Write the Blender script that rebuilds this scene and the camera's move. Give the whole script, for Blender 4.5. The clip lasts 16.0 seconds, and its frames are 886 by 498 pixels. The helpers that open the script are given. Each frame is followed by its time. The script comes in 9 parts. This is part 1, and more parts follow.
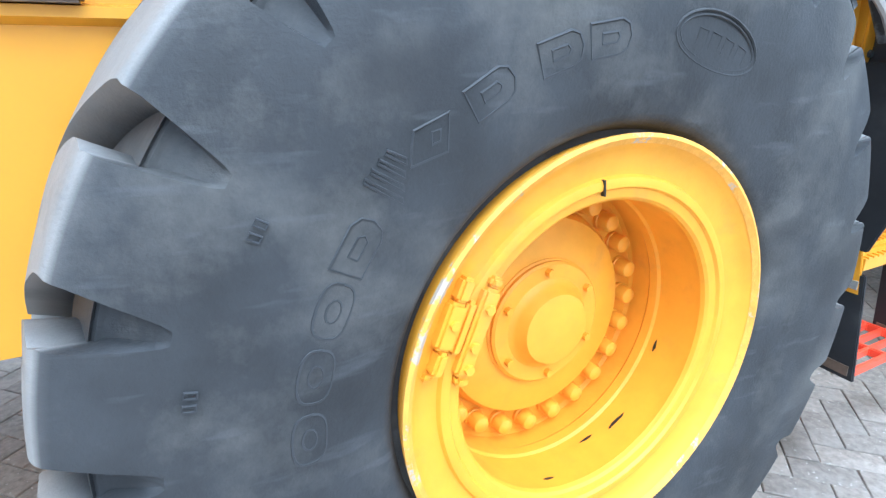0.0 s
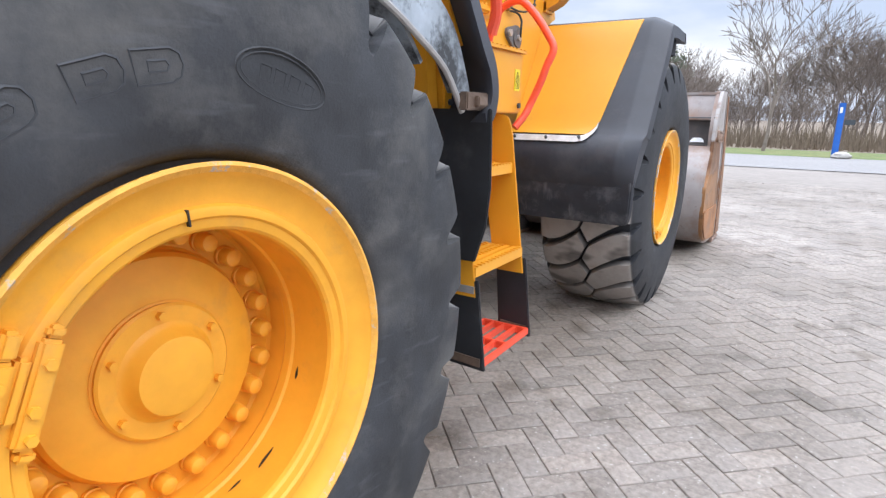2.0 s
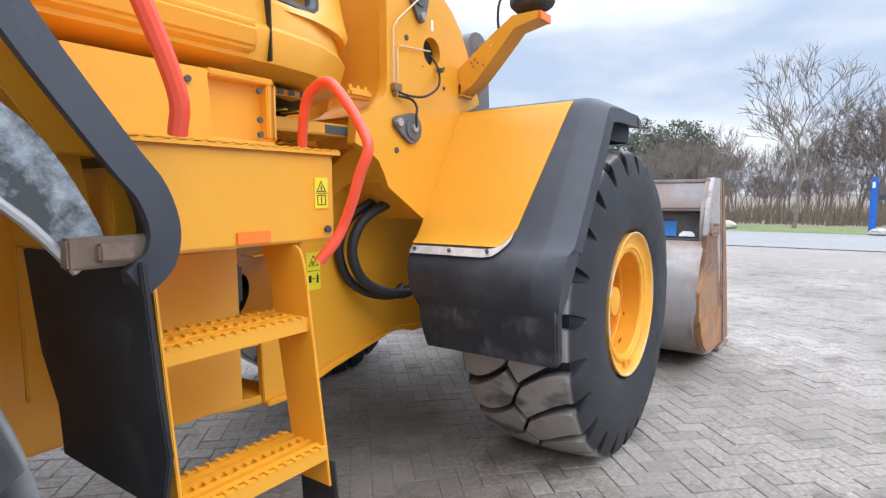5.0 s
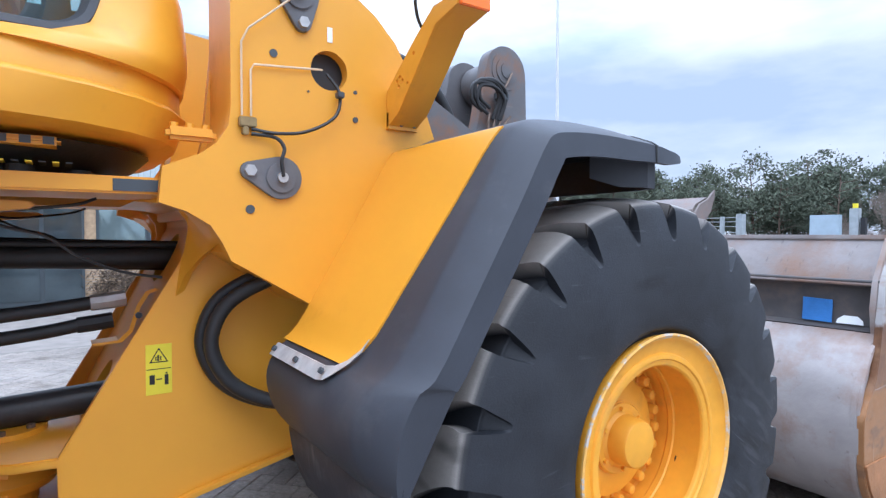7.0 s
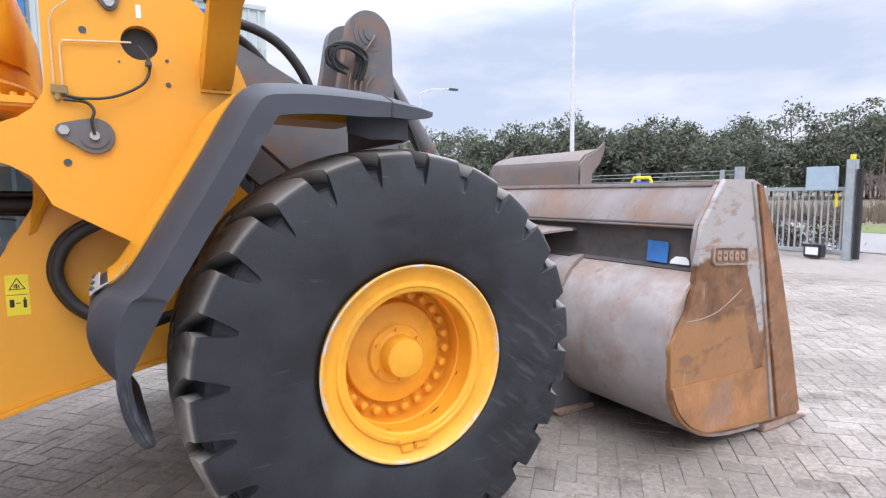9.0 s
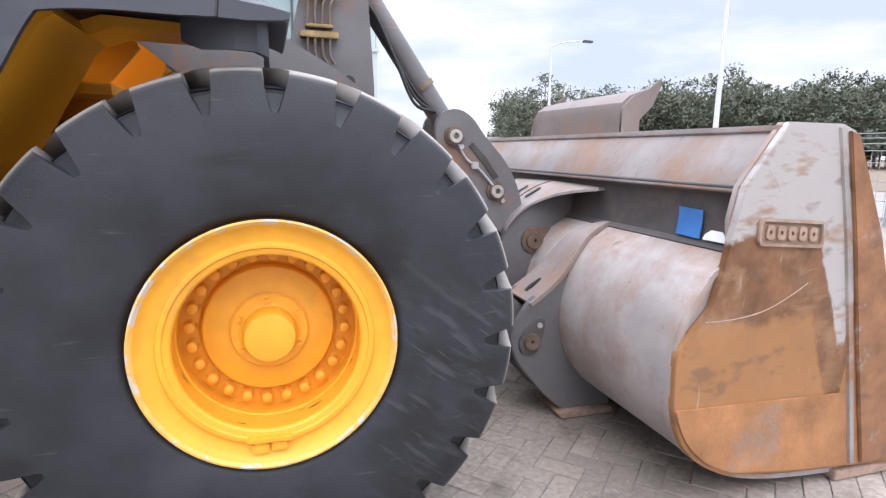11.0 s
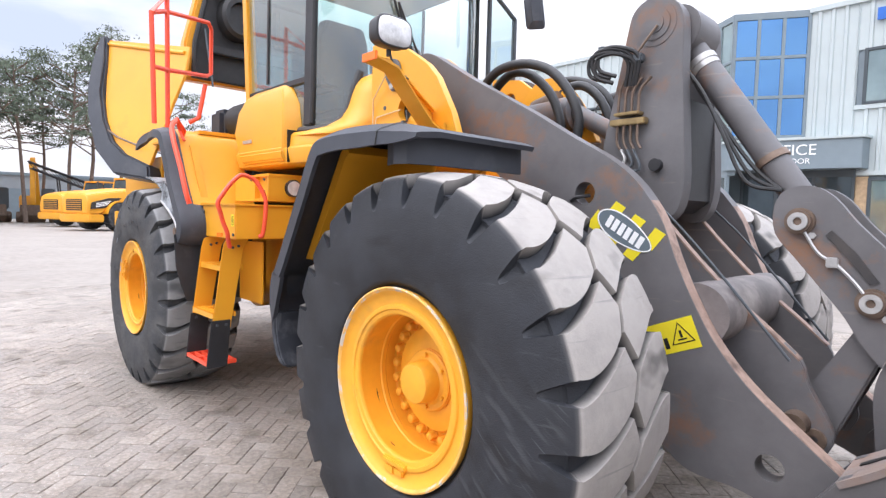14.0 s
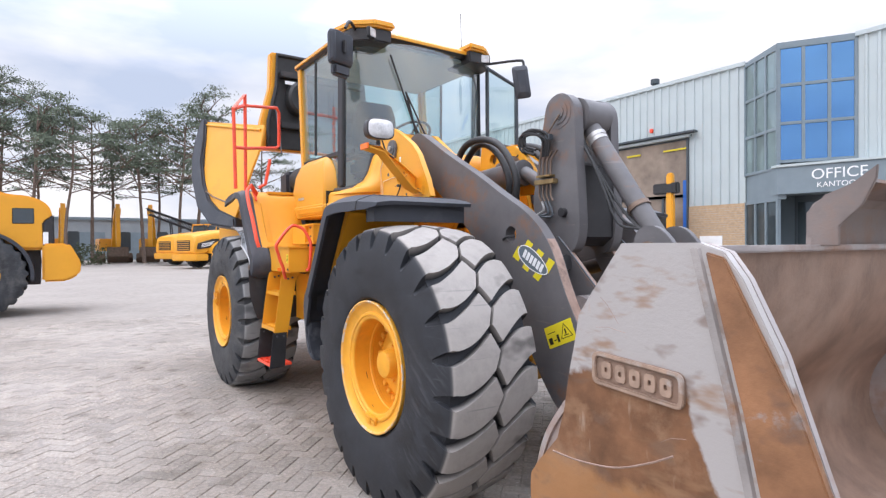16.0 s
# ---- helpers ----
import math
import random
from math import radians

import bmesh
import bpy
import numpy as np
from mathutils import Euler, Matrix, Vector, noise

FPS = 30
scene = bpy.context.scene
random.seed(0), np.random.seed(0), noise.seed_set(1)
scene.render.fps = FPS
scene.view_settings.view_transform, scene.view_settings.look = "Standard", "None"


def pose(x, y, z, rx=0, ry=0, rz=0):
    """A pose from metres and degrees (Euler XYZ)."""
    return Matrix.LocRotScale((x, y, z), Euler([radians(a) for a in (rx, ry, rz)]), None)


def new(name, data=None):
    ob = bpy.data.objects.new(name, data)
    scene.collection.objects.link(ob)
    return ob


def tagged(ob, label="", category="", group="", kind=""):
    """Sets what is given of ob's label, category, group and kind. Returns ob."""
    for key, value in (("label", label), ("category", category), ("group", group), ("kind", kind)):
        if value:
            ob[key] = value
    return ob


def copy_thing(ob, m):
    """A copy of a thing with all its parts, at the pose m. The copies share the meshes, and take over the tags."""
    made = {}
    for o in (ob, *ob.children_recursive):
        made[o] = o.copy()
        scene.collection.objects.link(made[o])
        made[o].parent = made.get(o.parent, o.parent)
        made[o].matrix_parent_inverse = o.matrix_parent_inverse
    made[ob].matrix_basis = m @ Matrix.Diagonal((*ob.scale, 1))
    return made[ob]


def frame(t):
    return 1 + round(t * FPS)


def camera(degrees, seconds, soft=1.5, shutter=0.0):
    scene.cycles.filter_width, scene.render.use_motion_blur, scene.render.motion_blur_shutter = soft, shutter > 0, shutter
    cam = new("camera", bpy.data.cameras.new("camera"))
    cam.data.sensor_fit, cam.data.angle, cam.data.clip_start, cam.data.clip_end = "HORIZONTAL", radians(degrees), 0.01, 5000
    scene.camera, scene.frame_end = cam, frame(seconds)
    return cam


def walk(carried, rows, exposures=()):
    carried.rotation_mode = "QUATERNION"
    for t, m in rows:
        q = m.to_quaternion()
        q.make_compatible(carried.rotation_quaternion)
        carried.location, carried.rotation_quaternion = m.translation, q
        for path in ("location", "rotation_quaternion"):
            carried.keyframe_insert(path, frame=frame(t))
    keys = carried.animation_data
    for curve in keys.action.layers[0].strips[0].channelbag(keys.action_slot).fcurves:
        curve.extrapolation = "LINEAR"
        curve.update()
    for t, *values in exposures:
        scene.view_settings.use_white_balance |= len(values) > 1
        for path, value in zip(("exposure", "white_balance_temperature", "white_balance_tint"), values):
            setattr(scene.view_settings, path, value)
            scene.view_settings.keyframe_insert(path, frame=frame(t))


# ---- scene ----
cam = camera(76.5, 16.0, 1.3)
METRES, EYE, TILT, LEAN, TURN = 8.13, 1.296, -19.0, 0.0, -28.2
ROWS = [
    (0.0, 0.0, 0.0, 0.0, 0.0, -0.0, 0.0),
    (0.5, -0.0004, 0.0001, -0.0051, -7.93, 0.1, 2.75),
    (1.0, 0.004, 0.0011, -0.0087, -16.79, 0.85, 5.06),
    (1.5, 0.012, -0.0027, -0.0075, -23.87, 2.22, 6.89),
    (2.0, 0.0209, -0.0064, -0.0067, -28.39, 3.2, 8.3),
    (2.5, 0.0274, -0.0081, -0.0051, -30.82, 4.1, 9.37),
    (3.0, 0.0398, -0.0054, -0.0033, -31.89, 4.96, 9.99),
    (3.5, 0.0595, 0.0001, 0.0016, -32.5, 6.17, 10.33),
    (6.0, 0.2209, 0.0532, 0.0413, -14.4, 16.16, 5.14),
    (6.5, 0.2667, 0.0663, 0.0509, -8.77, 17.42, 3.26),
    (7.0, 0.3073, 0.0853, 0.057, -5.86, 17.37, 2.0),
    (7.5, 0.3528, 0.089, 0.0537, -2.29, 17.32, 0.89),
    (8.0, 0.3829, 0.081, 0.0461, -3.61, 16.7, 1.18),
    (8.5, 0.3946, 0.0583, 0.0426, -2.69, 15.16, 1.28),
    (9.0, 0.419, 0.0398, 0.0351, -2.47, 13.2, 1.42),
    (11.5, 0.5521, 0.1417, 0.0595, 17.29, 7.73, -6.82),
    (12.0, 0.5849, 0.1678, 0.0676, 26.25, 6.52, -9.33),
    (12.5, 0.6035, 0.1986, 0.0757, 37.03, 5.24, -12.15),
    (13.0, 0.6214, 0.2306, 0.0899, 50.95, 3.72, -15.26),
    (13.5, 0.6413, 0.2427, 0.1033, 64.6, 2.38, -17.76),
    (14.0, 0.6754, 0.2417, 0.105, 74.0, 1.7, -19.68),
    (14.5, 0.7146, 0.25, 0.1137, 80.44, 2.19, -20.34),
    (15.0, 0.7497, 0.2661, 0.1202, 83.13, 1.62, -20.07),
    (15.5, 0.7927, 0.274, 0.1218, 83.44, 1.23, -19.32),
    (16.0, 0.8296, 0.2912, 0.1285, 83.08, 1.83, -18.53),
]
EXPOSURES = [(0.0, 1.36, 5350, 2), (0.5, 1.36, 5400, 1), (1.0, 1.32, 6250, 2), (1.5, 1.02, 6350, 8), (2.0, 0.66, 6250, 12), (2.5, 0.52, 6150, 12), (3.5, 0.58, 6200, 11), (6.0, 0.54, 5950, 10), (6.5, 0.54, 5500, 10), (7.0, 0.54, 5500, 11), (7.5, 0.58, 5900, 13), (8.0, 0.58, 6350, 14), (9.0, 0.60, 6350, 15), (11.5, 0.88, 6500, 16), (12.5, 0.98, 6550, 16), (13.0, 1.12, 6550, 16), (13.5, 0.98, 6550, 16), (14.0, 0.80, 6500, 15), (16.0, 0.52, 6400, 15)]
walk(cam, [(t, pose(-0.653, -2.039, EYE, TILT, LEAN, TURN) @ pose(METRES * x, METRES * y, METRES * z, 90 + pitch, roll, yaw)) for t, x, y, z, yaw, pitch, roll in ROWS], EXPOSURES)

# ---- sky and sun: a bright overcast day ----
SUN_UP, SUN_TURN = 52.0, 190.0
world = bpy.data.worlds.new("overcast_sky")
scene.world = world
world.use_nodes = True
wn, wl = world.node_tree.nodes, world.node_tree.links
wn.clear()
sky = wn.new("ShaderNodeTexSky")
sky.sky_type, sky.sun_disc = "NISHITA", False
sky.sun_elevation, sky.sun_rotation = radians(SUN_UP), radians(SUN_TURN)
sky.air_density, sky.dust_density = 1.0, 2.0
place = wn.new("ShaderNodeTexCoord")
stretch = wn.new("ShaderNodeMapping")
stretch.inputs["Scale"].default_value = (1.0, 1.0, 3.2)
wl.new(place.outputs["Generated"], stretch.inputs["Vector"])
cloud = wn.new("ShaderNodeTexNoise")
cloud.inputs["Scale"].default_value, cloud.inputs["Detail"].default_value = 2.6, 6.0
cloud.inputs["Roughness"].default_value = 0.52
wl.new(stretch.outputs["Vector"], cloud.inputs["Vector"])
shape = wn.new("ShaderNodeValToRGB")
shape.color_ramp.elements[0].position, shape.color_ramp.elements[0].color = 0.38, (0.55, 0.64, 0.79, 1)
shape.color_ramp.elements[1].position, shape.color_ramp.elements[1].color = 0.68, (1.0, 1.0, 1.0, 1)
wl.new(cloud.outputs["Fac"], shape.inputs["Fac"])
dim = wn.new("ShaderNodeMix")
dim.data_type, dim.blend_type = "RGBA", "MULTIPLY"
dim.inputs["Factor"].default_value = 1.0
dim.inputs[7].default_value = (0.1, 0.1, 0.1, 1)
wl.new(sky.outputs["Color"], dim.inputs[6])
cover = wn.new("ShaderNodeMix")
cover.data_type = "RGBA"
cover.inputs["Factor"].default_value = 0.93
wl.new(dim.outputs[2], cover.inputs[6])
wl.new(shape.outputs["Color"], cover.inputs[7])
glow = wn.new("ShaderNodeBackground")
glow.inputs["Strength"].default_value = 1.0
# an overcast sky is about three times brighter overhead than at the horizon
height = wn.new("ShaderNodeSeparateXYZ")
wl.new(place.outputs["Generated"], height.inputs["Vector"])
climb = wn.new("ShaderNodeMapRange")
climb.inputs["From Min"].default_value, climb.inputs["From Max"].default_value = 0.26, 0.95
climb.inputs["To Min"].default_value, climb.inputs["To Max"].default_value = 0.77, 3.2
wl.new(height.outputs["Z"], climb.inputs["Value"])
lift = wn.new("ShaderNodeMix")
lift.data_type, lift.blend_type = "RGBA", "MULTIPLY"
lift.inputs["Factor"].default_value = 1.0
wl.new(cover.outputs[2], lift.inputs[6])
wl.new(climb.outputs["Result"], lift.inputs[7])
wl.new(lift.outputs[2], glow.inputs["Color"])
wout = wn.new("ShaderNodeOutputWorld")
wl.new(glow.outputs["Background"], wout.inputs["Surface"])
sun = new("sun", bpy.data.lights.new("sun", "SUN"))
sun.data.energy, sun.data.angle, sun.data.color = 0.55, radians(40), (1.0, 0.97, 0.92)
sun.matrix_world = pose(0, 0, 30, 90 - SUN_UP, 0, 180 - SUN_TURN)


# ---- materials ----
def material(name, base, rough=0.5, metal=0.0, vary=0.12, scale=6.0, bump=0.08, fine=70.0, dirt=None, dirt_at=(0.5, 0.72), dirt_scale=2.2, coat=0.0, island=0.0, spec=0.5, attr=None):
    """Principled surface: base colour with grain, patches of dirt or wear, fine relief."""
    m = bpy.data.materials.new(name)
    m.use_nodes = True
    n, l = m.node_tree.nodes, m.node_tree.links
    b = n["Principled BSDF"]
    b.inputs["Roughness"].default_value, b.inputs["Metallic"].default_value = rough, metal
    b.inputs["Coat Weight"].default_value, b.inputs["Coat Roughness"].default_value = coat, 0.18
    b.inputs["Specular IOR Level"].default_value = spec
    tc = n.new("ShaderNodeTexCoord")

    def noise_node(sc, det=5.0, ro=0.6):
        t = n.new("ShaderNodeTexNoise")
        t.inputs["Scale"].default_value, t.inputs["Detail"].default_value, t.inputs["Roughness"].default_value = sc, det, ro
        l.new(tc.outputs["Object"], t.inputs["Vector"])
        return t

    def ramp(src, lo, hi, p0=0.3, p1=0.7):
        r = n.new("ShaderNodeValToRGB")
        e = r.color_ramp.elements
        e[0].position, e[0].color, e[1].position, e[1].color = p0, (*lo, 1), p1, (*hi, 1)
        l.new(src, r.inputs["Fac"])
        return r.outputs["Color"]

    def mixed(fac, a, c, mode="MIX"):
        x = n.new("ShaderNodeMix")
        x.data_type, x.blend_type = "RGBA", mode
        for sock, v in ((x.inputs["Factor"], fac), (x.inputs[6], a), (x.inputs[7], c)):
            if isinstance(v, (int, float)):
                sock.default_value = v
            elif isinstance(v, tuple):
                sock.default_value = (*v, 1)
            else:
                l.new(v, sock)
        return x.outputs[2]

    lo = tuple(c * (1 - vary) for c in base)
    hi = tuple(min(1.0, c * (1 + vary)) for c in base)
    grain = noise_node(scale)
    col = ramp(grain.outputs["Fac"], lo, hi)
    if dirt:
        patch = noise_node(dirt_scale, 8.0, 0.68)
        fac = ramp(patch.outputs["Fac"], (0, 0, 0), (1, 1, 1), *dirt_at)
        col = mixed(fac, col, dirt)
        rr = n.new("ShaderNodeMapRange")
        rr.inputs["To Min"].default_value, rr.inputs["To Max"].default_value = rough, min(1.0, rough + 0.25)
        l.new(fac, rr.inputs["Value"])
        l.new(rr.outputs["Result"], b.inputs["Roughness"])
    if attr:
        a = n.new("ShaderNodeAttribute")
        a.attribute_name = attr[0]
        worn = noise_node(9.0, 6.0, 0.7)
        w = n.new("ShaderNodeMath")
        w.operation = "MULTIPLY"
        l.new(a.outputs["Fac"], w.inputs[0])
        l.new(ramp(worn.outputs["Fac"], (0.80, 0.80, 0.80), (1, 1, 1), 0.3, 0.55), w.inputs[1])
        col = mixed(w.outputs["Value"], col, attr[1])
    if island:
        g = n.new("ShaderNodeNewGeometry")
        o = n.new("ShaderNodeObjectInfo")
        s = n.new("ShaderNodeMath")
        s.operation = "ADD"
        l.new(g.outputs["Random Per Island"], s.inputs[0])
        l.new(o.outputs["Random"], s.inputs[1])
        f = n.new("ShaderNodeMath")
        f.operation = "FRACT"
        l.new(s.outputs["Value"], f.inputs[0])
        tone = ramp(f.outputs["Value"], (1 - island,) * 3, (1 + island, 1 + island * 0.9, 1 + island * 0.8), 0.0, 1.0)
        col = mixed(1.0, col, tone, "MULTIPLY")
    l.new(col, b.inputs["Base Color"])
    if bump:
        fine_n = noise_node(fine, 4.0, 0.65)
        k = n.new("ShaderNodeBump")
        k.inputs["Strength"].default_value, k.inputs["Distance"].default_value = bump, 0.01
        l.new(fine_n.outputs["Fac"], k.inputs["Height"])
        l.new(k.outputs["Normal"], b.inputs["Normal"])
    return m


def pane_glass(name, tint, gloss=0.0, film=0.0):
    """Thin clear glass: see-through, with a mirror film that grows towards grazing."""
    m = bpy.data.materials.new(name)
    m.use_nodes = True
    n, l = m.node_tree.nodes, m.node_tree.links
    n.clear()
    t, g, x, f, o = (n.new("ShaderNode" + k) for k in ("BsdfTransparent", "BsdfGlossy", "MixShader", "LayerWeight", "OutputMaterial"))
    t.inputs["Color"].default_value = (*tint, 1)
    g.inputs["Roughness"].default_value = 0.02
    f.inputs["Blend"].default_value = 0.5
    steep, part_gloss = n.new("ShaderNodeMath"), n.new("ShaderNodeMapRange")
    steep.operation = "POWER"
    steep.inputs[1].default_value = 4.0
    l.new(f.outputs["Facing"], steep.inputs[0])
    part_gloss.inputs["To Min"].default_value, part_gloss.inputs["To Max"].default_value = 0.07 + gloss, 0.9
    l.new(steep.outputs["Value"], part_gloss.inputs["Value"])
    l.new(part_gloss.outputs["Result"], x.inputs["Fac"])
    l.new(t.outputs["BSDF"], x.inputs[1])
    l.new(g.outputs["BSDF"], x.inputs[2])
    # pale cyan diffuse film, painted sky sheen that lightens the pane
    d, y, w = (n.new("ShaderNode" + k) for k in ("BsdfDiffuse", "MixShader", "TexNoise"))
    d.inputs["Color"].default_value = (0.60, 0.70, 0.72, 1)
    w.inputs["Scale"].default_value, w.inputs["Detail"].default_value = 2.5, 4.0
    k = n.new("ShaderNodeMapRange")
    k.inputs["To Min"].default_value, k.inputs["To Max"].default_value = film * 0.6, film * 1.4
    l.new(w.outputs["Fac"], k.inputs["Value"])
    l.new(k.outputs["Result"], y.inputs["Fac"])
    l.new(x.outputs["Shader"], y.inputs[1])
    l.new(d.outputs["BSDF"], y.inputs[2])
    l.new(y.outputs["Shader"], o.inputs["Surface"])
    return m


def worn_side(name):
    """Rusted plate whose upper part is rubbed grey, with a ragged border."""
    m = material(name, (0.20, 0.095, 0.046), 0.42, 0.2, vary=0.4, scale=7, bump=0.12, fine=60, dirt=(0.34, 0.20, 0.115), dirt_at=(0.50, 0.70), dirt_scale=5.0)
    n, l = m.node_tree.nodes, m.node_tree.links
    b = n["Principled BSDF"]
    old = b.inputs["Base Color"].links[0].from_socket
    tc, sep, ns, add, ramp, mix = (n.new("ShaderNode" + k) for k in ("TexCoord", "SeparateXYZ", "TexNoise", "Math", "ValToRGB", "Mix"))
    l.new(tc.outputs["Object"], sep.inputs["Vector"])
    l.new(tc.outputs["Object"], ns.inputs["Vector"])
    ns.inputs["Scale"].default_value, ns.inputs["Detail"].default_value, ns.inputs["Roughness"].default_value = 4.2, 9.0, 0.66
    # beside the rib the rubbed part reaches further down
    reach, tall = n.new("ShaderNodeMapRange"), n.new("ShaderNodeMath")
    reach.inputs["From Min"].default_value, reach.inputs["From Max"].default_value, reach.inputs["To Max"].default_value = 5.60, 5.76, 0.42
    l.new(sep.outputs["X"], reach.inputs["Value"])
    l.new(sep.outputs["Z"], tall.inputs[0])
    # past it, towards the cutter, the rust returns
    fall, both = n.new("ShaderNodeMapRange"), n.new("ShaderNodeMath")
    fall.inputs["From Min"].default_value, fall.inputs["From Max"].default_value, fall.inputs["To Max"].default_value = 5.80, 5.86, 0.50
    l.new(sep.outputs["X"], fall.inputs["Value"])
    both.operation = "SUBTRACT"
    l.new(reach.outputs["Result"], both.inputs[0])
    l.new(fall.outputs["Result"], both.inputs[1])
    l.new(both.outputs["Value"], tall.inputs[1])
    add.operation = "MULTIPLY_ADD"
    add.inputs[1].default_value = 0.26
    l.new(ns.outputs["Fac"], add.inputs[0])
    l.new(tall.outputs["Value"], add.inputs[2])
    ramp.color_ramp.elements[0].position, ramp.color_ramp.elements[1].position = 0.0, 1.0
    sub = n.new("ShaderNodeMapRange")
    sub.inputs["From Min"].default_value, sub.inputs["From Max"].default_value = 1.185, 1.215
    l.new(add.outputs["Value"], sub.inputs["Value"])
    mix.data_type = "RGBA"
    mix.inputs[7].default_value = (0.43, 0.405, 0.39, 1)
    l.new(sub.outputs["Result"], mix.inputs["Factor"])
    l.new(old, mix.inputs[6])
    l.new(mix.outputs[2], b.inputs["Base Color"])
    n.remove(ramp)
    # the foot, rubbed by spoil, is a brighter orange than the band above the seam
    low, foot = n.new("ShaderNodeMapRange"), n.new("ShaderNodeMix")
    low.inputs["From Min"].default_value, low.inputs["From Max"].default_value = 0.92, 0.86
    l.new(add.outputs["Value"], low.inputs["Value"])
    foot.data_type = "RGBA"
    foot.inputs[7].default_value = (0.42, 0.205, 0.080, 1)
    half = n.new("ShaderNodeMath")
    half.operation = "MULTIPLY"
    half.inputs[1].default_value = 0.7
    l.new(low.outputs["Result"], half.inputs[0])
    l.new(half.outputs["Value"], foot.inputs["Factor"])
    l.new(old, foot.inputs[6])
    l.new(foot.outputs[2], mix.inputs[6])
    return m


def scraped(m, colour, stretch, turn, at, strength=0.8, scale=1.0):
    """A layer of scrapes or flecks drawn out along one way."""
    n, l = m.node_tree.nodes, m.node_tree.links
    b = n["Principled BSDF"]
    old = b.inputs["Base Color"].links[0].from_socket
    tc, mp, ns, mr, mix = (n.new("ShaderNode" + k) for k in ("TexCoord", "Mapping", "TexNoise", "MapRange", "Mix"))
    mp.inputs["Scale"].default_value = stretch
    mp.inputs["Rotation"].default_value = [radians(a) for a in turn]
    ns.inputs["Scale"].default_value, ns.inputs["Detail"].default_value, ns.inputs["Roughness"].default_value = scale, 3.0, 0.55
    mr.inputs["From Min"].default_value, mr.inputs["From Max"].default_value, mr.inputs["To Max"].default_value = at[0], at[1], strength
    l.new(tc.outputs["Object"], mp.inputs["Vector"])
    l.new(mp.outputs["Vector"], ns.inputs["Vector"])
    l.new(ns.outputs["Fac"], mr.inputs["Value"])
    mix.data_type = "RGBA"
    l.new(mr.outputs["Result"], mix.inputs["Factor"])
    l.new(old, mix.inputs[6])
    mix.inputs[7].default_value = (*colour, 1)
    l.new(mix.outputs[2], b.inputs["Base Color"])
    return m


YELLOW = material("yellow_machine_paint", (0.775, 0.352, 0.022), 0.40, vary=0.05, scale=1.6, bump=0.03, fine=120, dirt=(0.52, 0.25, 0.045), dirt_at=(0.60, 0.85), dirt_scale=1.7, coat=0.12)
RIM_YELLOW = material("yellow_rim_paint", (0.81, 0.372, 0.025), 0.50, vary=0.08, scale=9, bump=0.05, fine=90, dirt=(0.60, 0.30, 0.06), dirt_at=(0.56, 0.80), dirt_scale=6)
SCUFFED = material("scuffed_rim_edge", (0.78, 0.42, 0.09), 0.55, vary=0.15, scale=30, bump=0.2, fine=90, dirt=(0.55, 0.49, 0.42), dirt_at=(0.52, 0.57), dirt_scale=14)
CHIPPED = material("chipped_rim_edge", (0.80, 0.40, 0.06), 0.55, vary=0.15, scale=30, bump=0.2, fine=90, dirt=(0.50, 0.42, 0.34), dirt_at=(0.565, 0.60), dirt_scale=14)
RUBBER = material("tyre_rubber", (0.030, 0.0325, 0.037), 0.66, vary=0.40, scale=6, bump=0.2, fine=160, dirt=(0.12, 0.117, 0.112), dirt_at=(0.48, 0.74), dirt_scale=3.4, attr=("wear", (0.25, 0.245, 0.24)))
scraped(RUBBER, (0.11, 0.115, 0.125), (6, 6, 34), (0, -28, 0), (0.60, 0.74), 0.38)
scraped(RUBBER, (0.016, 0.017, 0.02), (2, 2, 4), (0, 0, 0), (0.56, 0.66), 0.6)
RUBBER_PALE = material("tyre_rubber_pale_tread", (0.0155, 0.0175, 0.0225), 0.60, vary=0.40, scale=6, bump=0.2, fine=160, dirt=(0.036, 0.038, 0.043), dirt_at=(0.48, 0.76), dirt_scale=3.4, attr=("wear", (0.335, 0.308, 0.282)))
scraped(RUBBER_PALE, (0.085, 0.088, 0.095), (7, 2, 70), (0, 47, 0), (0.66, 0.74), 0.34)
scraped(RUBBER_PALE, (0.006, 0.006, 0.007), (2.2, 2.2, 4.5), (0, 47, 0), (0.58, 0.66), 0.6)


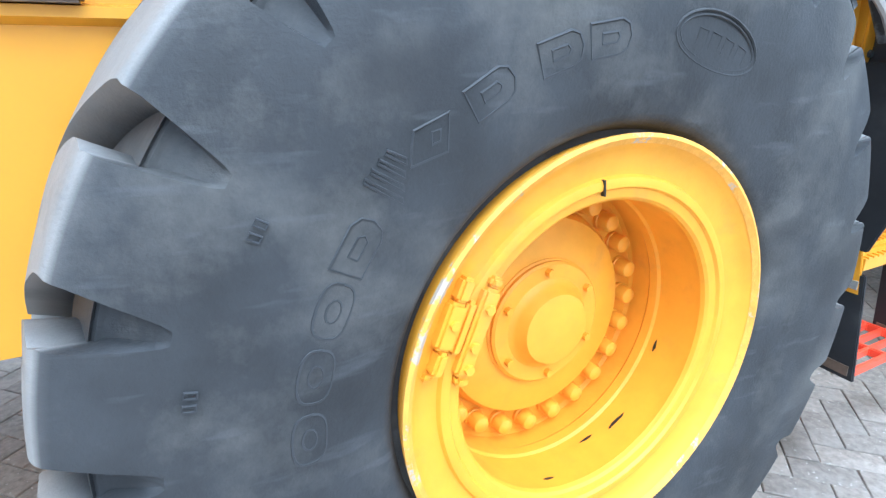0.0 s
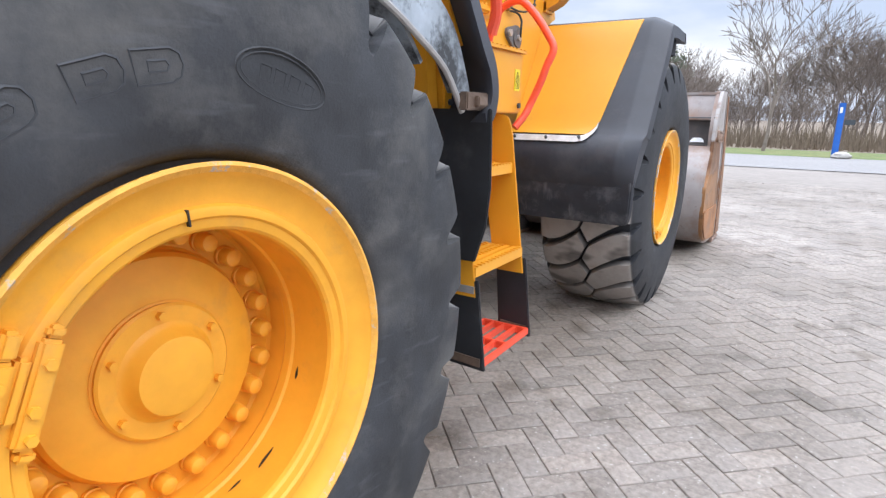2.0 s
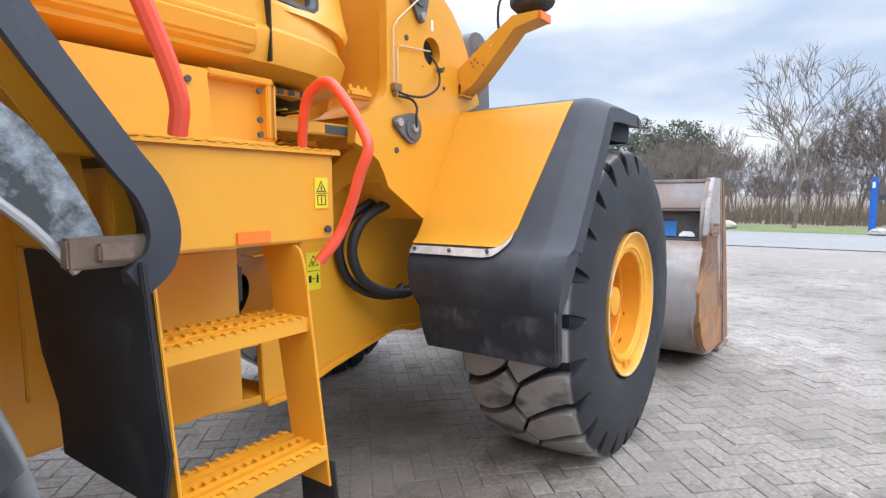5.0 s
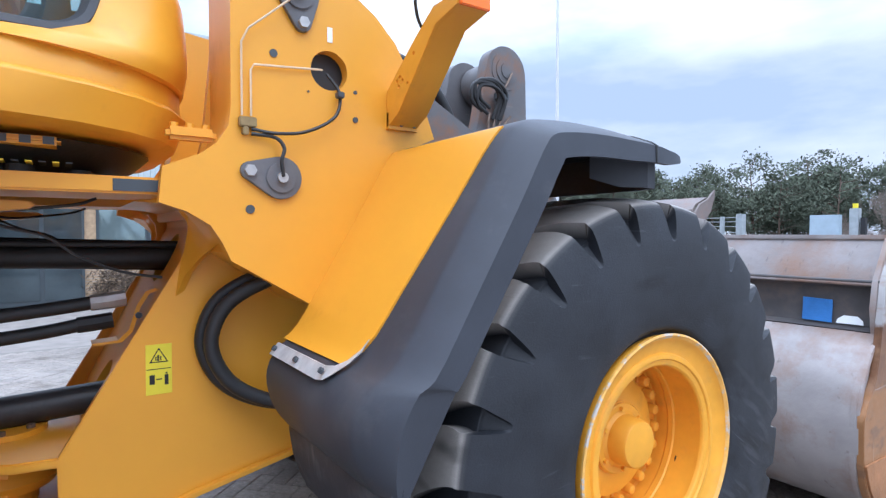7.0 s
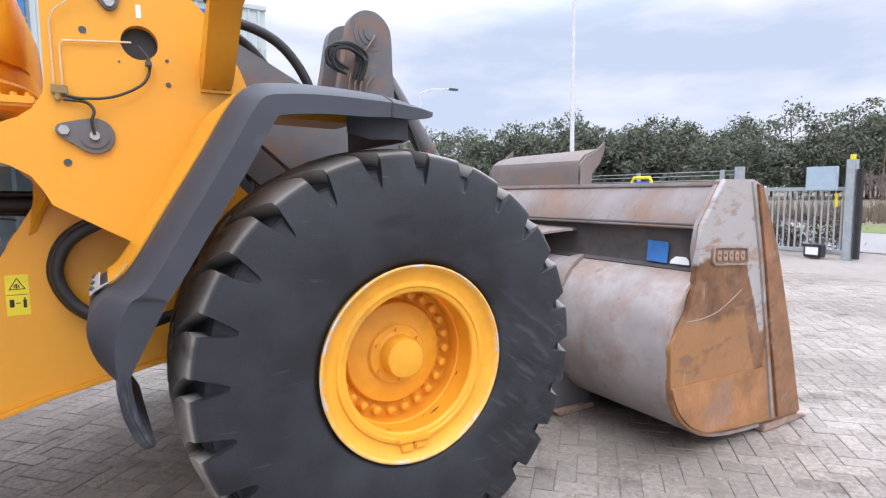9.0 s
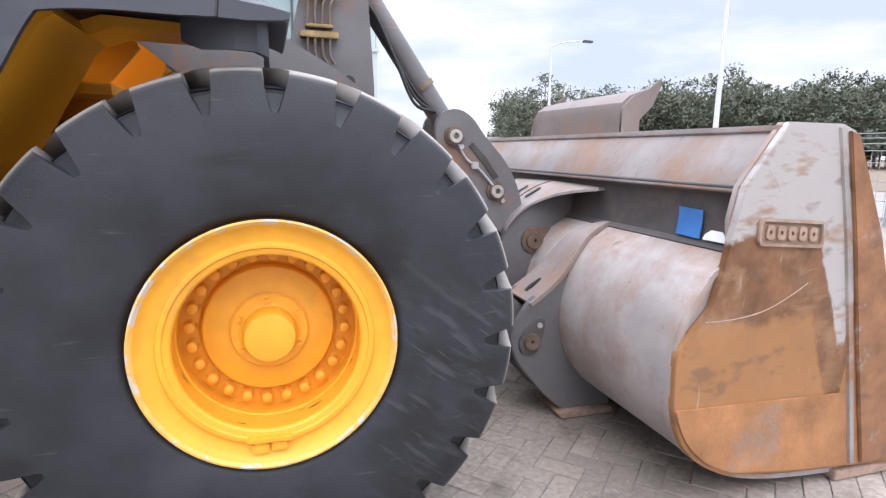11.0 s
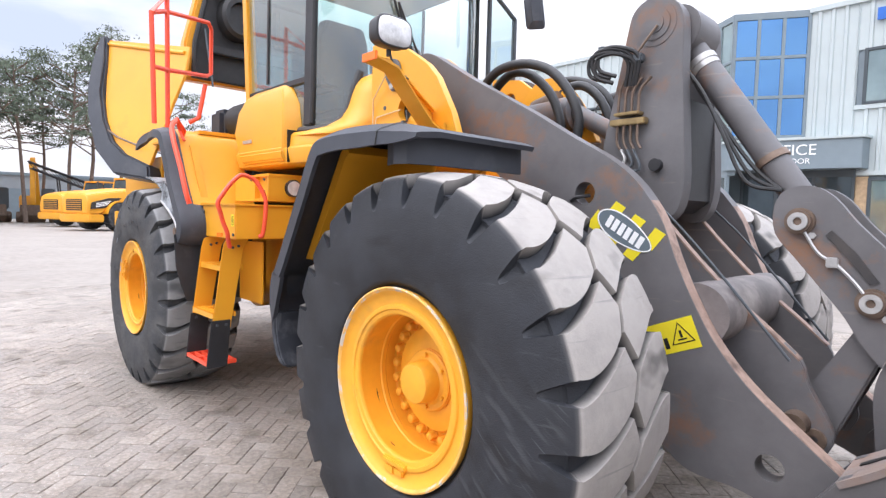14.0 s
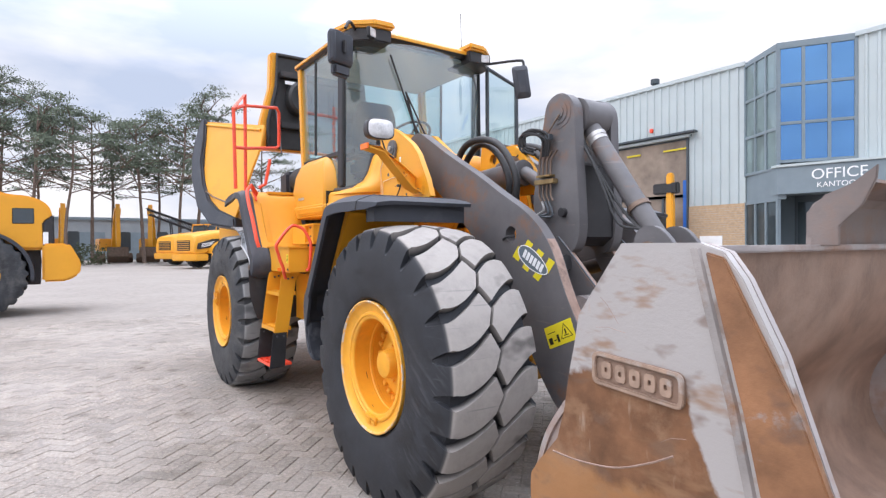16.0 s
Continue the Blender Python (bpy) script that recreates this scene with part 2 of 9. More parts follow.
def rubbed_quarter(m):
    """Scrapes and black smears low on the tyre's leading quarter."""
    n, l = m.node_tree.nodes, m.node_tree.links
    b = n["Principled BSDF"]
    old = b.inputs["Base Color"].links[0].from_socket
    tc, sep = n.new("ShaderNodeTexCoord"), n.new("ShaderNodeSeparateXYZ")
    l.new(tc.outputs["Object"], sep.inputs["Vector"])
    ahead, under, both = n.new("ShaderNodeMapRange"), n.new("ShaderNodeMapRange"), n.new("ShaderNodeMath")
    ahead.inputs["From Min"].default_value, ahead.inputs["From Max"].default_value = 0.24, 0.42
    under.inputs["From Min"].default_value, under.inputs["From Max"].default_value = 0.34, 0.05
    both.operation = "MULTIPLY"
    l.new(sep.outputs["X"], ahead.inputs["Value"])
    l.new(sep.outputs["Z"], under.inputs["Value"])
    flank, side = n.new("ShaderNodeMapRange"), n.new("ShaderNodeMath")
    flank.inputs["From Min"].default_value, flank.inputs["From Max"].default_value = -0.286, -0.300
    side.operation = "MULTIPLY"
    l.new(sep.outputs["Y"], flank.inputs["Value"])
    l.new(ahead.outputs["Result"], side.inputs[0])
    l.new(flank.outputs["Result"], side.inputs[1])
    l.new(side.outputs["Value"], both.inputs[0])
    l.new(under.outputs["Result"], both.inputs[1])
    for colour, stretch, scale, lo, hi in (((0.007, 0.007, 0.008), (3.0, 3.0, 7.0), 1.7, 0.50, 0.57), ((0.055, 0.058, 0.064), (2.0, 2.0, 13.0), 2.0, 0.57, 0.66), ((0.095, 0.098, 0.105), (2.6, 2.6, 44.0), 2.0, 0.66, 0.74)):
        mp, ns, mr, cut, mix = (n.new("ShaderNode" + k) for k in ("Mapping", "TexNoise", "MapRange", "Math", "Mix"))
        mp.vector_type = "TEXTURE"
        mp.inputs["Rotation"].default_value = (0, radians(38), 0)
        mp.inputs["Scale"].default_value = [1 / k for k in stretch]
        ns.inputs["Scale"].default_value, ns.inputs["Detail"].default_value = scale, 4.0
        mr.inputs["From Min"].default_value, mr.inputs["From Max"].default_value, mr.inputs["To Max"].default_value = lo, hi, 0.6
        cut.operation = "MULTIPLY"
        mix.data_type = "RGBA"
        mix.inputs[7].default_value = (*colour, 1)
        l.new(tc.outputs["Object"], mp.inputs["Vector"])
        l.new(mp.outputs["Vector"], ns.inputs["Vector"])
        l.new(ns.outputs["Fac"], mr.inputs["Value"])
        l.new(mr.outputs["Result"], cut.inputs[0])
        l.new(both.outputs["Value"], cut.inputs[1])
        l.new(cut.outputs["Value"], mix.inputs["Factor"])
        l.new(old, mix.inputs[6])
        old = mix.outputs[2]
    l.new(old, b.inputs["Base Color"])


rubbed_quarter(RUBBER_PALE)
MOULD = material("moulded_rubber_mark", (0.038, 0.041, 0.047), 0.6, vary=0.2, scale=12, bump=0.1)
PLASTIC = material("dark_fender_rubber", (0.037, 0.041, 0.052), 0.5, vary=0.16, scale=5, bump=0.06, fine=200, dirt=(0.10, 0.10, 0.105), dirt_at=(0.55, 0.85), dirt_scale=3)
FLAP = material("black_rubber_flap", (0.02, 0.021, 0.024), 0.55, vary=0.25, scale=7, bump=0.1, dirt=(0.07, 0.07, 0.07), dirt_at=(0.55, 0.85), dirt_scale=5)
DUSTYFLAP = material("dusty_rubber_flap", (0.03, 0.033, 0.042), 0.6, vary=0.25, scale=7, bump=0.1, dirt=(0.13, 0.135, 0.145), dirt_at=(0.52, 0.74), dirt_scale=6)
scraped(DUSTYFLAP, (0.16, 0.165, 0.175), (16, 16, 3), (0, 0, 0), (0.60, 0.72), 0.6)
ARM = material("dark_grey_arm_paint", (0.130, 0.125, 0.128), 0.5, vary=0.18, scale=4, bump=0.08, dirt=(0.23, 0.125, 0.078), dirt_at=(0.55, 0.68), dirt_scale=2.6)
scraped(ARM, (0.22, 0.19, 0.175), (4, 4, 40), (0, -35, 0), (0.66, 0.72), 0.5)
WORN = material("worn_steel_edge", (0.36, 0.25, 0.20), 0.6, 0.2, vary=0.25, scale=18, bump=0.2, dirt=(0.16, 0.11, 0.09), dirt_at=(0.5, 0.7), dirt_scale=8)
BEAM = material("dark_beam_paint", (0.085, 0.078, 0.078), 0.5, 0.1, vary=0.2, scale=6, bump=0.08, dirt=(0.17, 0.12, 0.095), dirt_at=(0.52, 0.75), dirt_scale=3)
STEEL = material("scuffed_bucket_steel", (0.375, 0.340, 0.328), 0.52, 0.15, vary=0.20, scale=3.0, bump=0.12, fine=50, dirt=(0.31, 0.19, 0.13), dirt_at=(0.47, 0.72), dirt_scale=2.6)
scraped(STEEL, (0.13, 0.10, 0.09), (10, 14, 10), (0, 0, 25), (0.67, 0.72), 0.5)
scraped(STEEL, (0.36, 0.345, 0.35), (2, 9, 2), (20, 0, 0), (0.56, 0.70), 0.4)
TOPSTEEL = material("dull_top_plate", (0.255, 0.225, 0.215), 0.6, 0.1, vary=0.22, scale=3.0, bump=0.15, fine=50, dirt=(0.27, 0.165, 0.115), dirt_at=(0.45, 0.70), dirt_scale=2.2)
scraped(TOPSTEEL, (0.12, 0.10, 0.095), (3, 30, 12), (0, 35, 0), (0.62, 0.70), 0.5)
RUST = material("rusted_side_plate", (0.35, 0.165, 0.070), 0.62, 0.1, vary=0.38, scale=5, bump=0.3, fine=60, dirt=(0.29, 0.235, 0.205), dirt_at=(0.57, 0.70), dirt_scale=1.5)
EAR = material("grey_hinge_ear", (0.125, 0.12, 0.123), 0.5, 0.1, vary=0.15, scale=4, bump=0.1, dirt=(0.24, 0.14, 0.085), dirt_at=(0.56, 0.78), dirt_scale=3.0)
SIDEPLATE = worn_side("rusted_side_plate_greyed")
scraped(SIDEPLATE, (0.30, 0.17, 0.09), (5, 5, 16), (0, 38, 0), (0.56, 0.69), 0.75)
scraped(SIDEPLATE, (0.17, 0.10, 0.065), (5, 5, 9), (0, 60, 0), (0.58, 0.66), 0.6)
scraped(SIDEPLATE, (0.47, 0.36, 0.27), (22, 6, 5), (0, 70, 0), (0.65, 0.74), 0.5)
CUTTER = material("rusted_side_cutter", (0.27, 0.130, 0.062), 0.5, 0.15, vary=0.35, scale=6, bump=0.2, fine=60, dirt=(0.36, 0.33, 0.315), dirt_at=(0.555, 0.63), dirt_scale=2.6)
scraped(CUTTER, (0.12, 0.075, 0.055), (6, 6, 9), (0, 30, 0), (0.58, 0.68), 0.6)
INSIDE = material("rusted_bucket_inside", (0.255, 0.165, 0.118), 0.5, 0.15, vary=0.35, scale=4, bump=0.2, dirt=(0.37, 0.27, 0.21), dirt_at=(0.50, 0.68), dirt_scale=1.5)
NAMERIM = material("rubbed_cast_rim", (0.36, 0.25, 0.185), 0.5, 0.15, vary=0.25, scale=14, bump=0.15, dirt=(0.42, 0.36, 0.32), dirt_at=(0.5, 0.62), dirt_scale=9)
GREYPLATE = material("greyed_upper_plate", (0.31, 0.285, 0.27), 0.55, 0.2, vary=0.25, scale=5, bump=0.2, dirt=(0.27, 0.145, 0.08), dirt_at=(0.50, 0.62), dirt_scale=2.6)
BLACKPAINT = material("black_paint", (0.028, 0.027, 0.029), 0.45, vary=0.2, scale=6, bump=0.06, dirt=(0.09, 0.075, 0.065), dirt_at=(0.55, 0.8), dirt_scale=2.5)
SHEET = material("galvanised_mudguard", (0.40, 0.45, 0.50), 0.4, 0.4, vary=0.35, scale=7, bump=0.2, dirt=(0.07, 0.075, 0.08), dirt_at=(0.45, 0.6), dirt_scale=8)
LINE = material("painted_lube_line", (0.72, 0.55, 0.36), 0.45, 0.2, vary=0.1, scale=20, bump=0.0)
STRIP = material("bright_clamp_strip", (0.62, 0.62, 0.61), 0.38, 0.35, vary=0.2, scale=16, bump=0.08)
TUBE = material("dusty_grey_tube", (0.17, 0.15, 0.145), 0.6, vary=0.3, scale=6, bump=0.15, dirt=(0.40, 0.36, 0.33), dirt_at=(0.5, 0.75), dirt_scale=3)
GUARD = material("brown_grey_guard", (0.20, 0.165, 0.15), 0.55, 0.15, vary=0.2, scale=5, bump=0.12, dirt=(0.24, 0.14, 0.09), dirt_at=(0.52, 0.75), dirt_scale=2.5)
BRIGHT = material("bright_metal", (0.46, 0.45, 0.44), 0.40, 0.5, vary=0.15, scale=20, bump=0.08)
PALEBLUE = material("pale_blue_box", (0.40, 0.50, 0.58), 0.45, 0.1, vary=0.08, scale=6, bump=0.03)
PIN = material("greasy_pin_steel", (0.17, 0.12, 0.09), 0.48, 0.4, vary=0.3, scale=20, bump=0.15)
BRASS = material("brass_fitting", (0.35, 0.25, 0.12), 0.4, 0.7, vary=0.2, scale=20)
RED = material("orange_red_paint", (0.85, 0.085, 0.035), 0.42, vary=0.1, scale=9, bump=0.05, coat=0.2, dirt=(0.45, 0.10, 0.05), dirt_at=(0.6, 0.85), dirt_scale=9)
REFLECTOR = material("orange_reflector", (0.95, 0.20, 0.02), 0.25, vary=0.05, scale=40, bump=0.1)
HOSE = material("black_hose", (0.022, 0.022, 0.023), 0.5, vary=0.2, scale=15, bump=0.1)
ENGINE = material("engine_black", (0.02, 0.02, 0.021), 0.55, vary=0.3, scale=9, bump=0.15)
DECAL = material("yellow_warning_label", (0.80, 0.66, 0.03), 0.4, vary=0.06, scale=8, bump=0.0)
INK = material("black_print", (0.015, 0.015, 0.015), 0.5, vary=0.1, bump=0.0)
WHITEPRINT = material("white_print", (0.85, 0.86, 0.86), 0.45, vary=0.06, bump=0.0)
GREYLABEL = material("dark_grey_label", (0.06, 0.07, 0.08), 0.45, vary=0.1, bump=0.0)
SLATE = material("slate_blue_label", (0.13, 0.165, 0.19), 0.45, vary=0.1, bump=0.0)
BLUETAPE = material("blue_tape", (0.05, 0.19, 0.50), 0.5, vary=0.15, scale=10, bump=0.2)
GLASS = pane_glass("cab_glass", (0.72, 0.90, 0.89), 0.12, 0.10)
LAMPGLASS = material("lamp_lens", (0.72, 0.71, 0.70), 0.12, 0.15, vary=0.25, scale=14, bump=0.4, fine=40)
SEATCLOTH = material("seat_fabric", (0.035, 0.035, 0.038), 0.85, vary=0.2, scale=20, bump=0.2)
CABLINING = material("cab_lining", (0.52, 0.53, 0.53), 0.7, vary=0.1, scale=5)
PAVER = material("concrete_paver", (0.292, 0.256, 0.224), 0.62, vary=0.36, scale=34, bump=0.4, fine=140, dirt=(0.40, 0.365, 0.335), dirt_at=(0.46, 0.74), dirt_scale=1.1, island=0.13)


def weathered(m, speck, stain):
    """Adds pale specks and broad soft stains to a material."""
    n, l = m.node_tree.nodes, m.node_tree.links
    b = n["Principled BSDF"]
    old = b.inputs["Base Color"].links[0].from_socket
    tc = n.new("ShaderNodeTexCoord")
    geo = n.new("ShaderNodeNewGeometry")
    for scale, lo, hi, col, mode in ((55.0, 0.64, 0.70, speck, "MIX"), (0.55, 0.42, 0.66, stain, "MULTIPLY"), (3.2, 0.56, 0.70, stain, "MULTIPLY")):
        t, r, x = n.new("ShaderNodeTexNoise"), n.new("ShaderNodeMapRange"), n.new("ShaderNodeMix")
        t.inputs["Scale"].default_value, t.inputs["Detail"].default_value = scale, 5.0
        r.inputs["From Min"].default_value, r.inputs["From Max"].default_value = lo, hi
        x.data_type, x.blend_type = "RGBA", mode
        x.inputs[7].default_value = (*col, 1)
        l.new(geo.outputs["Position"], t.inputs["Vector"])
        l.new(t.outputs["Fac"], r.inputs["Value"])
        l.new(r.outputs["Result"], x.inputs["Factor"])
        l.new(old, x.inputs[6])
        old = x.outputs[2]
    n.remove(tc)
    l.new(old, b.inputs["Base Color"])
    return m


weathered(PAVER, (0.50, 0.47, 0.43), (0.62, 0.60, 0.57))
JOINT = material("joint_sand", (0.215, 0.192, 0.168), 0.9, vary=0.25, scale=40, bump=0.3)
YARD = material("distant_paving", (0.255, 0.225, 0.199), 0.85, vary=0.16, scale=5, bump=0.2, fine=40, dirt=(0.31, 0.28, 0.252), dirt_at=(0.45, 0.70), dirt_scale=0.35)
ROADM = material("asphalt", (0.26, 0.25, 0.245), 0.85, vary=0.12, scale=8, bump=0.2, dirt=(0.32, 0.31, 0.30), dirt_at=(0.5, 0.8), dirt_scale=0.4)
GRASS = material("verge_grass", (0.12, 0.165, 0.05), 0.9, vary=0.3, scale=4, bump=0.4, fine=20, dirt=(0.24, 0.21, 0.09), dirt_at=(0.45, 0.7), dirt_scale=0.5)
REED = material("dry_grass", (0.185, 0.145, 0.105), 0.9, vary=0.3, scale=6, bump=0.3)
CLAD = material("white_cladding", (0.475, 0.535, 0.54), 0.45, vary=0.04, scale=1.5, bump=0.02, dirt=(0.47, 0.50, 0.49), dirt_at=(0.62, 0.85), dirt_scale=1.1)
SHEDGREY = material("dull_grey_sheet", (0.30, 0.325, 0.34), 0.6, vary=0.1, scale=0.8, bump=0.02)
TRIM = material("grey_blue_trim", (0.20, 0.25, 0.28), 0.45, vary=0.06, scale=3, bump=0.02)
DARKFRAME = material("dark_window_frame", (0.06, 0.075, 0.085), 0.4, vary=0.08, scale=6, bump=0.02)
BLUEGLASS = material("blue_mirror_glass", (0.14, 0.32, 0.62), 0.03, 0.9, vary=0.08, scale=0.8, bump=0.0)
GARAGEGLASS = material("brown_reflecting_glass", (0.30, 0.235, 0.185), 0.10, 0.25, vary=0.30, scale=1.6, bump=0.0)
ROOMGLASS = material("office_window_glass", (0.30, 0.38, 0.38), 0.05, 0.6, vary=0.25, scale=0.9, bump=0.0)
ENTRY = material("entrance_glass", (0.07, 0.09, 0.10), 0.05, 0.35, vary=0.3, scale=1.2, bump=0.0)
BRICK = material("yellow_brick", (0.48, 0.34, 0.21), 0.85, vary=0.18, scale=14, bump=0.2)
TREAD = material("pine_bark", (0.16, 0.115, 0.09), 0.9, vary=0.3, scale=9, bump=0.5, fine=30)
FARNEEDLE = material("far_pine_needles", (0.118, 0.136, 0.096), 0.9, vary=0.3, scale=0.4, bump=0.0, island=0.16, spec=0.15)
NEEDLE = material("pine_needles", (0.112, 0.142, 0.092), 0.8, vary=0.3, scale=2.5, bump=0.0, island=0.35)
TWIG = material("bare_twigs", (0.20, 0.166, 0.142), 0.9, vary=0.25, scale=5, bump=0.2)
FENCE = material("galvanised_fence", (0.42, 0.46, 0.48), 0.45, 0.4, vary=0.12, scale=9, bump=0.05)
POLEM = material("white_pole_paint", (0.62, 0.63, 0.64), 0.5, vary=0.06, scale=4, bump=0.03)
BLUEPAINT = material("blue_paint", (0.02, 0.13, 0.50), 0.45, vary=0.1, scale=5, bump=0.05)


def evenly_lit(m):
    """Foliage shades as one soft mass, not leaf by leaf."""
    n, l = m.node_tree.nodes, m.node_tree.links
    g, v = n.new("ShaderNodeNewGeometry"), n.new("ShaderNodeMix")
    v.data_type = "VECTOR"
    v.inputs["Factor"].default_value = 0.72
    v.inputs[5].default_value = (0.0, -0.25, 0.95)
    l.new(g.outputs["Normal"], v.inputs[4])
    k = n.new("ShaderNodeVectorMath")
    k.operation = "NORMALIZE"
    l.new(v.outputs[1], k.inputs[0])
    l.new(k.outputs["Vector"], n["Principled BSDF"].inputs["Normal"])


evenly_lit(NEEDLE)
evenly_lit(FARNEEDLE)
HEDGE = material("hedge_leaves", (0.06, 0.075, 0.035), 0.85, vary=0.35, scale=5, bump=0.0, island=0.35)
BROWNHEDGE = material("bare_hedge_twigs", (0.135, 0.10, 0.072), 0.9, vary=0.35, scale=5, bump=0.0, island=0.35)
STONE = material("pale_boulder", (0.42, 0.40, 0.37), 0.85, vary=0.2, scale=6, bump=0.5, fine=20)


# ---- geometry tools ----
import mathutils.geometry


class Geo:
    """Collects vertices and faces of one mesh."""

    def __init__(self):
        self.v, self.f = [], []

    def add(self, v, f, m=None):
        k = len(self.v)
        self.v += [tuple(m @ Vector(p)) for p in v] if m else [tuple(p) for p in v]
        self.f += [tuple(i + k for i in q) for q in f]
        return self

    def box(self, x0, x1, y0, y1, z0, z1, m=None):
        v = [(x, y, z) for x in (x0, x1) for y in (y0, y1) for z in (z0, z1)]
        return self.add(v, [(0, 1, 3, 2), (4, 6, 7, 5), (0, 4, 5, 1), (2, 3, 7, 6), (0, 2, 6, 4), (1, 5, 7, 3)], m)

    def plate(self, outer, holes, a, b, m=None):
        """A flat outline (u, w) with holes, thick from a to b; m turns (u, w, depth) into place. Default: u = x, w = z, depth = y."""
        m = m or Matrix(((1, 0, 0, 0), (0, 0, 1, 0), (0, 1, 0, 0), (0, 0, 0, 1)))
        loops = [outer, *holes]
        tri = mathutils.geometry.tessellate_polygon([[Vector((p[0], p[1], 0)) for p in q] for q in loops])
        flat = [p for q in loops for p in q]
        n = len(flat)
        v = [(p[0], p[1], a) for p in flat] + [(p[0], p[1], b) for p in flat]
        f = [tuple(t) for t in tri] + [tuple(i + n for i in reversed(t)) for t in tri]
        k = 0
        for q in loops:
            c = len(q)
            f += [(k + i, k + (i + 1) % c, k + (i + 1) % c + n, k + i + n) for i in range(c)]
            k += c
        return self.add(v, f, m)

    def spin(self, prof, centre, n=48, a0=0.0, a1=360.0):
        """Turns a profile of (radius, y) round the y axis through centre."""
        full = abs(a1 - a0) > 359.9
        c = n if full else n + 1
        v, f, m = [], [], len(prof)
        for i in range(c):
            t = radians(a0 + (a1 - a0) * i / n)
            v += [(centre[0] + r * math.cos(t), centre[1] + y, centre[2] + r * math.sin(t)) for r, y in prof]
        for i in range(n):
            j = (i + 1) % c
            f += [(i * m + k, i * m + k + 1, j * m + k + 1, j * m + k) for k in range(m - 1)]
        return self.add(v, f)

    def tube(self, pts, r, n=8, ends=True, ease=0, r1=None):
        """A round bar along points; ease adds smooth steps between them."""
        p = [Vector(q) for q in pts]
        if ease:
            q = [2 * p[0] - p[1], *p, 2 * p[-1] - p[-2]]
            out = []
            for i in range(1, len(q) - 2):
                for s in range(ease):
                    t = s / ease
                    out.append(0.5 * (2 * q[i] + (q[i + 1] - q[i - 1]) * t + (2 * q[i - 1] - 5 * q[i] + 4 * q[i + 1] - q[i + 2]) * t * t + (3 * q[i] - q[i - 1] - 3 * q[i + 1] + q[i + 2]) * t ** 3))
            p = out + [p[-1]]
        v, f, side = [], [], None
        for i, c in enumerate(p):
            d = (p[min(i + 1, len(p) - 1)] - p[max(i - 1, 0)]).normalized()
            if side is None:
                side = d.orthogonal().normalized()
            side = (side - d * side.dot(d)).normalized()
            up = d.cross(side)
            rad = r if r1 is None else r + (r1 - r) * i / (len(p) - 1)
            v += [c + rad * (math.cos(math.tau * k / n) * side + math.sin(math.tau * k / n) * up) for k in range(n)]
        for i in range(len(p) - 1):
            f += [(i * n + k, i * n + (k + 1) % n, (i + 1) * n + (k + 1) % n, (i + 1) * n + k) for k in range(n)]
        if ends:
            f += [tuple(reversed(range(n))), tuple(range((len(p) - 1) * n, len(p) * n))]
        return self.add(v, f)

    def loft(self, loops, ends=True, closed=True):
        """Joins loops of equal length."""
        n = len(loops[0])
        v = [p for q in loops for p in q]
        f = []
        for i in range(len(loops) - 1):
            f += [(i * n + k, i * n + (k + 1) % n, (i + 1) * n + (k + 1) % n, (i + 1) * n + k) for k in range(n if closed else n - 1)]
        if ends:
            f += [tuple(reversed(range(n))), tuple(range((len(loops) - 1) * n, len(loops) * n))]
        return self.add(v, f)

    def turned(self, x, y, z):
        """What was spun round the y axis set upright at a place."""
        self.v = [(x + p[0], y - p[2], z + p[1]) for p in self.v]
        return self

    def ball(self, c, r, n=10, m=7):
        return self.loft([[(c[0] + r * math.sin(math.pi * i / m) * math.cos(math.tau * k / n), c[1] + r * math.sin(math.pi * i / m) * math.sin(math.tau * k / n), c[2] + r * math.cos(math.pi * i / m)) for k in range(n)] for i in range(m + 1)], False)


def part(name, geo, mat, parent=None, label="", bevel=0.0, smooth=35, steps=2):
    """One mesh object, under its thing where one is given."""
    me = bpy.data.meshes.new(name)
    me.from_pydata(geo.v, [], geo.f)
    bm = bmesh.new()
    bm.from_mesh(me)
    bmesh.ops.remove_doubles(bm, verts=bm.verts, dist=0.0002)
    bmesh.ops.recalc_face_normals(bm, faces=bm.faces)
    if bevel:
        sharp = [e for e in bm.edges if len(e.link_faces) == 2 and e.calc_face_angle(0) > radians(28)]
        bmesh.ops.bevel(bm, geom=sharp, offset=bevel, segments=steps, affect="EDGES", clamp_overlap=True)
    bm.to_mesh(me)
    bm.free()
    return dress(name, me, mat, parent, label, smooth)


def dress(name, me, mat, parent=None, label="", smooth=35):
    me.materials.append(mat)
    if smooth:
        me.polygons.foreach_set("use_smooth", [True] * len(me.polygons))
        me.set_sharp_from_angle(angle=radians(smooth))
    ob = new(name, me)
    while parent and parent.parent and parent.parent.parent:
        parent = parent.parent
    ob.parent = parent
    return tagged(ob, label)


def raw(name, v, f, mat, parent=None, label="", smooth=0):
    """A mesh straight from lists or arrays, for large sets."""
    me = bpy.data.meshes.new(name)
    me.from_pydata(v, [], f)
    return dress(name, me, mat, parent, label, smooth)


def thing(name, at, label, category, group="", kind=""):
    ob = new(name)
    ob.location = at
    ob.empty_display_size = 0.2
    return tagged(ob, label, category, group, kind)


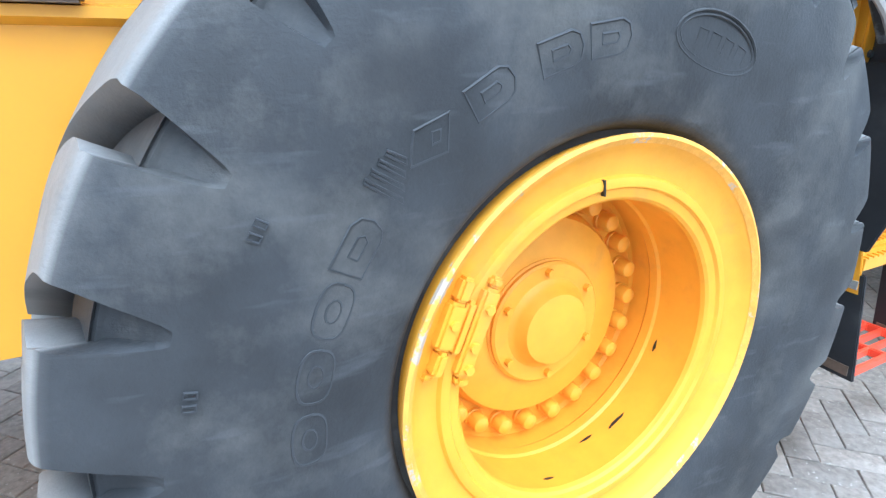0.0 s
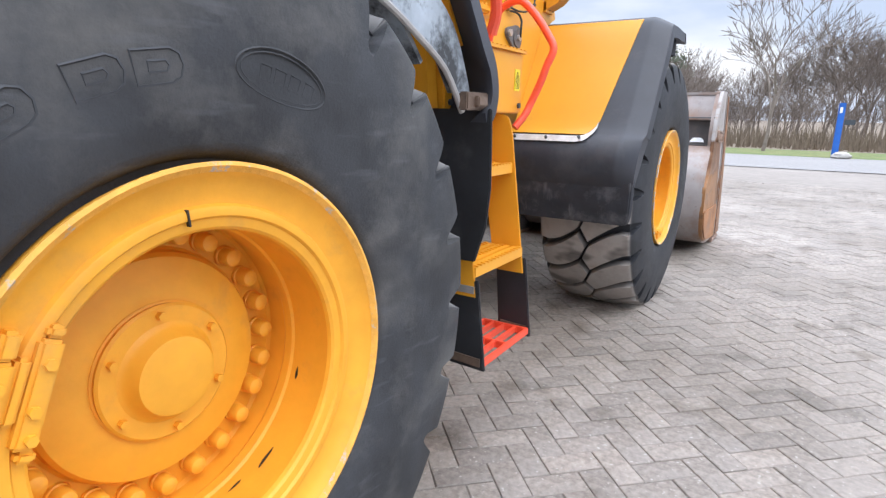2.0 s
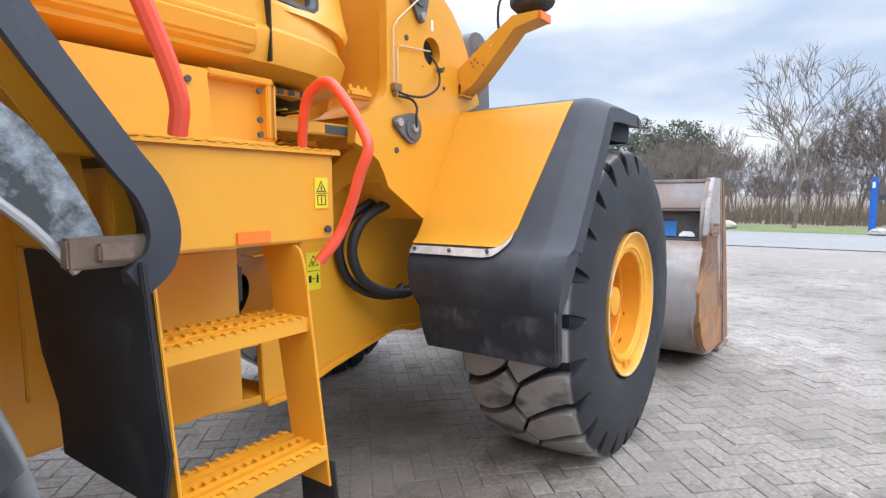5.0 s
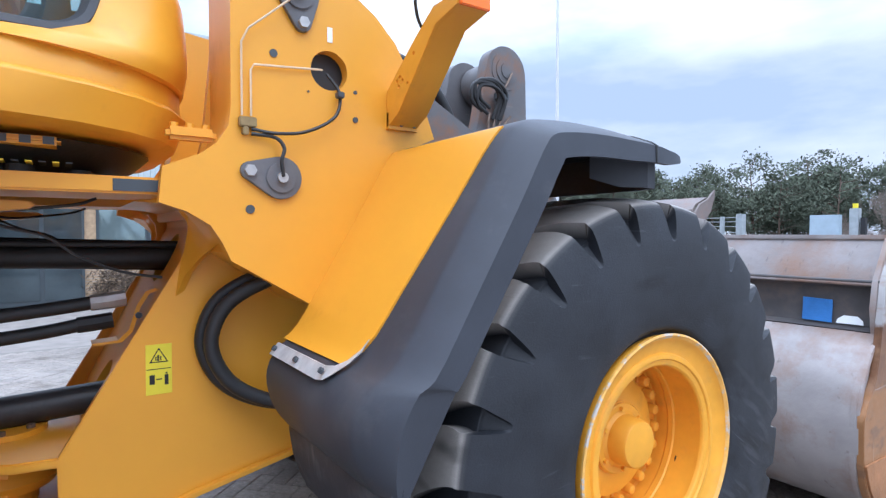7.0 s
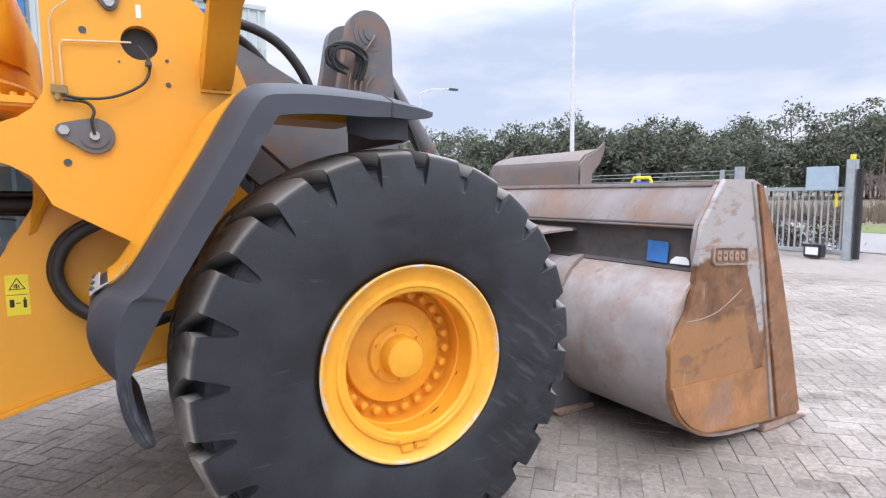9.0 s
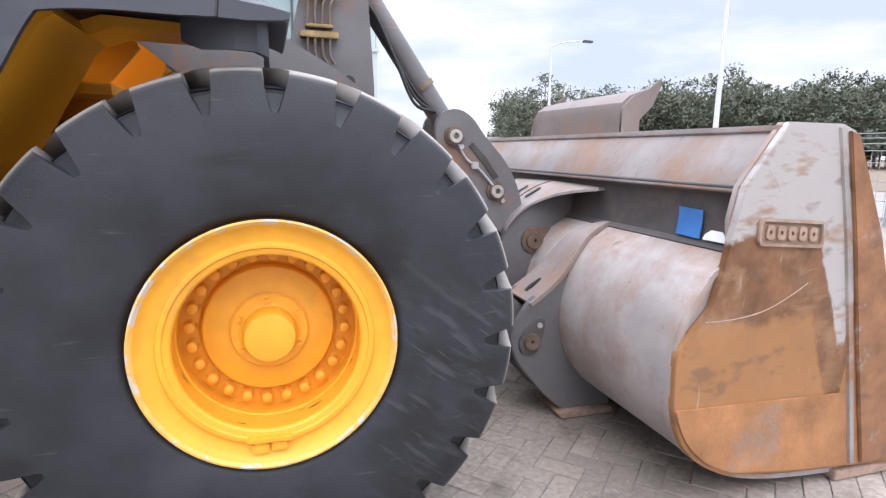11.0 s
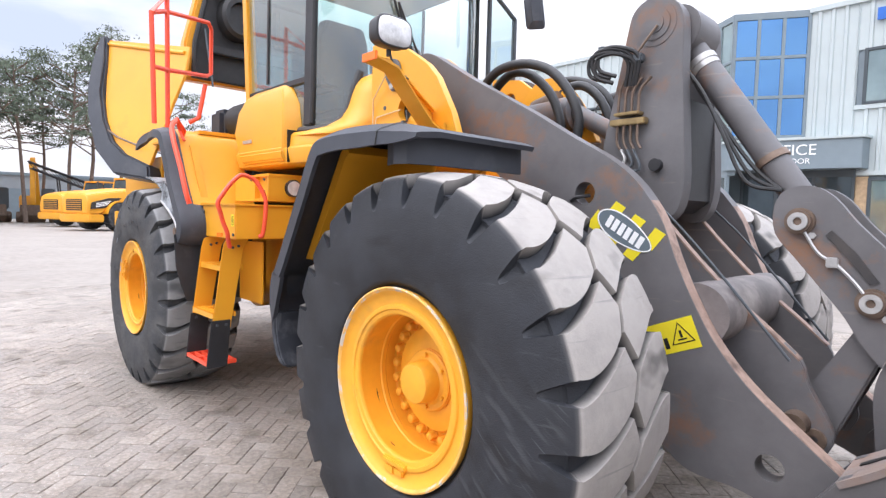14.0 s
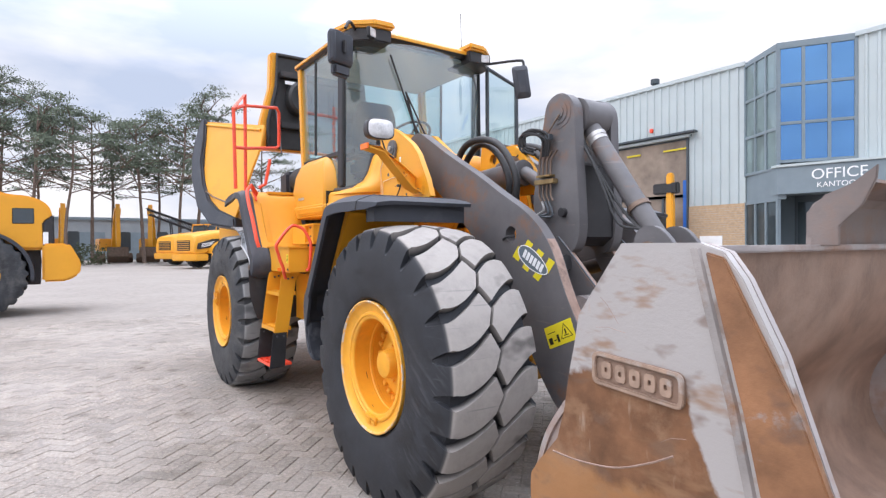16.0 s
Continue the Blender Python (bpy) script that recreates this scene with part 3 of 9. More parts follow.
def ring(cx, cz, r, n=24, a0=0.0, a1=360.0):
    c = n if a1 - a0 > 359 else n + 1
    return [(cx + r * math.cos(radians(a0 + (a1 - a0) * i / n)), cz + r * math.sin(radians(a0 + (a1 - a0) * i / n))) for i in range(c)]


def eased(pts, k=6, closed=False):
    """A smooth line through plane points."""
    n = len(pts)
    out = []
    for i in range(n if closed else n - 1):
        q = [pts[(i + d) % n] if closed else pts[min(max(i + d, 0), n - 1)] for d in (-1, 0, 1, 2)]
        for s in range(k):
            t = s / k
            out.append(tuple(0.5 * (2 * q[1][c] + (q[2][c] - q[0][c]) * t + (2 * q[0][c] - 5 * q[1][c] + 4 * q[2][c] - q[3][c]) * t * t + (3 * q[1][c] - q[0][c] - 3 * q[2][c] + q[3][c]) * t ** 3) for c in range(len(pts[0]))))
    return out if closed else out + [tuple(pts[-1])]


def offset_line(line, d):
    """The plane line moved sideways by d (to its left)."""
    out = []
    for i, p in enumerate(line):
        a, b = line[max(i - 1, 0)], line[min(i + 1, len(line) - 1)]
        t = Vector((b[0] - a[0], b[1] - a[1])).normalized()
        out.append((p[0] - t.y * d, p[1] + t.x * d))
    return out


def bolt(geo, x, y, z, r=0.012, h=0.01, axis=(0, -1, 0)):
    c, a = Vector((x, y, z)), Vector(axis)
    return geo.tube([c, c + a * h], r, 6)


# ---- ground, yard and distance ----
def slab(name, x0, x1, y0, y1, z, mat, label, cat, cells=1):
    v = [(x0 + (x1 - x0) * i / cells, y0 + (y1 - y0) * j / cells, z) for j in range(cells + 1) for i in range(cells + 1)]
    f = [(j * (cells + 1) + i, j * (cells + 1) + i + 1, (j + 1) * (cells + 1) + i + 1, (j + 1) * (cells + 1) + i) for j in range(cells) for i in range(cells)]
    return tagged(raw(name, v, f, mat), label, cat, kind="structure")


slab("ground", -1500, 1500, -1500, 1500, -0.03, YARD, "grey weathered concrete block paving of the yard", "ground", 4)
PX0, PX1, PY0, PY1 = -7.0, 13.0, -7.5, 6.5
slab("paving_bed", PX0, PX1, PY0, PY1, -0.006, JOINT, "dark sanded joints between the paving blocks", "paving")
slab("road", 17.5, 24.0, -400, 400, -0.012, ROADM, "light grey asphalt road outside the gate", "road")
slab("verge", 24.0, 29.0, -400, 8, -0.008, GRASS, "short green grass verge beside the road", "grass")
slab("far_field", 29.0, 900, -500, 500, -0.010, REED, "pale dry field beyond the road", "field")


# ---- hall with office ----
def corrugated(x0, x1, z0, z1, y, pitch=0.25, deep=0.035):
    """Trapezoid ribbed sheet along x, facing minus y."""
    g, x, xs = Geo(), x0, []
    while x < x1:
        for d, h in ((0.0, 0.0), (0.62, 0.0), (0.70, 1.0), (0.92, 1.0)):
            if x + d * pitch < x1:
                xs.append((x + d * pitch, h))
        x += pitch
    xs.append((x1, 0.0))
    v = [(a, y - deep * h, z) for z in (z0, z1) for a, h in xs]
    n = len(xs)
    return g.add(v, [(i, i + 1, n + i + 1, n + i) for i in range(n - 1)])


WALL_Y = 12.10
hall = thing("office_building", (0, WALL_Y, 0), "white ribbed steel hall with a blue-glazed office corner", "building")
hall.location = (0, 0, 0)
core = Geo()
core.box(-34, -5.35, WALL_Y + 0.03, 30, -0.03, 6.15)
core.box(-2.75, 6.42, WALL_Y + 0.03, 30, -0.03, 6.15)
core.box(-5.35, -2.75, WALL_Y + 0.03, 30, 4.60, 6.15)
core.box(-5.35, -2.75, WALL_Y + 3.0, 30, -0.03, 4.60)
part("wall", core, TRIM, hall)
for x0, x1, z0, z1 in ((-34, -5.35, 2.57, 6.2), (-5.35, -2.80, 4.62, 6.2), (-2.80, -1.12, 2.57, 6.2), (1.35, 2.30, 2.57, 6.2), (2.30, 6.42, 2.62, 3.95), (2.30, 6.42, 5.20, 6.2), (6.20, 6.42, 3.95, 5.2)):
    part("cladding", corrugated(x0, x1, z0, z1, WALL_Y), CLAD, hall, "white ribbed steel cladding")
g = Geo()
for x0, x1 in ((-34, -5.42), (-2.75, -1.15), (2.30, 6.42)):
    g.box(x0, x1, WALL_Y - 0.03, WALL_Y + 0.02, -0.03, 2.57 if x1 < 2 else 0.92)
part("brick_plinth", g, BRICK, hall, "yellow brick lower wall")
for x0, x1 in ((2.30, 2.62), (5.95, 6.42)):
    part("brick_plinth", Geo().box(x0, x1, WALL_Y - 0.03, WALL_Y + 0.02, 0.92, 2.50), BRICK, hall, "yellow brick pier")
joints = Geo()
for k in range(40):
    z = 0.0625 * k + 0.02
    for x0, x1 in ((-10, -5.42), (-2.75, -1.15), (2.30, 6.42)):
        if z < (2.5 if x1 < 2 else 0.9):
            joints.box(x0, x1, WALL_Y - 0.0315, WALL_Y - 0.029, z, z + 0.008)
tagged(part("mortar_lines", joints, STONE, hall), kind="stuff")
g = Geo().box(-34, -1.12, WALL_Y - 0.06, WALL_Y + 0.02, 6.19, 6.30)
g.box(1.35, 6.45, WALL_Y - 0.06, WALL_Y + 0.02, 6.19, 6.30)
g.box(2.28, 6.46, WALL_Y - 0.05, WALL_Y + 0.02, 3.93, 4.03)
g.box(2.28, 6.46, WALL_Y - 0.05, WALL_Y + 0.02, 2.52, 2.62)
g.box(-5.45, -2.65, WALL_Y - 0.14, WALL_Y + 0.02, 4.56, 4.64)
part("roof_edge", g, CLAD, hall, "white roof edge and sills", 0.008)
part("roof", Geo().box(-34, 6.40, WALL_Y + 0.05, 30, 6.15, 6.22), TRIM, hall)
part("vent_pipe", Geo().tube([(-4.6, 13.2, 6.2), (-4.6, 13.2, 6.75)], 0.09, 12), DARKFRAME, hall)
part("vent_cowl", Geo().tube([(-4.6, 13.2, 6.70), (-4.6, 13.2, 6.85)], 0.14, 12), DARKFRAME, hall)
part("alarm_light", Geo().box(-3.98, -3.88, WALL_Y - 0.10, WALL_Y, 4.88, 5.0), RED, hall, bevel=0.01)


def frame_grid(x0, x1, z0, z1, cols, rows, bar, a, b, m=None):
    """One window frame with an opening for each pane."""
    h = bar / 2
    holes = []
    for i in range(cols):
        for j in range(rows):
            xa, xb = x0 + (x1 - x0) * i / cols + h, x0 + (x1 - x0) * (i + 1) / cols - h
            za, zb = z0 + (z1 - z0) * j / rows + h, z0 + (z1 - z0) * (j + 1) / rows - h
            holes.append([(xa, za), (xb, za), (xb, zb), (xa, zb)])
    return Geo().plate([(x0 - h, z0 - h), (x1 + h, z0 - h), (x1 + h, z1 + h), (x0 - h, z1 + h)], holes, a, b, m)


def window_row(x0, x1, z0, z1, y, cols, rows, glass, bar=0.06):
    """A framed window with single panes on a wall that faces minus y."""
    fr = frame_grid(x0, x1, z0, z1, cols, rows, bar, y - 0.05, y + 0.03)
    win = part("window", fr, DARKFRAME, hall, "dark framed window", 0.004)
    for i in range(cols):
        for j in range(rows):
            xa, xb = x0 + (x1 - x0) * i / cols, x0 + (x1 - x0) * (i + 1) / cols
            za, zb = z0 + (z1 - z0) * j / rows, z0 + (z1 - z0) * (j + 1) / rows
            part("pane", Geo().box(xa + bar / 2, xb - bar / 2, y - 0.012, y, za + bar / 2, zb - bar / 2), glass, win)
    return win


window_row(2.45, 6.10, 4.06, 5.18, WALL_Y - 0.01, 4, 1, ROOMGLASS)
window_row(2.65, 3.62, 0.94, 2.44, WALL_Y - 0.01, 1, 1, ROOMGLASS)
window_row(3.66, 4.72, 0.94, 2.44, WALL_Y - 0.01, 1, 1, ROOMGLASS)
window_row(4.80, 5.92, 1.65, 2.44, WALL_Y - 0.01, 1, 1, ROOMGLASS)
for x in (-18.0, -14.0, -10.0):
    window_row(x, x + 2.2, 1.0, 2.3, WALL_Y - 0.04, 2, 1, ROOMGLASS)
# garage opening with glazed door
door = window_row(-5.30, -2.80, 2.9, 4.56, WALL_Y + 0.10, 1, 1, GARAGEGLASS, 0.08)
window_row(-5.30, -2.80, 0.0, 2.9, WALL_Y + 0.10, 3, 2, GARAGEGLASS, 0.08)
part("door_jamb", Geo().box(-2.80, -2.74, WALL_Y - 0.06, WALL_Y + 0.2, 0, 4.6), DARKFRAME, hall, bevel=0.006)
part("door_post", Geo().box(-2.95, -2.81, WALL_Y + 0.02, WALL_Y + 0.05, 0, 3.35), BLUEPAINT, hall, "blue door post", 0.006)
part("door_hood", Geo().box(-5.60, -2.45, WALL_Y - 0.24, WALL_Y - 0.04, 4.66, 4.72), DARKFRAME, hall, "dark hood over the door", 0.01)
for x in (-4.9, -3.6, -3.1):
    part("tube_lamp", Geo().box(x, x + 0.5, WALL_Y + 0.04, WALL_Y + 0.05, 4.25, 4.30), DECAL, hall)
# glazed bay: two faces meeting in an edge towards the yard
P0, P1, P2 = Vector((-1.12, 12.10)), Vector((0.03, 11.32)), Vector((1.35, 12.10))


def bay_face(a, b, z0, z1, cols, rows, glass, bar=0.07):
    d = (b - a)
    ln = d.length
    d.normalize()
    m = Matrix(((d.x, -d.y, 0, a.x), (d.y, d.x, 0, a.y), (0, 0, 1, 0), (0, 0, 0, 1)))
    fr = frame_grid(0, ln, z0, z1, cols, rows, bar, -0.04, 0.04, m @ Matrix(((1, 0, 0, 0), (0, 0, 1, 0), (0, 1, 0, 0), (0, 0, 0, 1))))
    win = part("window", fr, TRIM, hall, "grey framed bay window", 0.005)
    for i in range(cols):
        for j in range(rows):
            g = Geo().box(ln * i / cols + bar / 2, ln * (i + 1) / cols - bar / 2, -0.008, 0.008, z0 + (z1 - z0) * j / rows + bar / 2, z0 + (z1 - z0) * (j + 1) / rows - bar / 2, m)
            part("pane", g, glass, win)


bay_face(P0, P1, 3.30, 6.16, 3, 3, ROOMGLASS)
bay_face(P1, P2, 3.45, 6.16, 3, 3, BLUEGLASS)
bay_face(P0, P1, 0.05, 2.55, 3, 1, ENTRY)
g = Geo().plate([(-1.15, 12.14), (0.03, 11.27), (1.42, 12.10), (1.42, 12.3), (-1.15, 12.3)], [], 6.16, 6.28, Matrix.Identity(4))
part("bay_roof", g, TRIM, hall, bevel=0.01)
g = Geo().plate([(-1.15, 12.13), (0.03, 11.26), (0.20, 11.36), (-1.0, 12.2)], [], 2.55, 3.30, Matrix.Identity(4))
part("bay_band", g, TRIM, hall, bevel=0.01)
# entrance canopy with lettering
can = [(-0.10, 11.32), (0.05, 11.22), (2.55, 11.72), (2.62, 12.2), (0.0, 12.2)]
canopy = part("canopy", Geo().plate(can, [], 2.66, 3.30, Matrix.Identity(4)), TRIM, hall, "grey entrance canopy", 0.01)
part("canopy_edge", Geo().plate([(-0.14, 11.32), (0.04, 11.18), (2.60, 11.69), (2.66, 12.2), (0.0, 12.2)], [], 3.30, 3.36, Matrix.Identity(4)), CLAD, hall, bevel=0.006)
part("entrance", Geo().box(0.10, 2.4, 12.0, 12.06, 0, 2.66), DARKFRAME, hall)
for k in range(3):
    part("pane", Geo().box(0.18 + 0.75 * k, 0.85 + 0.75 * k, 11.985, 11.998, 0.1, 2.5), ENTRY, hall, "dark entrance glass")


def lettering(name, text, size, m, mat, parent, label):
    """Flat raised letters in the built-in font, as a mesh."""
    cu = bpy.data.curves.new(name, "FONT")
    cu.body, cu.size, cu.extrude, cu.align_x, cu.align_y = text, size, 0.006, "CENTER", "CENTER"
    tmp = bpy.data.objects.new(name + "_curve", cu)
    me = bpy.data.meshes.new_from_object(tmp)
    bpy.data.objects.remove(tmp)
    me.transform(m)
    return dress(name, me, mat, parent, label, 0)


d = Vector((2.50, 0.50)).normalized()
for text, size, u, z in (("OFFICE", 0.33, 1.22, 3.07), ("KANTOOR", 0.17, 1.22, 2.83)):
    at = Vector((0.05, 11.22)) + d * u
    m = Matrix(((d.x, 0, d.y, at.x), (d.y, 0, -d.x, at.y), (0, 1, 0, z), (0, 0, 0, 1)))
    m.translation += Vector((d.y, -d.x, 0)) * 0.008
    lettering("sign_letters", text, size, m, WHITEPRINT, canopy, "white raised sign letters")
part("wall_notice", Geo().box(-2.40, -1.75, WALL_Y - 0.045, WALL_Y - 0.032, 1.45, 1.72), WHITEPRINT, hall, "white notice board")
part("blue_sign", Geo().box(2.6, 5.6, WALL_Y - 0.09, WALL_Y - 0.05, 5.75, 6.0), BLUEPAINT, hall, "plain blue sign bar")


# ---- the wheel loader: x ahead, its near side at minus y, rear axle over the origin ----
AXLE_Z, BASE, TYRE_Y = 0.797, 3.538, 1.12
loader = thing("wheel_loader", (0, 0, 0), "yellow wheel loader with dark grey arms and open hood, bucket lowered", "wheel loader")


def tyre_shape():
    """A worn rock-lug tyre; the mesh columns follow the bent grooves, so that the blocks keep clean edges."""
    n = 24
    side = [(-0.268, 0.372), (-0.270, 0.392), (-0.288, 0.399), (-0.300, 0.408), (-0.306, 0.42), (-0.315, 0.48), (-0.319, 0.54), (-0.320, 0.60), (-0.317, 0.655), (-0.314, 0.685), (-0.312, 0.700), (-0.311, 0.708), (-0.309, 0.718), (-0.307, 0.730), (-0.304, 0.745), (-0.301, 0.760), (-0.298, 0.775), (-0.294, 0.790), (-0.290, 0.804), (-0.286, 0.816), (-0.280, 0.8265), (-0.272, 0.834)]
    ns = len(side)
    half_rows = [0.264, 0.256, 0.246, 0.234, 0.220, 0.205, 0.190, 0.174, 0.158, 0.142, 0.126, 0.110, 0.094, 0.078, 0.062, 0.047, 0.036, 0.028, 0.0215, 0.0165, 0.0105, 0.0]
    rows = [-y for y in half_rows] + half_rows[-2::-1]
    prof = side + [(y, 0.8375 + 0.026 * (1 - (abs(y) / 0.27) ** 2.2)) for y in rows] + [(-y, r) for y, r in reversed(side)]
    # worn down towards the shoulder
    worn_by = lambda r: 0.023 * min(1.0, max(0.0, (r - 0.60) / 0.22))
    m = len(prof)
    pitch, fill = 0.225, (0.17, 0.33, 0.5, 0.67, 0.83)
    v, wear, cols = [], [], 0

    def groove(k, y, r):
        """Half width, wall width and depth of the groove on this row."""
        if ns <= k < m - ns:
            a = abs(y) / 0.268
            return 0.0150 + 0.023 * a ** 3, 0.005, 0.052
        reach = min(1.0, max(0.0, (r - 0.700) / 0.118))
        return 0.004 + 0.0295 * reach ** 0.7, 0.006, 0.050 * reach ** 0.8

    def offsets(k, y, r):
        h, w, d = groove(k, y, r)
        return (-(h + w + 0.004), -(h + w), -h, -h * 0.5, 0.0, h * 0.5, h, h + w, h + w + 0.004)

    shares = (0.0, 0.0, 1.0, 1.0, 1.0, 1.0, 1.0, 0.0, 0.0)
    table = [offsets(k, y, r) for k, (y, r) in enumerate(prof)]
    plan = [("g", 0, c) for c in range(9)] + [("f", 0, t) for t in fill] + [("g", 1, c) for c in range(9)] + [("f", 1, t) for t in fill]
    for i in range(n):
        for kind, which, c in plan:
            for k, (y, r) in enumerate(prof):
                o = [q / pitch for q in table[k]]
                own = 0 if y < 0 else 1
                tread = ns <= k < m - ns
                if kind == "g":
                    u, cut = 0.5 * which + o[c], (shares[c] if which == own else 0.0)
                else:
                    u, cut = 0.5 * which + o[8] + (0.5 - 2 * o[8]) * c, 0.0
                h, w, deep = groove(k, y, r)
                if tread:
                    q = min(1.0, max(0.0, (1 - abs(y) / 0.268 - 0.08) / 0.92)) ** 1.5
                    bend = 0.60 * q if y < 0 else 1.20 - 0.60 * q
                else:
                    bend = 0.0 if y < 0 else 1.20
                uu = i + u + bend
                dig = deep * cut
                yy = y
                nx, nr = 0.0, -1.0
                s = 1 if y > 0 else -1
                if tread:
                    zig = 0.028 * (4 * abs(u - round(u)) - 1)
                    yy = y + zig * max(0.0, 1 - abs(y) / 0.22)
                    if abs(y) < 0.0166:
                        dig = max(dig, 0.046 * (1.0 if abs(y) < 0.011 else 0.0))
                else:
                    wd = min(1, max(0, (r - 0.77) / 0.065))
                    nx, nr = -s * (1 - wd * 0.75), -0.3 - 0.7 * wd
                lump = 0.0025 * noise.noise(Vector((uu * 0.9, y * 14, 3.1))) * (1 if r > 0.7 else 0.4)
                rr, yy = r - worn_by(r) + nr * dig + lump, yy + nx * dig
                t = math.tau * uu / n + radians(12)
                x, z = rr * math.cos(t), rr * math.sin(t)
                if z < -AXLE_Z:
                    yy *= 1 + 0.5 * (-AXLE_Z - z)
                    z = -AXLE_Z
                v.append((x, yy, z))
                top = 1.0 if tread else min(1, max(0, (r - 0.8255) / 0.008))
                wear.append(top * (1 - min(1, dig / 0.012)))
            cols += 1
    f = [(i * m + k, i * m + k + 1, ((i + 1) % cols) * m + k + 1, ((i + 1) % cols) * m + k) for i in range(cols) for k in range(m - 1)]
    me = bpy.data.meshes.new("tyre")
    me.from_pydata(v, [], f)
    me.attributes.new("wear", "FLOAT", "POINT").data.foreach_set("value", wear)
    return me


def rim_shape():
    g = Geo()
    # outer flange, dished band, lock ring step, barrel, disc
    prof = [(0.372, 0.10), (0.380, 0.03), (0.387, 0.008), (0.388, -0.004), (0.382, -0.008), (0.374, -0.003), (0.366, 0.007), (0.350, 0.015), (0.328, 0.021), (0.322, 0.021), (0.318, 0.014), (0.312, 0.012), (0.303, 0.013), (0.299, 0.019), (0.292, 0.020), (0.284, 0.022), (0.279, 0.027), (0.277, 0.036), (0.282, 0.058), (0.284, 0.140), (0.280, 0.146), (0.280, 0.166), (0.284, 0.172), (0.286, 0.220), (0.281, 0.229), (0.224, 0.230), (0.218, 0.224), (0.215, 0.204), (0.208, 0.194), (0.165, 0.184), (0.140, 0.180), (0.0, 0.180)]
    return g.spin(prof, (0, -0.30, 0), 96)


tyre_mesh = tyre_shape()
RUB_ME = None


def wheel(x, s, detail):
    """Rim with tyre, lock ring clamp, nuts and hub; s is -1 on the near side."""
    w = part("wheel", rim_shape(), RIM_YELLOW, loader, "yellow steel rim with chipped paint", smooth=25)
    w.matrix_basis = pose(x, s * TYRE_Y, AXLE_Z, 0, 0, 0 if s < 0 else 180)
    global RUB_ME
    if RUB_ME is None:
        t = dress("tyre", tyre_mesh, RUBBER, w, "worn black rock-lug tyre with dusty tread", 38)
        RUB_ME = t.data
    else:
        me = RUB_ME
        if x > 1:
            me = bpy.data.meshes.get("front_tyre")
            if me is None:
                me = RUB_ME.copy()
                me.name = "front_tyre"
                me.materials[0] = RUBBER_PALE
        t = tagged(new("tyre", me), "worn black rock-lug tyre with dusty tread")
        t.parent = w
    g = Geo().spin([(0.374, 0.010), (0.383, 0.002), (0.3895, -0.002), (0.3905, -0.010), (0.384, -0.0125), (0.374, -0.004)], (0, -0.30, 0), 96)
    part("rim_edge", g, CHIPPED if x < 1 else SCUFFED, w, "chipped rim edge")
    c, e, fr, fd = detail[0]
    hub = Geo().spin([(fr + 0.003, 0.190), (fr + 0.003, fd + 0.014), (fr - 0.001, fd + 0.012), (fr, fd + 0.004), (fr - 0.005, fd), (0.080, fd)], (0, -0.30, 0), 48)
    part("hub_flange", hub, RIM_YELLOW, w)
    cap = Geo().spin([(c + 0.020, fd + 0.002), (c + 0.012, fd - 0.002), (c + 0.004, fd - 0.010), (c - 0.001, e + 0.012), (c - 0.006, e + 0.003), (c - 0.016, e), (0.0, e)], (0, -0.30, 0), 40)
    part("hub_cap", cap, RIM_YELLOW, w, "yellow hub cap")
    for k in range(6):
        a = radians(33 + 60 * k)
        b = Geo().tube([((fr - 0.018) * math.cos(a), fd - 0.298, (fr - 0.018) * math.sin(a)), ((fr - 0.018) * math.cos(a), fd - 0.312, (fr - 0.018) * math.sin(a))], 0.008, 6)
        part("hub_bolt", b, RIM_YELLOW, w)
    nut = Geo().spin([(0.0215, 0.0), (0.0215, -0.008), (0.0190, -0.010), (0.0190, -0.030), (0.0165, -0.037), (0.009, -0.041), (0.0, -0.042)], (0, 0, 0), 14)
    first = None
    for k in range(detail[1]):
        a = radians(detail[2] + 360 / detail[1] * k)
        if first is None:
            first = part("lug_nut", nut, RIM_YELLOW, w)
            o = first
        else:
            o = new("lug_nut", first.data)
            o.parent = w
        o.location = (0.248 * math.cos(a), -0.070, 0.248 * math.sin(a))
    # split lock ring with its clamp
    m = Matrix.Rotation(radians(-detail[3]), 4, "Y")
    if detail[4]:
        pieces = (("ring_clamp", 0.272, 0.302, -0.302, -0.080, 0.060), ("clamp_block", 0.268, 0.292, -0.298, 0.061, 0.078), ("clamp_block", 0.274, 0.296, -0.300, -0.098, -0.081), ("clamp_block", 0.303, 0.321, -0.299, -0.055, 0.030), ("clamp_plate", 0.322, 0.352, -0.304, -0.050, 0.024), ("clamp_block", 0.326, 0.344, -0.308, 0.025, 0.064), ("clamp_block", 0.324, 0.346, -0.305, -0.088, -0.051), ("clamp_block", 0.334, 0.352, -0.300, 0.065, 0.076))
        for q, zc in ((0.284, 0.045), (0.289, 0.010), (0.286, -0.050), (0.336, -0.018)):
            part("clamp_bolt", Geo().tube([tuple(m @ Vector((q, -0.300, zc))), tuple(m @ Vector((q, -0.309, zc)))], 0.008, 6), RIM_YELLOW, w)
    else:
        pieces = (("ring_clamp", 0.290, 0.312, -0.300, -0.072, 0.072), ("clamp_block", 0.314, 0.350, -0.296, -0.055, -0.002), ("clamp_block", 0.314, 0.342, -0.298, 0.004, 0.055))
    for name, q0, q1, y, z0, z1 in pieces:
        part(name, Geo().box(q0, q1, y, -0.272, z0, z1, m), RIM_YELLOW, w, "painted lock ring clamp" if name == "ring_clamp" else "", 0.005)
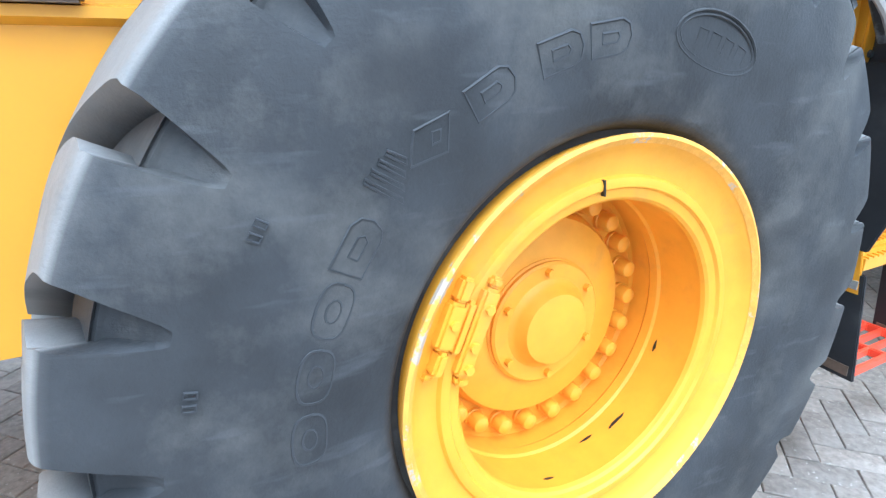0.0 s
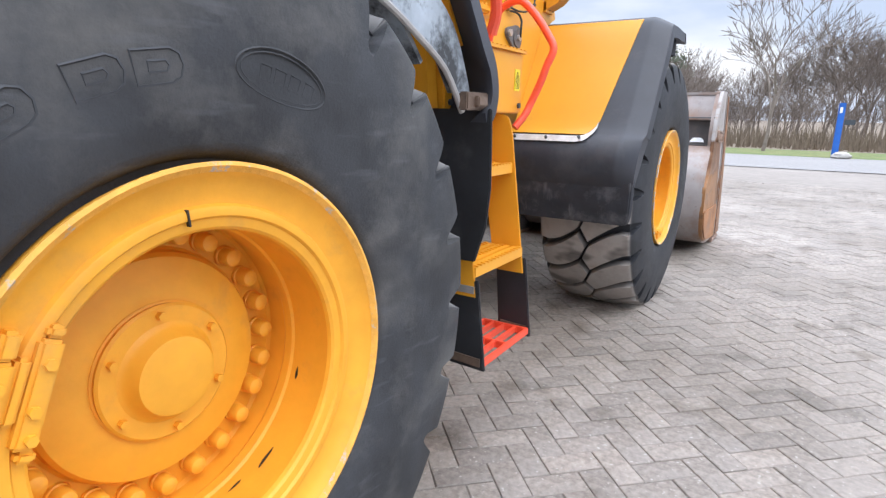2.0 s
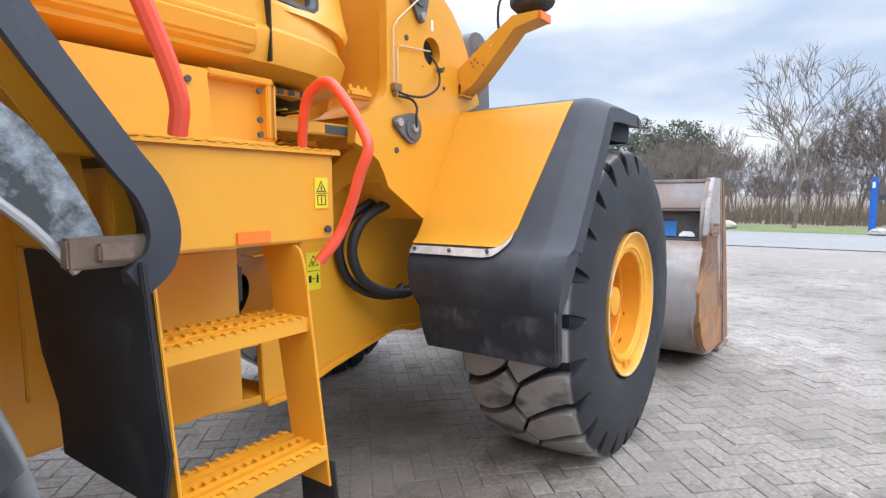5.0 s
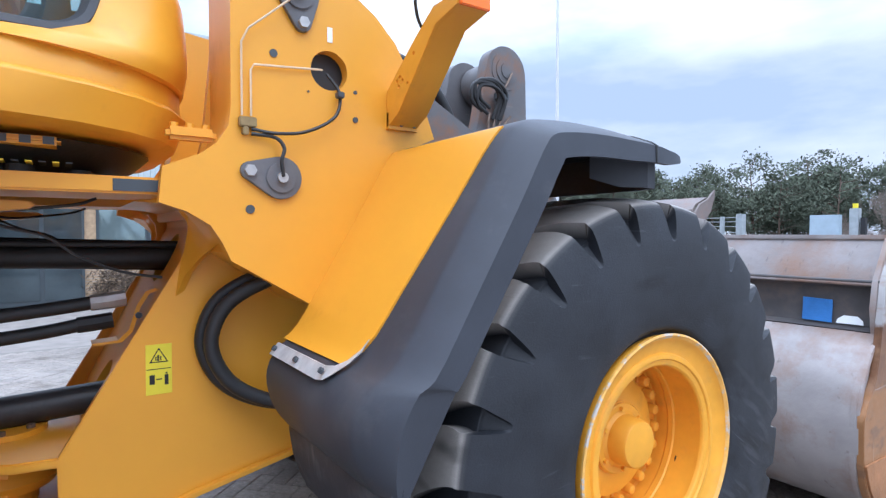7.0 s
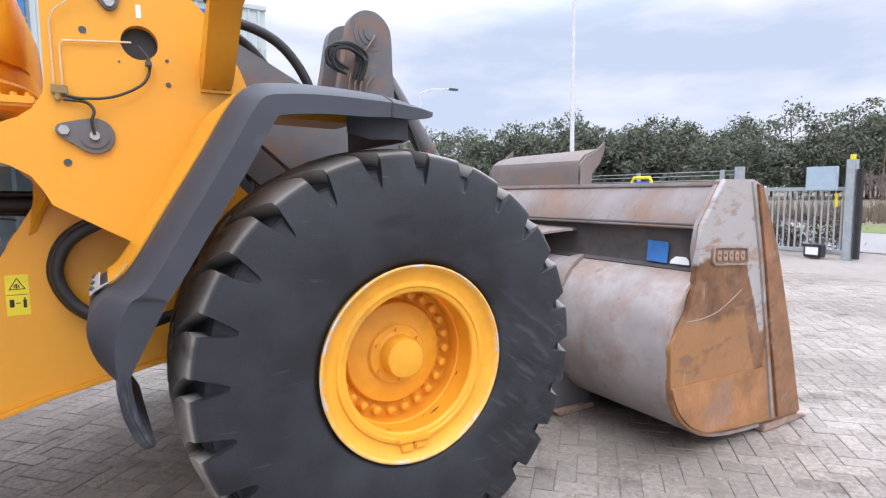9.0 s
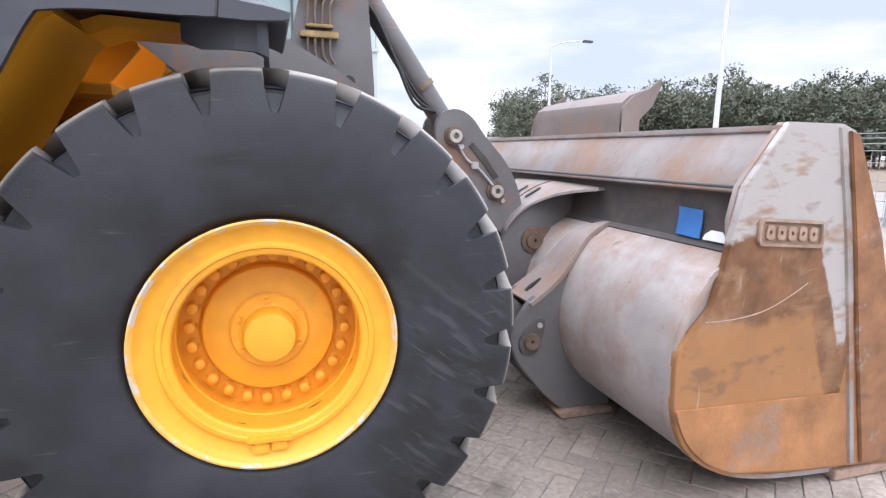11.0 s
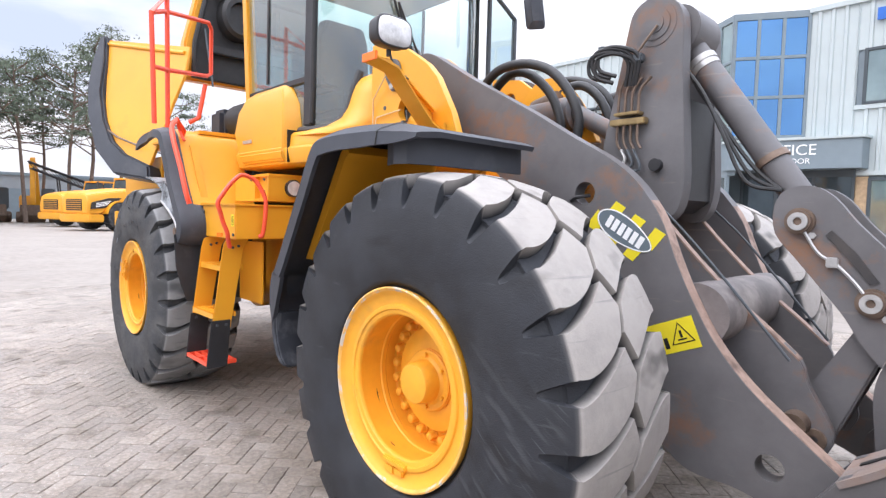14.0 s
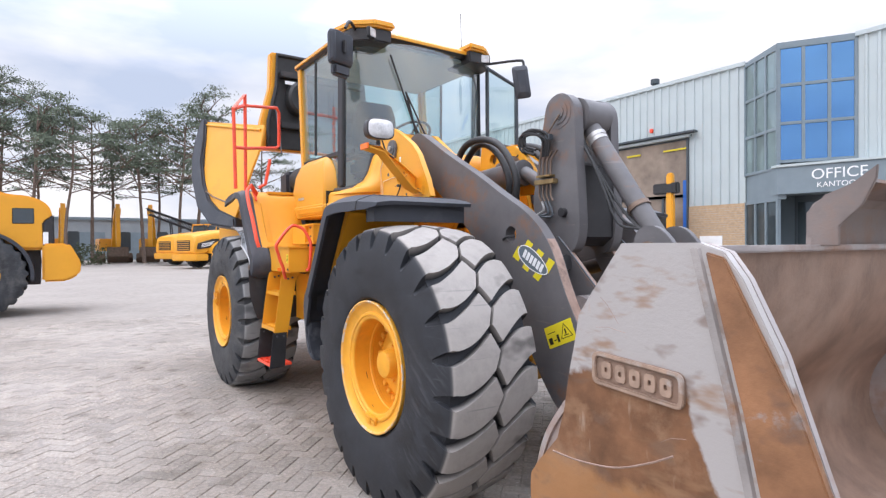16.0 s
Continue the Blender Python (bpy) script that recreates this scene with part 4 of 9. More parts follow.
    gap = Geo().box(0.294, 0.320, -0.290, -0.282, -0.0016, 0.0016, Matrix.Rotation(radians(-detail[5]), 4, "Y"))
    part("ring_gap", gap, INK, w)
    # scrapes through the paint in the barrel
    rnd = random.Random(int(x * 10))
    for a, y, lg, wd in ((-62, -0.20, 0.030, 0.010), (-70, -0.185, 0.018, 0.006), (-20, -0.18, 0.016, 0.008), (200, -0.19, 0.035, 0.006), (-105, -0.235, 0.018, 0.008)):
        a = radians(a + rnd.uniform(-6, 6))
        q = []
        for j in range(7):
            t = math.tau * j / 7
            aa, yy = a + lg / 0.26 * math.cos(t) * rnd.uniform(0.5, 1), y + 0.4 * wd * math.sin(t) * rnd.uniform(0.4, 1.5)
            q.append((0.2818 * math.cos(aa), yy, 0.2818 * math.sin(aa)))
        part("paint_chip", Geo().add(q, [tuple(range(7))]), INK, w, "bare scraped patch")
    return w


rear_wheel = wheel(0.0, -1, ((0.078, 0.130, 0.128, 0.164), 24, -1, 158, True, 96))
wheel(BASE, -1, ((0.083, 0.082, 0.124, 0.160), 24, 11, 268, False, 262))
wheel(0.0, 1, ((0.078, 0.130, 0.128, 0.164), 24, 4, 188, True, 96))
wheel(BASE, 1, ((0.083, 0.082, 0.124, 0.160), 24, 11, 272, False, 262))

# raised mouldings on the rear sidewall: eight plain letter shapes and an oval badge
def sidewall_y(r):
    return -0.3065 - 0.0135 * min(1.0, max(0.0, (r - 0.42) / 0.15))


def sidewall_loop(g, at, r0, loop, w=0.0026, proud=0.002):
    """A raised line on the sidewall; loop in metres, along the rim and outwards."""
    pts = []
    for a, b in loop + loop[:1]:
        r = r0 + b
        t = radians(at) - a / r0
        pts.append((r * math.cos(t), sidewall_y(r) - proud * 0.4, r * math.sin(t)))
    g.tube(pts, w, 5, False)


LETTERS = (175.6, 166.0, 156.5, 147.3, 137.5, 130.4, 119.7, 107.3, 98.1)
W, H = 0.036, 0.0225
for k, at in enumerate(LETTERS):
    g = Geo()
    if k in (0, 1, 2):
        sidewall_loop(g, at, 0.523, [(W * math.copysign(abs(c) ** 0.7, c), H * math.copysign(abs(d) ** 0.7, d)) for c, d in ring(0, 0, 1, 20)])
        sidewall_loop(g, at, 0.523, [(0.015 * c, 0.0095 * d) for c, d in ring(0, 0, 1, 12)], 0.0024)
    elif k == 4:
        for j in range(4):
            sidewall_loop(g, at + 1.5 - 1.4 * j, 0.535, [(-0.004, -0.030 + 0.010 * j), (-0.012, 0.030), (-0.008, 0.032), (0.002, -0.024 + 0.010 * j)], 0.0020)
    elif k == 5:
        sidewall_loop(g, at, 0.531, [(-0.044, -0.002), (-0.012, 0.026), (0.036, 0.012), (0.006, -0.026)])
        sidewall_loop(g, at, 0.531, [(-0.006, -0.004), (0.004, 0.008), (0.016, 0.003), (0.006, -0.008)], 0.0022)
    else:
        sidewall_loop(g, at, 0.527, [(-W, -H), (-W, H), (W * 0.5, H), (W * 0.85, H * 0.7), (W, 0.0), (W * 0.85, -H * 0.7), (W * 0.5, -H)])
        sidewall_loop(g, at, 0.527, [(-0.016, -0.007), (-0.016, 0.007), (0.010, 0.007), (0.015, 0.0), (0.010, -0.007)], 0.0024)
    part("moulded_mark", g, MOULD, rear_wheel, "raised rubber moulding")
g = Geo()
sidewall_loop(g, 74.6, 0.537, [(0.097 * c, 0.040 * d) for c, d in ring(0, 0, 1, 32)])
sidewall_loop(g, 74.6, 0.537, [(0.088 * c, 0.033 * d) for c, d in ring(0, 0, 1, 32)], 0.002)
for q in (-0.05, -0.02, 0.012, 0.045):
    sidewall_loop(g, 74.6, 0.535, [(q, -0.012), (q, 0.012), (q + 0.022, 0.012), (q + 0.022, -0.012)], 0.0018)
part("moulded_mark", g, RUBBER, rear_wheel, "raised oval badge moulding")
for at, r in ((150, 0.64), (168, 0.66), (184, 0.655), (200, 0.64), (118, 0.65), (92, 0.66)):
    g = Geo()
    sidewall_loop(g, at, r, [(-0.012, -0.004), (-0.012, 0.010), (-0.004, 0.010), (-0.004, -0.004)], 0.0016)
    sidewall_loop(g, at, r, [(0.004, -0.004), (0.004, 0.010), (0.012, 0.010), (0.012, -0.004)], 0.0016)
    part("moulded_mark", g, MOULD, rear_wheel, "small raised rubber mark")

# axles
for x in (0.0, BASE):
    g = Geo().tube([(x, -1.0, AXLE_Z), (x, -0.45, AXLE_Z), (x, -0.2, AXLE_Z)], 0.17, 20, True)
    g.tube([(x, 1.0, AXLE_Z), (x, 0.45, AXLE_Z), (x, 0.2, AXLE_Z)], 0.17, 20, True)
    g.tube([(x - 0.05, -0.32, AXLE_Z), (x - 0.05, 0.32, AXLE_Z)], 0.27, 24)
    part("axle", g, YELLOW, loader, bevel=0.01)

# ---- front frame ----
TOWER = [(2.18, 1.705), (2.17, 1.60), (2.245, 1.575), (2.31, 1.535), (2.345, 1.48), (2.37, 1.425), (2.62, 1.275), (2.66, 1.275), (2.965, 1.80), (3.12, 1.87), (3.07, 2.00), (3.01, 2.10), (2.95, 2.20), (2.87, 2.28), (2.77, 2.345), (2.66, 2.41), (2.57, 2.45), (2.46, 2.47), (2.375, 2.47), (2.372, 1.90), (2.365, 1.84), (2.33, 1.785), (2.285, 1.75)]
for s in (-1, 1):
    g = Geo().plate(TOWER, [ring(2.695, 2.06, 0.066, 28)], s * 0.71, s * 0.665)
    part("tower_plate", g, YELLOW, loader)
    g = Geo().plate([(2.30, 1.60), (2.62, 1.30), (3.05, 1.80), (2.95, 2.20), (2.66, 2.41), (2.42, 2.44), (2.36, 1.85)], [ring(2.58, 2.28, 0.05, 16)], s * 0.37, s * 0.33)
    part("tower_plate", g, YELLOW, loader)
    # rear face of the tower, curved back at the foot
    line = eased([(2.385, 2.46), (2.385, 2.00), (2.380, 1.86), (2.34, 1.77), (2.24, 1.72)], 5)
    g = Geo().loft([[(x, s * 0.664, z), (x + 0.03, s * 0.664, z - 0.005), (x + 0.03, s * 0.36, z - 0.005), (x, s * 0.36, z)] for x, z in line])
    part("tower_face", g, YELLOW, loader)
    g = Geo().box(2.56, 3.0, s * 0.664, s * 0.40, 1.58, 1.62)
    part("tower_web", g, YELLOW, loader)
    # the black disc behind the round opening
    g = Geo().plate(ring(2.695, 2.06, 0.085, 24), [], s * 0.655, s * 0.64)
    part("opening_back", g, BLACKPAINT, loader)
    # pins with their keeper plates
    for cx, cz, bx, bz in ((2.522, 1.688, 2.424, 1.706), (2.585, 2.285, 2.598, 2.195)):
        a = math.atan2(bz - cz, bx - cx)
        hull = [(cx + 0.068 * math.cos(a + t), cz + 0.068 * math.sin(a + t)) for t in np.linspace(1.1, math.tau - 1.1, 18)] + [(bx + 0.028 * math.cos(a + t), bz + 0.028 * math.sin(a + t)) for t in np.linspace(-1.1, 1.1, 8)]
        g = Geo().plate(hull, [], s * 0.711, s * 0.728)
        keeper = part("pin_keeper", g, ARM, loader, "dark grey pin keeper plate", 0.003)
        part("pin_head", Geo().plate(ring(cx, cz, 0.050, 20), [], s * 0.728, s * 0.735), ARM, keeper, bevel=0.003)
        g = Geo().plate(ring(cx, cz, 0.017, 12), [], s * 0.735, s * 0.75)
        part("grease_nipple", g, BRIGHT, keeper)
        g = Geo().plate(ring(bx, bz, 0.019, 6), [], s * 0.728, s * 0.742)
        part("bolt", g, BRIGHT, keeper, "bright bolt head")
    for hx, hz, r in ((2.428, 1.586, 0.014), (2.505, 2.085, 0.013), (2.79, 1.905, 0.010), (2.79, 2.00, 0.007), (2.62, 1.98, 0.004)):
        part("bolt_hole", Geo().plate(ring(hx, hz, r, 14), [], s * 0.7105, s * 0.7135), GREYLABEL, loader)
    # hinge tongue reaching back over the articulation
    g = Geo().box(1.74, 2.20, s * 0.655, s * 0.30, 1.625, 1.675)
    part("hinge_tongue", g, YELLOW, loader, bevel=0.006)
    part("hinge_label", Geo().box(2.06, 2.18, s * 0.657, s * 0.654, 1.632, 1.667), GREYLABEL, loader)
    # lower frame side with its sloped, pierced flange
    LOWER = [(1.92, 0.52), (1.915, 0.80), (2.275, 1.41), (2.305, 1.50), (2.300, 1.55), (2.265, 1.60), (3.02, 1.60), (3.35, 1.25), (3.45, 0.85), (3.35, 0.62), (2.72, 0.68), (2.30, 0.592), (2.15, 0.548), (2.02, 0.52)]
    g = Geo().plate(LOWER, [], s * 0.40, s * 0.365)
    part("frame_side", g, YELLOW, loader, bevel=0.004)
    gusset = (((2.258, 0.399, 1.290), (2.268, 0.399, 1.36)), ((2.282, 0.425, 1.360), (2.285, 0.415, 1.45)), ((2.322, 0.485, 1.427), (2.292, 0.450, 1.52)), ((2.350, 0.570, 1.468), (2.275, 0.550, 1.575)), ((2.372, 0.664, 1.489), (2.230, 0.664, 1.592)))
    g = Geo().loft([[(a[0], s * a[1], a[2]), (b[0], s * b[1], b[2]), (b[0] + 0.03, s * b[1], b[2] + 0.02), (a[0] + 0.03, s * a[1], a[2] + 0.02)] for a, b in gusset])
    part("frame_gusset", g, YELLOW, loader, "yellow curved gusset under the tower", smooth=50)
    g = Geo().plate([(2.36, 1.45), (2.62, 1.275), (2.75, 1.50), (2.60, 1.60), (2.36, 1.60)], [], s * 0.66, s * 0.40)
    part("tower_foot", g, YELLOW, loader)
    loop = [(x + 0.032, y, z) for x, y, z in ((2.80, s * 0.50, 1.47), (2.70, s * 0.50, 1.40), (2.62, s * 0.52, 1.36), (2.50, s * 0.56, 1.35), (2.37, s * 0.52, 1.27), (2.32, s * 0.50, 1.14), (2.37, s * 0.50, 1.01), (2.48, s * 0.52, 0.93), (2.62, s * 0.56, 0.90), (2.75, s * 0.52, 0.92))]
    part("hose_loop", Geo().tube(loop, 0.025, 12, True, 6), HOSE, loader, "thick black hydraulic hose")
    loop = [(x - 0.02, y + s * -0.065, 1.13 + (z - 1.13) * 1.06) for x, y, z in loop]
    part("hose_loop", Geo().tube(loop, 0.022, 12, True, 6), HOSE, loader, "thick black hydraulic hose")
    # warning label
    lab = part("warning_label", Geo().box(2.165, 2.245, s * 0.402, s * 0.399, 0.965, 1.135), DECAL, loader, "yellow warning label")
    tri = ring(2.205, 1.090, 0.034, 3, 90, 450)
    part("warning_triangle", Geo().plate(tri, [ring(2.205, 1.090, 0.027, 3, 90, 450)], s * 0.4026, s * 0.402), INK, lab)
    for xa, xb, za, zb in ((2.200, 2.206, 1.078, 1.098), (2.194, 2.198, 1.080, 1.094), (2.209, 2.213, 1.080, 1.094), (2.176, 2.192, 1.000, 1.032), (2.196, 2.214, 1.014, 1.018), (2.222, 2.234, 0.995, 1.030), (2.225, 2.231, 1.032, 1.038), (2.168, 2.242, 1.050, 1.0525)):
        part("warning_mark", Geo().box(xa, xb, s * 0.4026, s * 0.402, za, zb), INK, lab)
# sloped web between the frame sides, pierced for the shaft and the hoses
oval = lambda c, ru, rv: [(c + ru * math.cos(t), -0.02 + rv * math.sin(t)) for t in np.linspace(0, math.tau, 28, endpoint=False)]
along = Vector((0.337, 0, 0.691)).normalized()
slope = Matrix(((along.x, 0, -along.z, 1.985), (0, 1, 0, 0), (along.z, 0, along.x, 0.80), (0, 0, 0, 1)))
part("frame_web", Geo().plate([(0, -0.365), (0.86, -0.365), (0.86, 0.365), (0.0, 0.365)], [oval(0.125, 0.125, 0.115), oval(0.685, 0.105, 0.115)], 0.0, -0.03, slope), YELLOW, loader, "yellow sloped web with two round openings")
part("web_back", Geo().plate([(0, -0.36), (0.86, -0.36), (0.86, 0.36), (0.0, 0.36)], [], -0.20, -0.22, slope), ENGINE, loader)
part("web_head", Geo().loft([[(x, -0.365, z), (x, 0.365, z), (x + 0.03, 0.365, z + 0.01), (x + 0.03, -0.365, z + 0.01)] for x, z in eased([(2.335, 1.50), (2.345, 1.55), (2.33, 1.585), (2.26, 1.61), (2.14, 1.618)], 4)]), YELLOW, loader, smooth=50)
part("drive_shaft", Geo().tube([(1.36, 0.0, 0.855), (1.40, 0.0, 0.857), (2.16, 0.0, 0.893)], 0.056, 20), BLACKPAINT, loader, "black drive shaft")
part("shaft_yoke", Geo().tube([(1.60, 0.0, 0.866), (1.66, 0.0, 0.869)], 0.072, 16), ENGINE, loader)
for k, (y, z0, z1, r) in enumerate(((-0.06, 1.44, 1.425, 0.044), (0.06, 1.43, 1.40, 0.040), (-0.10, 1.485, 1.475, 0.012), (-0.06, 1.495, 1.478, 0.010), (-0.02, 1.49, 1.47, 0.012))):
    part("cross_hose", Geo().tube([(1.15, y, z0 + 0.01), (1.55, y, z0), (1.90, y - 0.01, z0 - 0.012), (2.42, y, z1 - 0.01)], r, 12, True, 5), HOSE, loader, "black hydraulic hose")
for k, z in enumerate((1.245, 1.165)):
    y = -0.165 + 0.03 * k
    pts = [(1.15, y, z - 0.05), (1.50, y, z - 0.03), (1.85, y, z), (2.03 - 0.04 * k, y, z + 0.02)]
    part("cross_hose", Geo().tube(pts, 0.024, 12, True, 5), HOSE, loader, "black hydraulic hose")
    x = pts[-1][0]
    part("hose_fitting", Geo().tube([(x - 0.01, y, z + 0.019), (x + 0.035, y, z + 0.022), (x + 0.10, y, z + 0.03)], 0.029, 8), BRIGHT if k == 0 else ENGINE, loader, "steel hose fitting")
g = Geo().loft([[(x, -0.215, z), (x, -0.12, z), (x + 0.012, -0.12, z - 0.008), (x + 0.012, -0.215, z - 0.008)] for x, z in ((2.02, 1.125), (2.10, 1.13), (2.135, 1.165), (2.16, 1.25), (2.19, 1.30), (2.22, 1.31))])
part("hose_bracket", g, YELLOW, loader, "yellow bent hose bracket")
part("bracket_bolt", Geo().tube([(2.165, -0.217, 1.215), (2.165, -0.228, 1.215)], 0.012, 6), GREYLABEL, loader)
part("frame_floor", Geo().box(2.95, 3.42, -0.365, 0.365, 0.62, 0.70), YELLOW, loader, bevel=0.005)
part("frame_deck", Geo().box(2.30, 3.05, -0.33, 0.33, 1.56, 1.60), YELLOW, loader, bevel=0.005)
# thin steel lube lines and the grease block on the near tower
pipes = [[(2.585, -0.752, 2.285), (2.42, -0.735, 2.14), (2.402, -0.722, 2.10), (2.402, -0.722, 1.875)], [(2.665, -0.722, 2.055), (2.44, -0.722, 2.036), (2.430, -0.722, 2.018), (2.430, -0.722, 1.875)]]
for p in pipes:
    part("lube_pipe", Geo().tube(p, 0.0036, 6), LINE, loader, "thin bright steel lube pipe")
g = Geo().box(2.392, 2.445, -0.735, -0.711, 1.84, 1.87)
g.box(2.402, 2.42, -0.735, -0.711, 1.815, 1.84)
part("grease_block", g, BRASS, loader, bevel=0.003)
part("lube_hose", Geo().tube([(2.43, -0.725, 1.835), (2.50, -0.745, 1.825), (2.60, -0.75, 1.84), (2.70, -0.745, 1.90), (2.725, -0.725, 1.985), (2.69, -0.70, 2.05)], 0.0055, 8, True, 6), HOSE, loader)
part("lube_hose", Geo().tube([(2.43, -0.725, 1.82), (2.50, -0.74, 1.812), (2.525, -0.75, 1.78), (2.515, -0.755, 1.74), (2.522, -0.75, 1.69)], 0.006, 8, True, 6), HOSE, loader)
part("hose_clip", Geo().box(2.708, 2.732, -0.755, -0.725, 1.965, 1.985), GREYLABEL, loader, bevel=0.003)
part("small_label", Geo().box(2.688, 2.706, -0.7125, -0.7105, 2.155, 2.205), WHITEPRINT, loader)
clamp_bar = part("hose_clamp", Geo().box(2.20, 2.345, -0.655, -0.60, 1.795, 1.835), YELLOW, loader, "yellow hose clamp bar", 0.012)
for x in (2.225, 2.27, 2.315):
    part("bolt", Geo().tube([(x, -0.63, 1.834), (x, -0.63, 1.848)], 0.012, 6), YELLOW, clamp_bar)
# lamp bracket over the fender, with its headlight
for s in (-1, 1):
    g = Geo()
    web = [(0.715, 1.89), (0.715, 2.02), (0.90, 2.15), (1.02, 2.225), (1.15, 2.225), (1.15, 2.19), (1.03, 2.165), (0.93, 2.06), (0.80, 1.93)]
    turn = Matrix(((0, 0, 1, 0), (s, 0, 0, 0), (0, 1, 0, 0), (0, 0, 0, 1)))
    g.plate(web, [ring(0.80, 2.02, 0.008, 8), ring(0.825, 2.035, 0.008, 8), ring(0.81, 2.05, 0.008, 8), ring(0.79, 2.04, 0.008, 8), ring(0.90, 2.11, 0.007, 8), ring(0.86, 2.02, 0.006, 8)], 2.912, 2.926, turn)
    up = [(0.715, 2.02), (0.90, 2.15), (1.02, 2.225), (1.15, 2.225)]
    lo = [(0.715, 1.89), (0.80, 1.93), (0.93, 2.06), (1.03, 2.165), (1.15, 2.19)]
    g.loft([[(2.924, s * y, z), (3.03, s * y, z), (3.03, s * y, z + 0.012), (2.924, s * y, z + 0.012)] for y, z in lo])
    g.loft([[(2.924, s * y, z), (2.95, s * y, z), (2.95, s * y, z - 0.010), (2.924, s * y, z - 0.010)] for y, z in up])
    g.box(2.912, 3.035, s * 0.730, s * 0.711, 1.885, 1.945)
    bracket = part("lamp_bracket", g, YELLOW, loader, "yellow folded steel lamp bracket", 0.003)
    part("marker_reflector", Geo().box(2.915, 3.025, s * 1.152, s * 1.166, 2.185, 2.225), REFLECTOR, bracket, "orange marker reflector", 0.003)
    for k in range(4):
        g = Geo()
        bolt(g, 2.935 + 0.027 * k, s * 0.730, 1.905 if k % 2 else 1.925, 0.009, 0.008, (0, s, 0))
        part("bolt", g, GREYLABEL, bracket)
    g = Geo().tube([(3.0, s * 1.07, 2.22), (3.0, s * 1.07, 2.25)], 0.012, 8)
    part("lamp_stem", g, BLACKPAINT, bracket)
    a = [[(2.945 + d, s * 1.07 + w * math.cos(t) * abs(math.cos(t)) ** -0.4, 2.325 + h * math.sin(t) * abs(math.sin(t)) ** -0.4) for t in np.linspace(0.05, math.tau + 0.05, 24, endpoint=False)] for d, w, h in ((0.0, 0.06, 0.045), (0.03, 0.10, 0.068), (0.10, 0.108, 0.074), (0.105, 0.104, 0.070))]
    lamp = part("headlight", Geo().loft(a), BLACKPAINT, bracket, "black-backed headlight")
    a = [[(x, s * 1.07 + w * math.cos(t) * abs(math.cos(t)) ** -0.4, 2.325 + h * math.sin(t) * abs(math.sin(t)) ** -0.4) for t in np.linspace(0.05, math.tau + 0.05, 24, endpoint=False)] for x, w, h in ((3.048, 0.102, 0.068), (3.056, 0.090, 0.058), (3.060, 0.05, 0.03))]
    part("lens", Geo().loft(a), LAMPGLASS, bracket, "clear headlight lens")
    part("lamp_cable", Geo().tube([(2.95, s * 1.05, 2.30), (2.88, s * 0.98, 2.30), (2.90, s * 0.95, 2.20), (2.98, s * 0.93, 2.14)], 0.006, 6, True, 5), HOSE, bracket)

# ---- front fenders ----
def broad_offset(line, d, k=5):
    """The plane line moved sideways, by a direction averaged along it, so that bends stay clean."""
    out = []
    for i, p in enumerate(line):
        a, b = line[max(i - k, 0)], line[min(i + k, len(line) - 1)]
        t = Vector((b[0] - a[0], b[1] - a[1])).normalized()
        out.append((p[0] - t.y * d, p[1] + t.x * d))
    return out



